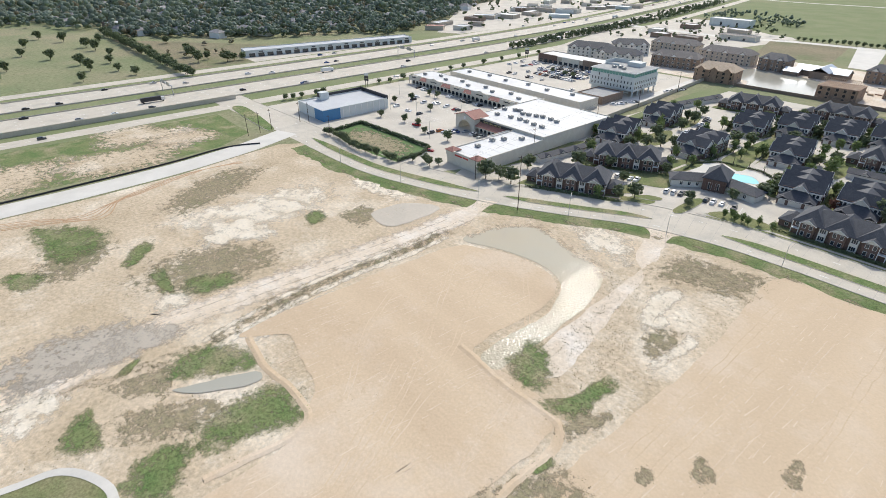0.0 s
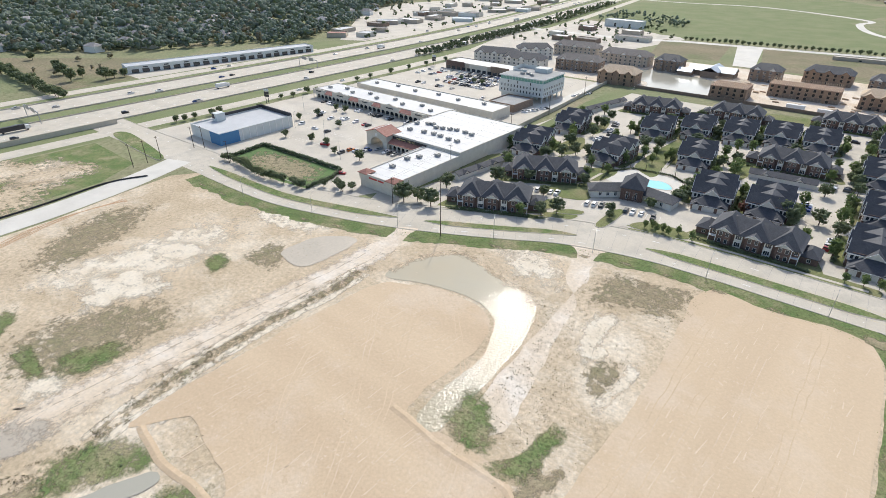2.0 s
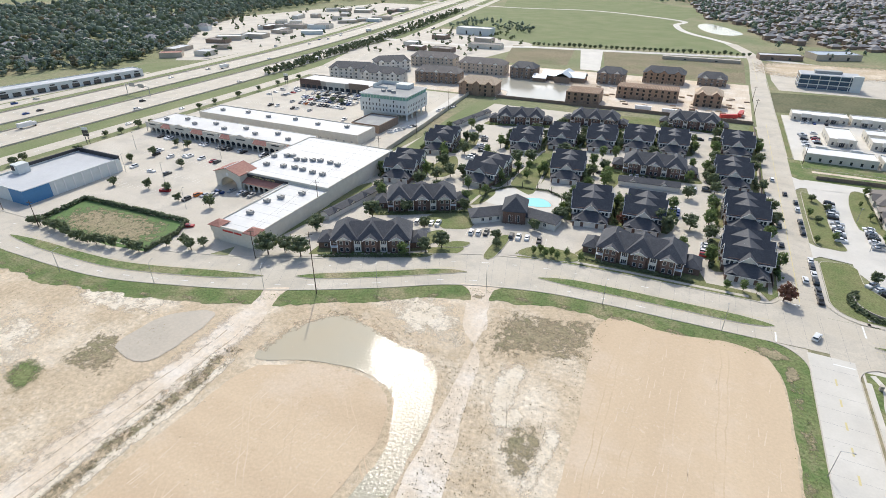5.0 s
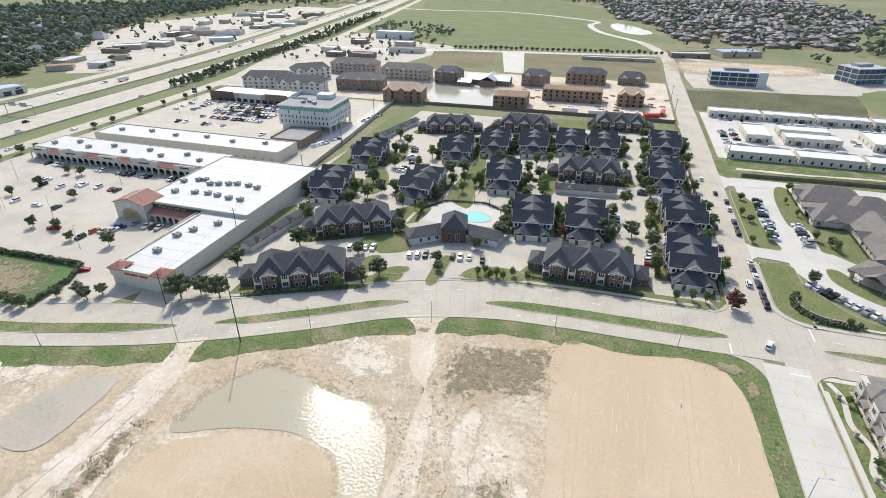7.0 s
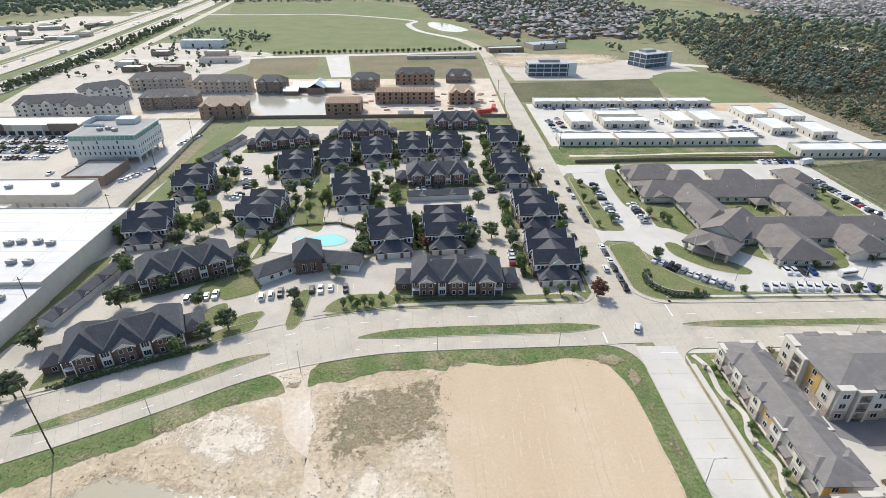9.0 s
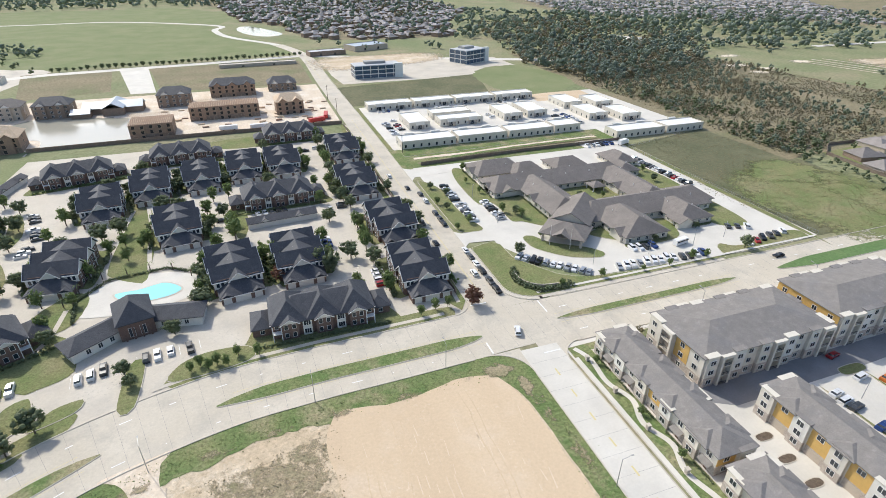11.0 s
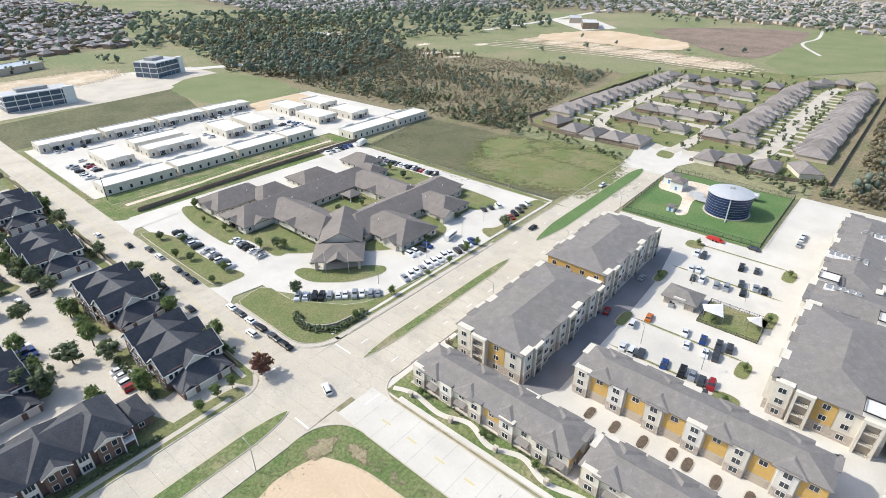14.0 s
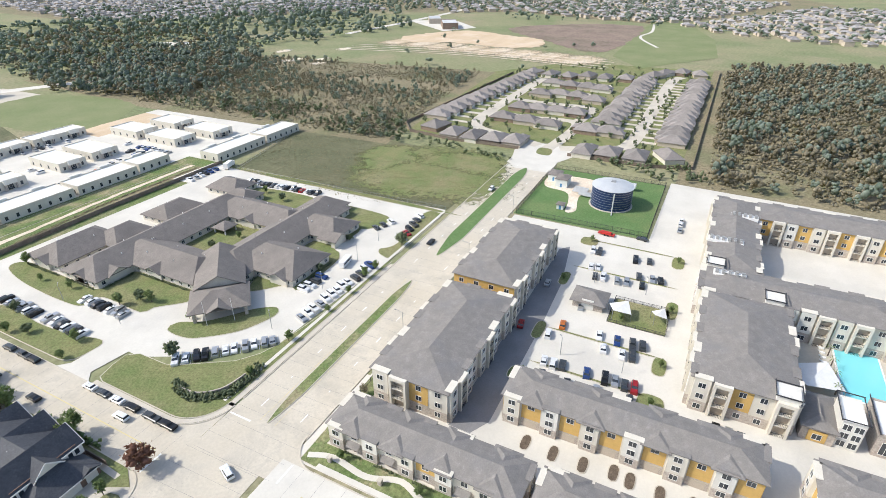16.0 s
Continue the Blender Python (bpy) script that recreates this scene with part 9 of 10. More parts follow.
tr = thing("box_truck", 146, 148, 20, "white box truck parked by the fence", "truck")
part("box", Geo().box(-3.5, -1.25, 0.9, 3.5, 1.25, 3.6), TRIM, tr)
part("cab", Geo().box(3.6, -1.1, 0.5, 5.5, 1.1, 2.6), TRIM, tr)
for u in (-2.5, 4.5):
    for v in (-1, 1):
        part("wheel", WHEEL, None, tr, at=pose(u, v, 0.4, 90, 0, 0))
# apartment complex
AC = "parked in the apartment complex"
for x, y, c in ((-36.7, 46.4, 0), (-36.7, 43.3, 0), (-36.9, 39.6, 0), (-36.9, 36.6, 4), (-51.8, 79.1, 0), (-51.6, 76, 5), (-51.5, 72.9, 5), (-39, 110, 3), (-39, 113, 2), (-39, 142, 1), (-39, 150, 3), (-46, 200, 2), (-39, 203, 0)):
    vehicle(x, y, random.uniform(-3, 3), pick_kind(), c, False, doing=AC, z=0.08)
for x, y, c in ((-155.8, 14.6, 0), (-152.8, 15.4, 3), (-149.8, 16.2, 0), (-146.8, 17, 0), (-130, 15.5, 0), (-127, 16.5, 0), (-124, 18, 3), (-113, 19.5, 3), (-110, 20, 0), (-106.5, 21, 0), (-101, 20.5, 3), (-77, 114, 0), (-74, 114, 0), (-71, 114.3, 3), (-68, 114.6, 2), (-65, 114.8, 2)):
    vehicle(x, y, 100 + random.uniform(-4, 4), pick_kind(), c, False, doing=AC, z=0.08)
for k, (x, y) in enumerate(((-168, 103), (-167.5, 106), (-167, 109), (-166, 118), (-167, 121), (-168, 124.5), (-170, 128), (-172, 138), (-173, 141.5), (-174.5, 145))):
    vehicle(x, y, 15 + random.uniform(-4, 4), pick_kind(), (0, 0, 3, 3, 2, 3, 0, 3, 2, 1)[k], False, doing=AC, z=0.08)
vehicle(-44.7, 108.3, 90, "suv", 0, doing="driving in the apartment complex", z=0.08)
vehicle(-104, 96, 90, "sedan", 2, doing=AC, z=0.08)
vehicle(-93, 112, 0, "sedan", 2, doing=AC, z=0.08)
# office cottages
OC = "parked by the office cottages"
for x0, y0, x1, y1, n, h in ((14, 276, 44, 276, 9, 90), (52, 276, 80, 276, 8, 90), (88, 276, 146, 276, 16, 90), (16, 206, 22, 206, 3, 90), (15, 212, 15, 245, 10, 0), (22, 225, 22, 248, 7, 0), (52, 204, 80, 204, 9, 90), (88, 206, 112, 206, 7, 90), (140, 205, 140, 232, 9, 0), (148, 200, 148, 236, 10, 0), (94, 226, 94, 250, 7, 0), (120, 212, 136, 212, 4, 90), (202, 182, 212, 182, 3, 90)):
    car_row(x0, y0, x1, y1, n, h, 0.6, False, OC, 0.4)
# shopping centre and offices
MC = "parked in the shopping centre car park"
for x0, y0, x1, y1, n, h, kp in ((-376, 54, -270, 54, 38, 90, 0.42), (-350, 34, -285, 34, 22, 90, 0.25), (-350, 28, -285, 28, 22, 90, 0.18), (-340, 8, -285, 8, 18, 90, 0.16), (-325, -12, -270, -12, 18, 90, 0.12), (-258, 5, -231, 5, 9, 90, 0.6), (-270, -6, -262, -3, 3, 80, 0.9),
                                (-350, 166, -300, 166, 18, 90, 0.75), (-350, 178, -300, 178, 18, 90, 0.85), (-352, 183.5, -300, 183.5, 18, 90, 0.85), (-352, 196, -305, 196, 16, 90, 0.8), (-380, 150, -320, 150, 20, 90, 0.3), (-378, 206, -312, 206, 22, 90, 0.5), (-385, 175, -385, 205, 11, 0, 0.4), (-370, 180, -370, 200, 8, 0, 0.4),
                                (-236, 128, -228, 150, 8, 20, 0.9), (-230, 192, -226, 210, 7, 15, 0.9), (-282, 140, -268, 152, 5, 90, 0.6)):
    car_row(x0, y0, x1, y1, n, h, kp, False, MC, 0.4)
vehicle(-246, -33, 30, "sedan", 4, False, doing=MC); vehicle(-319, 7.3, 10, "sedan", 0, False, doing=MC); vehicle(-289, -9, 20, "pickup", 4, False, doing=MC); vehicle(-262, 1, 10, "suv", 5, False, doing=MC)
tagged(part("stall_marks", STALLS, PAINTW), "white parking bay lines on the concrete", "road marking", "", "stuff")
# highway
for k in range(64):
    y = random.uniform(-220, 900)
    x = random.choice((-442.5, -451.5, -460.5, -469.5, -497, -505.5, -514.5, -523, -412, -545))
    vehicle(x + hx(y) + random.uniform(-0.4, 0.4), y, 90, pick_kind(), pick(), False, doing="driving along the highway", group="cars on the highway", z=0.18)
for x, y, L in ((-469, 30, 12), (-442, 330, 9), (-505, 250, 11), (-460, -120, 16), (-497, 560, 12), (-451, 520, 11)):
    tr = thing("lorry", x + hx(y), y, 90, "white lorry driving along the highway", "lorry", "lorries on the highway", 0.16)
    part("box", Geo().box(-L / 2, -1.25, 1.0, L / 2 - 2.4, 1.25, 3.9), TRIM if L != 16 else DARKMETAL, tr)
    part("cab", Geo().box(L / 2 - 2.2, -1.15, 0.6, L / 2, 1.15, 3.0), TRIM, tr)
    for u in (-L / 2 + 1.5, L / 2 - 1.2):
        part("wheel", Geo().cyl(0, 0, -1.2, 1.2, 0.5, n=10), TYRE, tr, at=pose(u, 0, 0.5, 90, 0, 0))

# ---- trees and shrubs ----
random.seed(5)
rng = np.random.default_rng(7)
OCT = np.array([(1, 0, 0), (-1, 0, 0), (0, 1, 0), (0, -1, 0), (0, 0, 1), (0, 0, -1)], float)
OCT_F = np.array([(0, 2, 4), (2, 1, 4), (1, 3, 4), (3, 0, 4), (2, 0, 5), (1, 2, 5), (3, 1, 5), (0, 3, 5)])


def fast_mesh(name, verts, tris, material, smooth=False):
    me = bpy.data.meshes.new(name)
    me.vertices.add(len(verts))
    me.vertices.foreach_set("co", np.ascontiguousarray(verts, dtype=np.float32).ravel())
    me.loops.add(len(tris) * 3)
    me.loops.foreach_set("vertex_index", np.ascontiguousarray(tris, dtype=np.int32).ravel())
    me.polygons.add(len(tris))
    me.polygons.foreach_set("loop_start", np.arange(0, len(tris) * 3, 3, dtype=np.int32))
    me.polygons.foreach_set("loop_total", np.full(len(tris), 3, dtype=np.int32))
    if smooth:
        me.polygons.foreach_set("use_smooth", np.ones(len(tris), dtype=bool))
    me.update(calc_edges=True)
    me.validate()
    me.materials.append(material)
    return me


PHI = (1 + 5 ** 0.5) / 2
ICO = np.array([(-1, PHI, 0), (1, PHI, 0), (-1, -PHI, 0), (1, -PHI, 0), (0, -1, PHI), (0, 1, PHI), (0, -1, -PHI), (0, 1, -PHI), (PHI, 0, -1), (PHI, 0, 1), (-PHI, 0, -1), (-PHI, 0, 1)]) / math.sqrt(1 + PHI * PHI)
ICO_F = np.array([(0, 11, 5), (0, 5, 1), (0, 1, 7), (0, 7, 10), (0, 10, 11), (1, 5, 9), (5, 11, 4), (11, 10, 2), (10, 7, 6), (7, 1, 8), (3, 9, 4), (3, 4, 2), (3, 2, 6), (3, 6, 8), (3, 8, 9), (4, 9, 5), (2, 4, 11), (6, 2, 10), (8, 6, 7), (9, 8, 1)])


def clumps(n, radius, height, base, size, lobes=5):
    """Rough leaf masses filling an uneven crown centred on the stem; returns corners and triangles."""
    tilt = rng.normal(0, 0.12, 2) * radius
    vs, fs = [], []
    for k in range(n):
        d = rng.normal(0, 1, 3)
        d /= np.linalg.norm(d)
        r = rng.random() ** 0.45
        r = max(r, 0.25)
        c = d * (radius, radius, height * 0.5) * r * rng.uniform(0.72, 0.98)
        z = c[2] / (height * 0.5)
        c[:2] *= 0.85 if z < -0.4 else 1.0
        c = c + (tilt[0], tilt[1], base + height * 0.5)
        q = np.linalg.qr(rng.normal(0, 1, (3, 3)))[0]
        p = (ICO * rng.uniform(0.7, 1.25, (12, 1)) * size * radius * rng.uniform(0.65, 1.25)) @ q * (1, 1, 0.8) + c
        fs.append(ICO_F + 12 * k)
        vs.append(p)
    return np.concatenate(vs), np.concatenate(fs)


def crown_mesh(name, n, r, h, base, size, material, leaves=0):
    v, f = clumps(n, r, h, base, size)
    if leaves:
        # loose leaf sprays over the outside of the masses
        c = v[rng.integers(0, len(v), leaves)]
        mid = np.array((0, 0, base + h * 0.5))
        c = c + (c - mid) * rng.uniform(-0.05, 0.12, (leaves, 1)) + rng.normal(0, 0.12, (leaves, 3))
        a = rng.normal(0, 1, (leaves, 3)) * 0.24
        b = rng.normal(0, 1, (leaves, 3)) * 0.24
        lv = np.stack([c, c + a, c + b], 1).reshape(-1, 3)
        f = np.concatenate([f, np.arange(leaves * 3).reshape(-1, 3) + len(v)])
        v = np.concatenate([v, lv])
    return fast_mesh(name, v, f, material)


def trunk_mesh(h, r, spread):
    g = Geo().cyl(0, 0, -0.1, h * 0.55, r, r * 0.7, 7)
    for k in range(5):
        a = k * 1.257 + 0.4
        g.beam((0, 0, h * (0.4 + 0.03 * k)), (spread * math.cos(a), spread * math.sin(a), h * (0.8 + 0.05 * (k % 3))), r * 0.6)
    g.cyl(0, 0, h * 0.55, h, r * 0.7, r * 0.25, 6)
    me = g.mesh("tree")
    me.materials.append(BARK)
    return me


KINDS = {}
for nm, m, r, h, base in (("oak", LEAF, 2.7, 5.0, 0.8), ("light", LEAF_LIGHT, 2.0, 4.8, 1.2), ("red", LEAF_RED, 3.0, 5.4, 1.0), ("dry", LEAF_DRY, 2.2, 4.6, 1.4)):
    KINDS[nm] = [(trunk_mesh(base + h * 0.6, 0.17, r * 0.6), crown_mesh("crown", 54, r, h, base, 0.225 if nm == "oak" else 0.19, m, 900)) for _ in range(4 if nm in ("oak", "light") else 2)]
TREE_LABEL = {"oak": "round dark green evergreen oak", "light": "slim light green young tree", "red": "russet-leaved autumn tree", "dry": "thin half-bare brownish tree"}


def tree(x, y, kind="oak", s=1.0, group="street trees", where="beside the pavement", z=0.05):
    t, c = KINDS[kind][random.randrange(len(KINDS[kind]))]
    if kind == "oak" and group == "trees in the apartment complex" and int(abs(x) * 7 + abs(y) * 3) % 5 < 2:
        kind = "light"
        t, c = KINDS[kind][random.randrange(len(KINDS[kind]))]
    s *= 1.28 if group == "trees in the apartment complex" else 1.05
    m = pose(x, y, z, 0, 0, random.uniform(0, 360)) @ Matrix.Diagonal((s * random.uniform(0.9, 1.1), s * random.uniform(0.9, 1.1), s * random.uniform(0.9, 1.12), 1))
    ob = part("tree", t, None, None, at=m)
    tagged(ob, f"{TREE_LABEL[kind]} {where}", "tree", group)
    part("crown", c, None, ob)
    return ob


AP = "among the apartment houses"
for x, y, k, s in ((-177, 10, "oak", 1.2), (-184.7, 30, "light", 1.2), (-135.8, -2.5, "oak", 1.1), (-140.3, -8.5, "oak", 0.9), (-146.5, -15.5, "light", 0.9), (-184, -33, "oak", 1.2), (-192, -11.8, "oak", 1.1), (-196.7, -37.5, "oak", 1.3), (-192, -33, "oak", 1.1), (-118, 14, "oak", 0.7), (-115.5, 8, "oak", 0.6),
                   (-57.4, 55.6, "oak", 1.3), (-52.6, 51.7, "oak", 1.2), (-35.2, 107.5, "oak", 1.0), (-36.3, 85.6, "oak", 1.1), (-37, 130, "oak", 1.1), (-37, 158, "oak", 1.1), (-37, 191, "oak", 1.0), (-36, 72, "light", 1.1), (-37, 64, "oak", 1.1), (-36.5, 54, "oak", 1.0), (-35, 33, "light", 1.0),
                   (-37, 118, "oak", 1.0), (-37, 145, "oak", 1.1), (-37, 172, "oak", 1.1), (-37, 210, "oak", 1.1), (-48, 170, "oak", 1.0), (-48, 140, "oak", 0.9), (-72, 52, "red", 0.8), (-72, 60, "oak", 1.1), (-73, 70, "oak", 1.0), (-97, 60, "oak", 1.0), (-96, 52, "oak", 0.9), (-98, 70, "oak", 1.1),
                   (-87, 91, "light", 1.2), (-88, 99, "light", 1.2), (-88, 107, "light", 1.0), (-94, 84, "oak", 1.0), (-106, 30, "oak", 0.8), (-138, 75, "oak", 0.9), (-127, 86, "light", 0.9), (-123, 96, "light", 0.8), (-130, 100, "oak", 0.8), (-120, 112, "oak", 1.0), (-133, 112, "oak", 1.1), (-171, 65, "oak", 1.1),
                   (-166, 72, "oak", 1.0), (-176, 84, "oak", 1.1), (-180, 95, "oak", 1.0), (-195, 81, "oak", 1.0), (-174, 110, "oak", 1.0), (-176, 130, "oak", 1.1), (-181, 150, "oak", 1.0), (-160, 112, "oak", 1.0), (-158, 130, "oak", 1.1), (-157, 150, "oak", 1.0), (-129, 165, "oak", 1.0), (-114, 170, "oak", 1.0),
                   (-90, 175, "oak", 1.0), (-90, 140, "oak", 1.0), (-88, 186, "oak", 1.0), (-69, 185, "oak", 1.0), (-112, 130, "oak", 1.1), (-145, 44, "light", 0.9), (-140, 58, "light", 0.8), (-151, 12, "oak", 0.8), (-142, 36, "oak", 0.8), (-162, 50, "oak", 1.0), (-170, 40, "oak", 1.0), (-150, 60, "oak", 1.0)):
    tree(x, y, k, s, "trees in the apartment complex", AP)
for i, (hx_, hy_, hr_) in enumerate(STACKS):
    for u, v in ((-12.4, 11), (-12.2, 24), (12.4, 16), (12.2, 30)):
        if (i + int(v)) % 3:
            a = radians(hr_)
            tree(hx_ + u * math.cos(a) - v * math.sin(a), hy_ + u * math.sin(a) + v * math.cos(a), "oak" if (i + int(u)) % 4 else "light", random.uniform(0.75, 1.05), "trees in the apartment complex", AP)
for x, y, k, s in ((-29, 14, "light", 0.75), (-23.5, 15.3, "light", 0.75), (-19, 15.7, "light", 0.7), (-10.8, 14, "red", 1.2), (-13.4, 36, "light", 1.2), (-13.6, 62, "light", 1.2), (-13.5, 94, "oak", 1.1), (-13.5, 122, "oak", 1.0), (-13.4, 167, "oak", 1.2), (-13.5, 200, "oak", 1.1), (-81, 10.3, "light", 0.7), (-90, 8.7, "light", 0.7),
                   (-93, 10, "light", 0.7), (-95.3, 8.6, "light", 0.7), (-97.6, 11, "light", 0.7), (-100, 9, "light", 0.65), (-87, 12, "light", 0.7)):
    tree(x, y, k, s, "street trees", "beside the pavement")
for x, y, s in ((31, 80, 0.9), (37, 71.6, 0.8), (36, 76, 0.8), (33, 137, 0.9), (20.5, 41, 0.9), (24.8, 14.6, 0.6), (83, 14.6, 0.8), (111, 15.6, 1.0), (41.7, 15.2, 0.7), (90, 14.4, 0.6), (12, 74, 0.7), (13, 108, 0.7), (8, 92, 0.6), (8, 118, 0.7), (60, 14, 0.5), (72, 14, 0.5), (50, 42, 0.5), (36, 52, 0.5), (28, 120, 0.5), (30, 105, 0.6),
                (75, 84, 0.6), (86, 80, 0.6), (72, 44, 0.6), (80, 33, 0.6), (105, 37, 0.6), (123, 60, 0.7), (124, 90, 0.7), (128, 104, 0.7), (5, 70, 0.6), (5, 98, 0.7)):
    tree(x, y, random.choice(("oak", "light")), s, "trees of the care home", "on the care home lawn")
for k in range(9):
    tree(33 + 12 * k, -18.6, "dry", 0.55, "young trees before the flats", "before the apartments")
for x, y in ((58.5, -53), (60, -54.5), (115, -51.5), (149, -54), (63, -89), (80, -89.5), (110, -89.4), (146, -88), (98, -75), (12.5, -26), (12.5, -47), (12.6, -62), (12.5, -80)):
    tree(x, y, "light", 0.5, "young trees in the apartment lot", "in a kerbed island")
for x, y in ((-402.8, -43), (-401.3, -37.8), (-401, -31), (-399.6, -18.7), (-401, -12), (-401.8, 40), (-398.5, 49), (-400, 63.4), (-383, 9), (-398, 72), (-402, 119), (-402, 135), (-401, 160), (-402, 185), (-402, 210), (-402, 240), (-344, 14), (-341, 27), (-288, -8.5), (-273, -15), (-253, -14), (-234, -46), (-226, -43.5), (-240, -50),
              (-343, 45.7), (-334, 46), (-310, 20), (-300, -10), (-320, -15), (-228, -48), (-334, 180), (-320, 180), (-310, 178), (-207, -20), (-206, -30), (-208, -10), (-211, 60), (-204, 70)):
    tree(x, y, "oak", random.uniform(0.75, 1.0), "car park trees", "in the shopping centre car park")
for k in range(16):
    t = k / 15
    tree(-312 + 66 * t, -61 + 1.5 * math.sin(t * 9) + (2 if k > 12 else 0), "oak", random.uniform(0.7, 0.95), "trees round the basin", "beside the grassy basin")
for x, y in ((-759, -108), (-732, -104), (-642, -109), (-597, -112), (-616, -131), (-687, -99), (-570, -104), (-650, -133), (-570, -145), (-784, -90), (-700, -150), (-820, -120), (-740, -170), (-660, -190), (-610, -200), (-800, -160), (-860, -140), (-625, -37), (-660, -31), (-590, -43), (-575, -20), (-578, -12), (-576, -4), (-729, -31), (-740, 30), (-600, -30)):
    tree(x, y, "oak", random.uniform(1.3, 2.0), "oaks in the far field", "in the open field")
for k in range(46):
    t = k / 45
    tree(-850 + 320 * t, -70 + random.uniform(-3, 3), "oak", random.uniform(1.3, 1.8), "tree row by the far drive", "in a row by the far drive")
for k in range(40):
    tree(-260 + 250 * k / 39, 536 + 28 * k / 39 + random.uniform(-1, 1), "oak", random.uniform(0.7, 1.0), "trees along the far road", "along the far road")
# hedges and shrub beds
def hedge(name, line, w, h, label, dens=2.2, m=None, size=0.32):
    vs, fs, k = [], [], 0
    for a, b in zip(line, line[1:]):
        a, b = np.array(a, float), np.array(b, float)
        n = max(3, int(np.linalg.norm(b - a) * dens * 3))
        for _ in range(n):
            c = a + (b - a) * rng.random() + rng.normal(0, w * 0.35, 2)
            q = np.linalg.qr(rng.normal(0, 1, (3, 3)))[0]
            vs.append((OCT * rng.uniform(0.6, 1.3, (6, 1)) * size * h) @ q + (c[0], c[1], 0.1 + h * rng.uniform(0.2, 0.8)))
            fs.append(OCT_F + 6 * k)
            k += 1
    return tagged(new(name, fast_mesh(name, np.concatenate(vs), np.concatenate(fs), m or LEAF)), label, "hedge", "", "stuff")


hedge("hedge", [(-312, -57), (-316, -33), (-284, -31.5), (-250, -30.5)], 1.2, 2.2, "dense clipped hedge round the basin", 3)
hedge("hedge", [(-250, -30.5), (-245, -40), (-244, -57)], 1.2, 2.0, "dense clipped hedge round the basin", 3)
hedge("shrub_bed", smooth_loop([(13, 31), (11, 22.5), (16, 15), (25, 13.8), (29, 15)], 2, closed=False), 1.8, 1.5, "dark shrub bed round the sign wall", 4)
hedge("shrub_bed", [(11, 30), (9.6, 22), (15, 13.6), (25, 12.9)], 0.7, 0.8, "low clipped hedge round the sign wall", 3)
for x, y, r in ((-58, 13.4, 40), (-160, -20, 30)):
    a = radians(0 if x > -100 else 25)
    hedge("shrub_bed", [(x - 18 * math.cos(a), y - 18 * math.sin(a) + (0 if x > -100 else -2)), (x + 18 * math.cos(a), y + 18 * math.sin(a) + (0 if x > -100 else -2))], 0.8, 1.1, "low foundation shrubs before the house", 3)
for pts in ([(34.5, 94), (47, 94)], [(47.5, 66), (47.5, 92)], [(60, 50.5), (66, 50.5)], [(33, 118), (33, 137)], [(68, 32.5), (86, 32.5)], [(98, 38.5), (115, 38.5)], [(33, 97), (33, 113)]):
    hedge("shrub_bed", pts, 0.5, 0.9, "low shrubs along the care home wall", 2.5)
for y in range(-24, -66, -10):
    hedge("shrub_bed", [(14.5, y), (14.5, y - 6)], 0.5, 0.7, "low shrubs before the townhouses", 3)
hedge("shrub_bed", [(-138, 46), (-140, 60), (-132, 72), (-112, 75), (-98, 66)], 0.8, 1.1, "clipped hedge round the pool", 3)
for i, (hx_, hy_, hr_) in enumerate(STACKS):
    a = radians(hr_)
    for u in (-11.6, 11.6):
        line = [(hx_ + (u + random.uniform(-0.6, 0.6)) * math.cos(a) - v * math.sin(a), hy_ + (u + random.uniform(-0.6, 0.6)) * math.sin(a) + v * math.cos(a)) for v in (7, 13, 19, 25, 31)]
        hedge("shrub_bed", line, 1.3, 1.9, "mixed shrubs and small trees beside the house", 1.0, (LEAF, LEAF_LIGHT, LEAF_HAZED)[(i + (u > 0)) % 3], 0.34)
for i, (hx_, hy_, hr_) in enumerate(LONGS):
    a = radians(hr_)
    hedge("shrub_bed", [(hx_ + u * math.cos(a) + 3.2 * math.sin(a), hy_ + u * math.sin(a) - 3.2 * math.cos(a)) for u in (-21, -10, 0, 10, 21)], 0.9, 1.3, "mixed shrubs before the house front", 1.2, (LEAF, LEAF_LIGHT)[i % 2], 0.34)
for x, y, s in ((-47, 96, 1.0), (-44, 60, 1.1), (-99, 120, 1.1), (-97, 137, 1.0), (-118, 132, 1.1), (-140, 108, 1.2), (-152, 100, 1.1), (-146, 165, 1.1), (-70, 148, 1.1), (-48, 118, 1.0), (-92, 160, 1.0), (-110, 186, 1.0), (-134, 188, 1.1), (-70, 208, 1.0), (-36, 225, 1.0), (-100, 98, 0.9), (-96, 108, 0.9), (-92, 118, 0.9), (-46, 36, 1.0), (-98, 44, 1.1), (-166, 22, 1.1), (-175, 54, 1.2), (-190, 38, 1.0), (-183, 100, 1.1), (-200, 145, 1.1), (-190, 160, 1.1)):
    tree(x, y, "oak" if int(x) % 3 else "light", s, "trees in the apartment complex", AP)
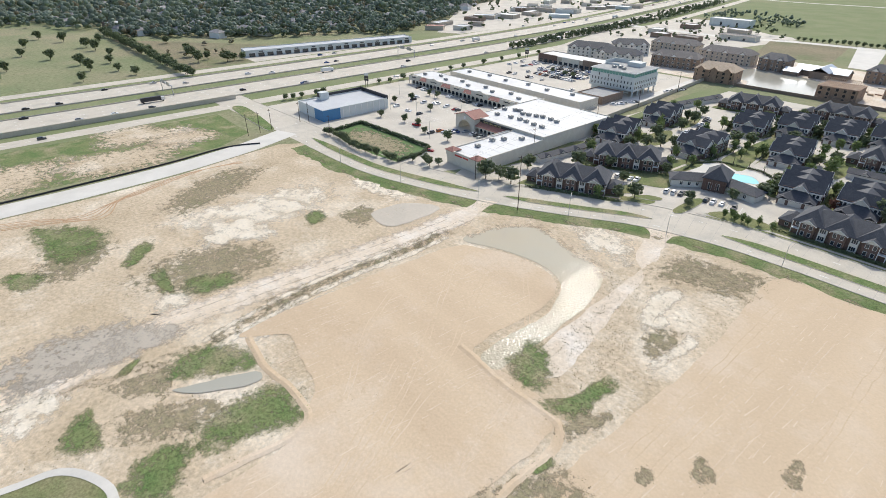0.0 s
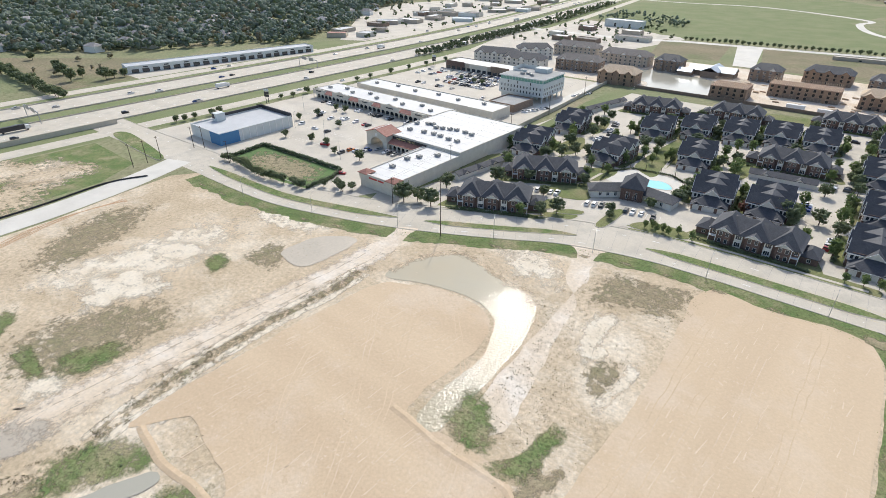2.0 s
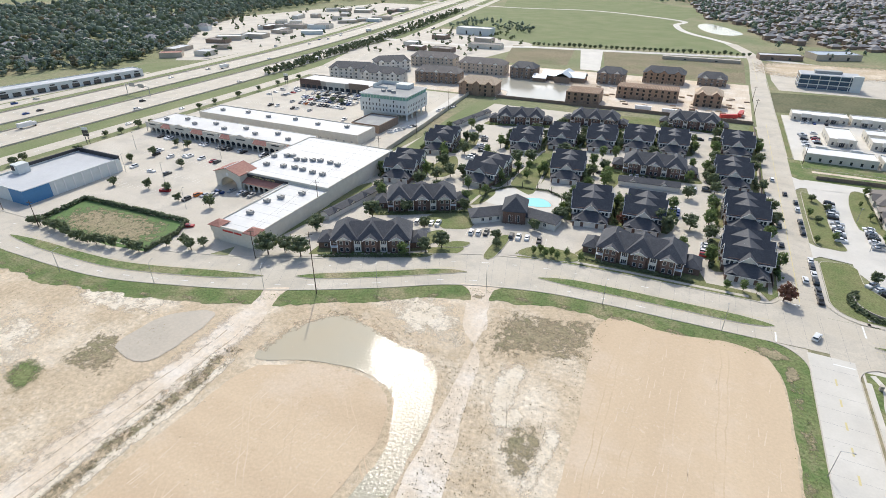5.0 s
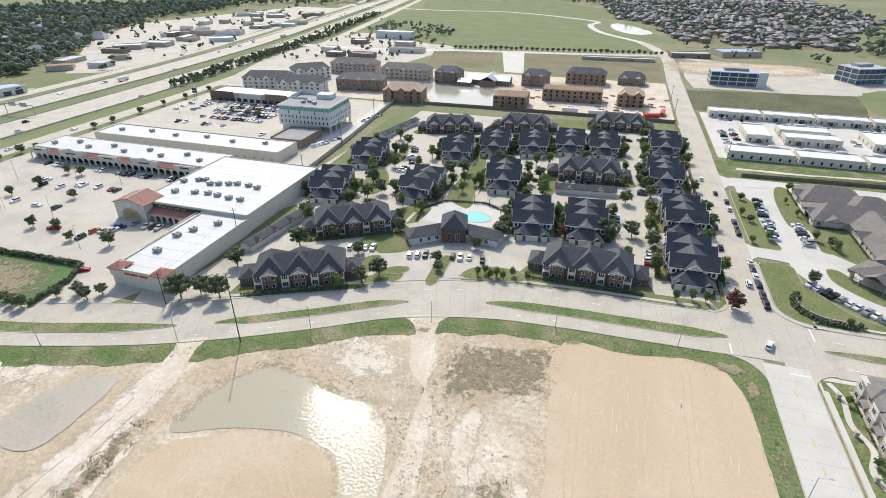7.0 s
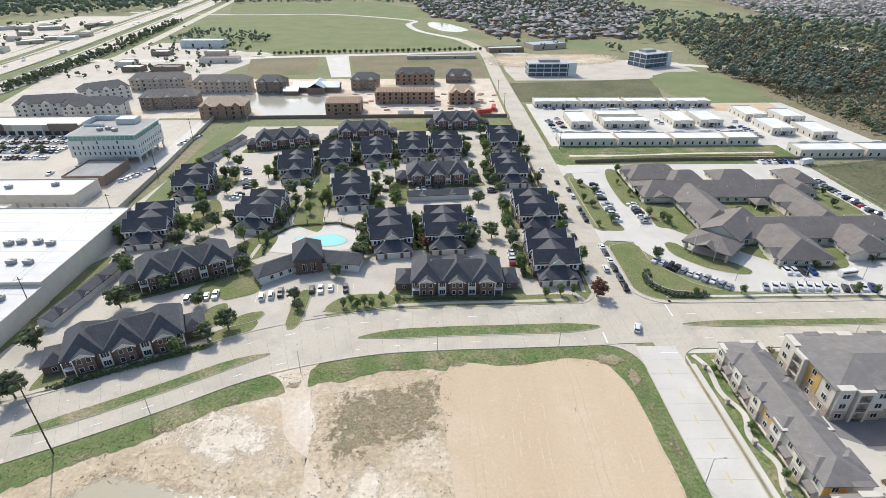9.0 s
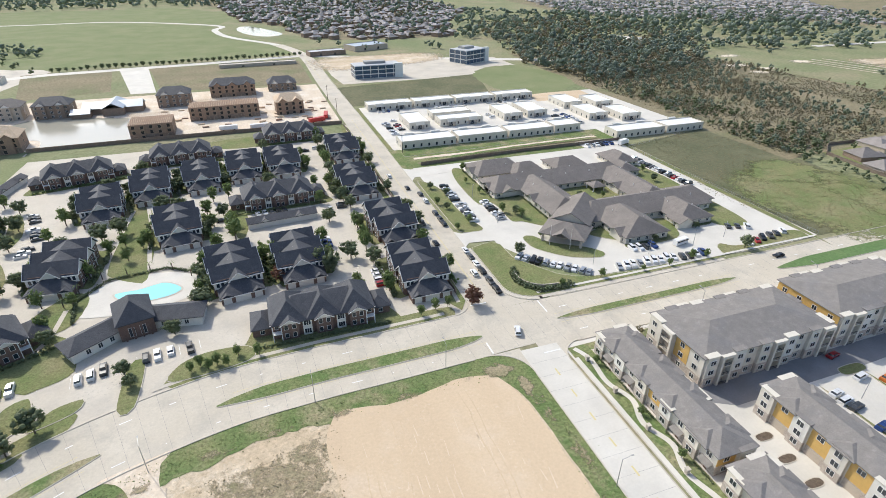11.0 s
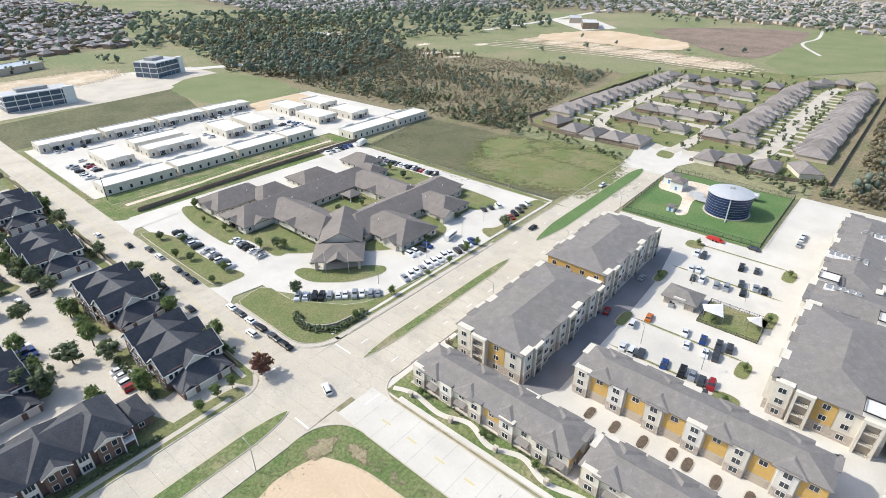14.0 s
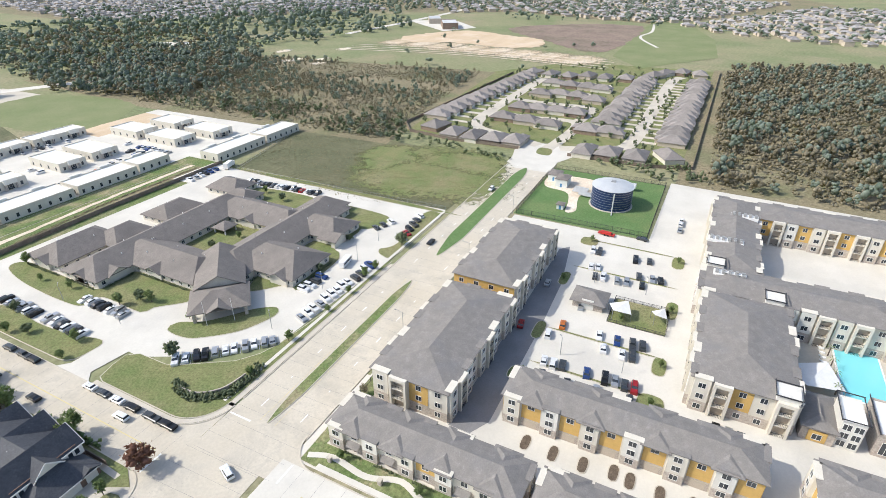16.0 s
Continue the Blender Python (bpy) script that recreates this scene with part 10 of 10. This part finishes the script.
# palms at the pools
for x, y in ((-140, 66), (-134, 74), (-126, 75), (-118, 75), (-110, 73), (-103, 66), (-143, 58), (90, -133.5), (96, -133.5), (102, -133.5), (108, -133.5), (90, -151), (97, -151), (104, -151), (111, -151)):
    p = thing("palm", x, y, random.uniform(0, 90), "small palm with drooping fronds by the pool", "palm", "palms by the pool", 0.2)
    part("trunk", Geo().cyl(0, 0, 0, 3.2, 0.2, 0.14, 7), BARK, p)
    for k in range(6):
        a = 1.05 * k
        g = Geo().face((0, 0, 3.2), (1.0 * math.cos(a - 0.15), 1.0 * math.sin(a - 0.15), 3.6), (2.0 * math.cos(a), 2.0 * math.sin(a), 2.9), (1.0 * math.cos(a + 0.15), 1.0 * math.sin(a + 0.15), 3.6))
        part("frond", g, LEAF_LIGHT, p)


# woods: trees past counting
def wood(name, poly, spacing, r, h, material, label, thin=0.0, size=0.42, vary=0.35, lumps=7, patchy=1.0, reach=1500):
    temps = [[clumps(n, 1.0, 1.5, 0.2, z) for _ in range(8)] for n, z in ((int(lumps * 1.3), size * 0.85), (4, size * 1.0))]
    xs, ys = [p[0] for p in poly], [p[1] for p in poly]
    vs, fs, k = [], [], 0
    x = min(xs)
    while x < max(xs):
        y = min(ys)
        while y < max(ys):
            px, py = x + random.uniform(-0.5, 0.5) * spacing, y + random.uniform(-0.5, 0.5) * spacing
            y += spacing
            dens = noise.noise((px * 0.014, py * 0.014, 3.3)) * patchy
            far = math.hypot(px + 45, py + 150)
            if far > reach or random.random() < thin + dens * (0.3 + thin) * 0.9 or not inside(px, py, poly):
                continue
            if far > 850 and random.random() < 0.4:
                continue
            v, f = temps[far > 850][random.randrange(8)]
            a, s = random.uniform(0, 6.28), random.uniform(1 - vary, 1 + vary) * (1.25 if far > 850 else 1)
            c, si = math.cos(a), math.sin(a)
            w = v * (r * s, r * s * random.uniform(0.8, 1.1), h / 1.5 * s * random.uniform(0.8, 1.2))
            vs.append(np.stack([w[:, 0] * c - w[:, 1] * si + px, w[:, 0] * si + w[:, 1] * c + py, w[:, 2]], 1))
            fs.append(f + k)
            k += len(v)
        x += spacing
    return tagged(new(name, fast_mesh(name, np.concatenate(vs), np.concatenate(fs), material, True)), label, "woodland", "", "stuff")


SCRUB = [(228, 100), (226, 330), (300, 420), (430, 410), (466, 130), (300, 108)]
EASTW = [(234, -92), (575, -92), (640, -210), (600, -370), (240, -370), (236, -180)]
NEWOODS = [(236, 500), (214, 420), (236, 345), (262, 310), (320, 330), (390, 350), (470, 430), (560, 560), (560, 700), (450, 800), (300, 790), (262, 620)]
# the grey-green canopies carry distance haze in their leaf colour
wood("wooded_suburb", FOREST, 10.5, 6.6, 10, LEAF_HAZED, "dense canopy of a wooded suburb", 0.14)
wood("wooded_suburb_north", [(-880, 1000), (-800, 1010), (-700, 1080), (-640, 1180), (-760, 1700), (-1700, 1700), (-1700, 1100)], 19, 7.5, 11, LEAF_HAZED, "dense far canopy of a wooded suburb", 0.1, reach=2600)
wood("wooded_suburb_pale", FOREST, 30, 6.0, 9.5, LEAF_DRY, "olive autumn trees in the wooded suburb", 0.4)
wood("woods_north_east", NEWOODS, 8.6, 4.4, 7.6, LEAF_HAZED, "dense grey-green evergreen woods", 0.34, 0.36, 0.5, 10, 1.3)
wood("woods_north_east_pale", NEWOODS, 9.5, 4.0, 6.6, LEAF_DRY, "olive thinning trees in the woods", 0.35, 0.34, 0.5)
wood("woods_far_band", [(470, 430), (640, 400), (740, 350), (870, 470), (960, 520), (700, 780), (560, 880), (440, 800), (560, 560)], 15, 6, 9, LEAF_HAZED, "far belt of dark trees", 0.3)
wood("scrub_east", SCRUB, 5.4, 1.7, 4.6, LEAF_DRY, "thin brownish scrub trees", 0.62, 0.3, 0.45)
wood("scrub_east_green", SCRUB, 7.0, 2.2, 5.4, LEAF_HAZED, "scattered grey-green scrub trees", 0.68, 0.32, 0.5)
wood("scrub_creek", [(228, 84), (228, 330), (246, 330), (290, 120), (262, 100)], 5, 2.2, 3.4, LEAF, "dark shrubs along the drain", 0.55)
wood("woods_east_bare", EASTW, 6.0, 3.1, 6.4, LEAF_DRY, "half-bare brown woodland", 0.2, 0.36, 0.45)
wood("woods_east_green", EASTW, 8, 3.8, 7.2, LEAF_HAZED, "grey-green woodland trees", 0.5, 0.38, 0.45)
wood("shrubs_by_estate", [(228, -76), (250, -22), (262, -34), (258, -92), (230, -96)], 5, 2.0, 3.6, LEAF, "shrubs behind the estate fence", 0.5)
wood("shrubs_field_edge", [(224, 10), (236, 14), (248, 90), (232, 92)], 6, 1.6, 2.6, LEAF, "shrubs along the field edge", 0.5)
wood("estate_trees", [(262, 100), (470, 100), (540, 50), (550, -64), (268, -64)], 9, 1.5, 3.4, LEAF, "small garden trees of the estate", 0.5)
wood("woods_far_fringe", [(190, 620), (262, 620), (300, 790), (450, 800), (640, 800), (560, 900), (390, 1040), (270, 830), (223, 668)], 13, 5, 8, LEAF_HAZED, "scattered far trees beyond the woods", 0.3)
wood("far_meadow_trees", [(20, 560), (190, 520), (190, 640), (140, 700), (20, 730), (-20, 800)], 30, 4.0, 7, LEAF_HAZED, "scattered trees beyond the offices", 0.6)
wood("far_estate_trees_north", SUB1, 17, 4.4, 8, LEAF_HAZED, "garden trees of the far estate", 0.3)
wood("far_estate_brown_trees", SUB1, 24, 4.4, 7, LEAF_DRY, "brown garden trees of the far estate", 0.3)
wood("far_estate_trees_east", [(560, 900), (640, 800), (900, 640), (980, 560), (1060, 300), (1000, 150), (960, 10), (1500, -200), (1700, 500), (1500, 1300), (700, 1500)], 14, 4.2, 6.5, LEAF_HAZED, "garden trees of the far estates", 0.2)
wood("far_estate_trees_south", SUB4, 14, 3.6, 5.5, LEAF_HAZED, "garden trees of the far estate", 0.25)
wood("far_belt_north", [(-600, 1300), (-100, 1320), (-60, 1900), (-900, 1900)], 18, 6.5, 9, LEAF_HAZED, "far dark belt of trees", 0.3, reach=2200)
wood("meadow_copse", [(-440, 640), (-298, 640), (-300, 680), (-350, 720), (-440, 760)], 8, 3.4, 6, LEAF_HAZED, "grey-green copse at the meadow edge", 0.3)
wood("highway_trees", [(-452, 240), (-436, 240), (-448, 420), (-472, 640), (-516, 900), (-532, 900), (-490, 640), (-466, 420)], 4.4, 2.6, 5.0, LEAF, "young trees planted along the highway", 0.15)
wood("commercial_trees", [(-560, 275), (-790, 480), (-850, 640), (-760, 1000), (-600, 800), (-560, 420)], 24, 3.2, 5, LEAF, "car park trees of the far shops", 0.2)
wood("commercial_trees_east", [(-440, 400), (-300, 400), (-270, 540), (-330, 640), (-440, 640)], 20, 3.0, 5, LEAF, "car park trees of the far offices", 0.25)
wood("open_field_trees", [(436, 436), (467, 130), (537, 20), (846, 30), (897, 206), (701, 384)], 40, 4, 6, LEAF_HAZED, "single trees in the open grassland", 0.86)
wood("east_far_belt", [(900, 240), (960, 120), (900, 0), (940, -20), (1000, 130), (950, 300)], 15, 5, 8, LEAF_HAZED, "far belt of trees", 0.35)
wood("brown_lot_bushes", [(-800, -75), (-640, 55), (-570, 20), (-570, -60)], 26, 3.5, 4.5, LEAF_DRY, "brown bushes in the vacant lot", 0.55)


# brown shrubs along the swale
hedge("shrub_bed", smooth_loop([(16, 157.4), (30, 158), (50, 160), (79, 163), (138, 164)], 3, 0.6, False), 0.5, 0.8, "low brown shrubs along the swale", 1.6, LEAF_DRY)


def weeds(name, spots, smin, smax, material, label):
    vs, fs = [], []
    for k, (x, y) in enumerate(spots):
        s = rng.uniform(smin, smax)
        q = np.linalg.qr(rng.normal(0, 1, (3, 3)))[0]
        vs.append((OCT * rng.uniform(0.5, 1.3, (6, 1)) * (s, s, s * 0.6)) @ q * (1, 1, 0.7) + (x, y, 0.12 + s * 0.3))
        fs.append(OCT_F + 6 * k)
    return tagged(new(name, fast_mesh(name, np.concatenate(vs), np.concatenate(fs), material)), label, "weeds", "", "stuff")


def scatter(poly, n, power=0.0, sc=0.06, seed=0):
    xs, ys = [p[0] for p in poly], [p[1] for p in poly]
    out = []
    for _ in range(n * 30):
        x, y = random.uniform(min(xs), max(xs)), random.uniform(min(ys), max(ys))
        if noise.noise((x * sc, y * sc, seed)) > power and inside(x, y, poly):
            out.append((x, y))
            if len(out) >= n:
                break
    return out


def area(pts):
    return abs(sum(a[0] * b[1] - b[0] * a[1] for a, b in zip(pts, pts[1:] + pts[:1]))) / 2


def wider(pts, k):
    cx, cy = sum(p[0] for p in pts) / len(pts), sum(p[1] for p in pts) / len(pts)
    return [(cx + (x - cx) * k, cy + (y - cy) * k) for x, y in pts]


weeds("weeds_east_strip", scatter([(-97, -32), (-66, -27), (-64, -80), (-66, -110), (-92, -112), (-98, -80)], 1000, 0.05, 0.3), 0.05, 0.24, WEED, "dark weed tufts on the bare strip")
weeds("weeds_pond_edge", scatter([(-160, -58), (-125, -50), (-98, -60), (-92, -100), (-90, -135), (-72, -112), (-92, -60), (-120, -40), (-160, -50)], 900, 0.05, 0.3, 2), 0.05, 0.22, WEED, "dark tufts along the pond edge")
weeds("weeds_track", scatter([(-165, -245), (-156.5, -188), (-160, -165), (-161.5, -150), (-164, -135), (-162.5, -118), (-161, -104), (-164, -86), (-171, -90), (-170.5, -105), (-170, -125), (-170, -145), (-169.5, -165), (-162, -190), (-168, -240)], 2600, 0.0, 0.3, 4), 0.05, 0.24, WEED, "dark tufts along the dirt track")
weeds("weeds_west", scatter([(-296, -260), (-300, -110), (-230, -85), (-180, -80), (-180, -230), (-200, -260)], 3000, 0.08, 0.12, 6), 0.05, 0.22, WEED, "dark tufts over the bare ground")
weeds("weeds_south", scatter([(-160, -260), (-160, -200), (-115, -175), (-112, -215), (-70, -170), (-60, -130), (-40, -250)], 700, 0.15, 0.2, 8), 0.05, 0.26, WEED, "dark tufts over the bare ground")
weeds("weeds_brown_patches", [p for k, pts in enumerate(BROWNS) for p in scatter(wider(pts, 1.2), int(area(pts) * 0.6), -0.1, 0.35, 3 + k)], 0.04, 0.22, WEED, "dark tufts in the brown weed patches")
weeds("weeds_pale_patches", [p for k, pts in enumerate(BROWNS) for p in scatter(wider(pts, 1.2), int(area(pts) * 0.3), -0.2, 0.3, 31 + k)], 0.05, 0.2, PALEWEED, "bleached tufts in the brown weed patches")
weeds("grass_tufts", [p for k, pts in enumerate(GREENS) for p in scatter(wider(pts, 1.15), int(area(pts) * 0.9), -0.2, 0.3, 50 + k)], 0.04, 0.2, TUFT, "green grass tufts in the weed patches")
weeds("rush_clumps", [p for k, pts in enumerate(GREENS) for p in scatter(wider(pts, 1.3), int(area(pts) * 0.16), 0.0, 0.3, 80 + k)], 0.06, 0.3, LEAF, "dark green rush clumps in the weed patches")
weeds("weeds_pond_rim", [(p[0] + rng.normal(0, 1.6), p[1] + rng.normal(0, 1.6)) for p in smooth_loop([(-152, -60), (-136, -56), (-118, -60), (-102, -68), (-95, -88), (-93.5, -108), (-93, -128)], 0.25, closed=False)], 0.05, 0.26, WEED, "dark weeds on the pond bank")
weeds("earth_clods", scatter([(-165, -175), (-165, -70), (-100, -30), (-66, -30), (-66, -130), (-100, -170)], 900, -0.1, 0.1, 9) + scatter([(-296, -230), (-296, -110), (-190, -70), (-180, -230)], 1300, -0.1, 0.1, 12), 0.06, 0.24, DIRT, "loose clods of dry earth")
weeds("brush_scrub", scatter(SCRUB, 9000, -0.25, 0.02, 15), 0.4, 1.1, BRUSH, "low brown-grey brush under the scrub trees")
weeds("brush_scrub_green", scatter(SCRUB, 5000, 0.0, 0.025, 17), 0.4, 1.2, LEAF_DRY, "low grey-green brush under the scrub trees")
weeds("brush_east_woods", scatter(EASTW, 9000, -0.25, 0.02, 19), 0.5, 1.5, BRUSH, "low brown brush under the east woods")
weeds("verge_tufts", [p for q in offset_line([w for w in WEST if -300 < w[0] < -18], -14) for p in [(q[0] + rng.normal(0, 2.2), q[1] + rng.normal(0, 2.0)) for _ in range(30)]] + [(-9 + rng.normal(0, 1.4), -26 - 1.1 * k * 0.5) for k in range(500)], 0.08, 0.24, TUFT, "grass tufts on the road verge")
weeds("field_tufts", scatter([(150, 146), (222, 161), (229, 86), (222, 11), (150, 14), (140, 64)], 3500, -0.2, 0.03, 5), 0.15, 0.4, WEED, "coarse tufts in the vacant field")

# ---- poles and lamps ----
def utility_pole(x, y, h=16, rot=0, label="tall dark wooden utility pole with crossarm"):
    e = thing("utility_pole", x, y, rot, label, "utility pole", "utility poles")
    part("pole", Geo().cyl(0, 0, 0, h, 0.2, 0.13, 8), WOODPOLE, e)
    part("crossarm", Geo().box(-1.3, -0.08, h - 1.0, 1.3, 0.08, h - 0.84), WOODPOLE, e)
    return e


for x, y, h in ((-162, -52, 25), (-204.5, 6.6, 15), (-199.5, -42, 13), (-213, 76, 15), (-219.5, 134, 15), (-226, 200, 15), (-339, -99, 13), (-340, -91, 13), (-341, -83, 13), (-344, -62, 13), (-339.5, -58, 13), (-305.6, -62, 13), (9.7, 178, 12), (-12.6, 283, 12), (-12.6, 330, 12)):
    utility_pole(x, y, h, 20)


def street_lamp(x, y, rot, h=9.0, arm=2.2):
    e = thing("street_lamp", x, y, rot, "slim grey street lamp with a short arm", "street lamp", "street lamps")
    part("post", Geo().cyl(0, 0, 0, h, 0.11, 0.07, 8), GALV, e)
    part("arm", Geo().beam((0, 0, h - 0.1), (arm, 0, h + 0.35), 0.09), GALV, e)
    part("lamp_head", Geo().box(arm - 0.1, -0.16, h + 0.28, arm + 0.6, 0.16, h + 0.44), HVAC, e)
    return e


for x, y, r in ((-144.3, -39.3, 120), (-107.5, -24.5, 100), (-67.8, -14.9, 90), (-220, -72.5, 110), (-181, -57.8, 120), (-6.6, -63.5, 0), (-260, -82, 95), (-30, -13.4, 90), (60, -15.3, 90), (110, -15.3, 90), (160, -15, 90), (7.2, -110, 180)):
    street_lamp(x, y, r)
for x, y in ((-330, 40), (-300, 40), (-330, 0), (-300, 0), (-262, -20), (-360, 30), (-340, 172), (-310, 172), (-365, 160)):
    street_lamp(x, y, 0, 11, 1.2)
for x, y in ((24, 100), (24, 70), (44, 24), (70, 24), (92, 24), (110, 26), (73, -62), (73, -80), (118, -62), (118, -80)):
    street_lamp(x, y, 45, 6.5, 0.6)
for x, y in ((36, 44), (42, 38)):
    fl = thing("flagpole", x, y, 0, "white flagpole before the entrance", "flagpole", "flagpoles")
    part("pole", Geo().cyl(0, 0, 0, 9, 0.09, 0.05, 8), TRIM, fl)
    part("ball", Geo().cyl(0, 0, 9, 9.2, 0.1, 0.03, 8), TRIM, fl)
for x, y in ((-482, -103), (-484, 130)):
    s = thing("highway_sign", x, y, 0, "overhead highway sign gantry seen from behind", "road sign", "sign gantries")
    for u in (-14, 14):
        part("post", Geo().cyl(u, 0, 0, 8, 0.3, n=8), GALV, s)
    part("beam", Geo().box(-14, -0.3, 7.4, 14, 0.3, 8.0), GALV, s)
    part("sign_back", Geo().box(-9, -0.45, 6.4, -2, -0.3, 9.4), GALV, s)
    part("sign_back", Geo().box(2, -0.45, 6.4, 9, -0.3, 9.4), GALV, s)
for x, y, h in ((-396.7, 24.5, 11), (-396, 215, 10)):
    s = thing("pylon_sign", x, y, 20, "dark roadside pylon sign with panels", "sign", "pylon signs")
    for u in (-1, 1):
        part("post", Geo().box(u - 0.15, -0.15, 0, u + 0.15, 0.15, h), DARKMETAL, s)
    for k in range(3):
        part("panel", Geo().box(-1.9, -0.25, h - 1.8 - 2 * k, 1.9, 0.25, h - 0.1 - 2 * k), DARKMETAL if k else PANEL, s)
# overhead wires
g = Geo()
for pts in (((-204.5, 6.6, 14.6), (-213, 76, 14.6), (-219.5, 134, 14.6), (-226, 200, 14.6)), ((-199.5, -42, 12.6), (-204.5, 6.6, 14.6))):
    for a, b in zip(pts, pts[1:]):
        for o in (-1.1, 1.1):
            last = None
            for k in range(13):
                t = k / 12
                p = (a[0] + (b[0] - a[0]) * t + o, a[1] + (b[1] - a[1]) * t, a[2] + (b[2] - a[2]) * t - 3.0 * t * (1 - t))
                if last:
                    g.beam(last, p, 0.03)
                last = p
tagged(part("overhead_wires", g, DARKMETAL), "thin overhead wires between the poles", "wire", "", "stuff")
# silt fence beside the new road
g = Geo()
pts = smooth_loop([(-320, -100), (-326, -118), (-321, -150), (-318.5, -190), (-317, -230), (-316, -330)], 4, closed=False)
for a, b in zip(pts, pts[1:]):
    g.beam((*a, 0.45), (*b, 0.45), 0.12, 0.9)
tagged(part("fence_silt", g, DARKMETAL), "low black silt fence beside the new road", "fence", "", "structure")
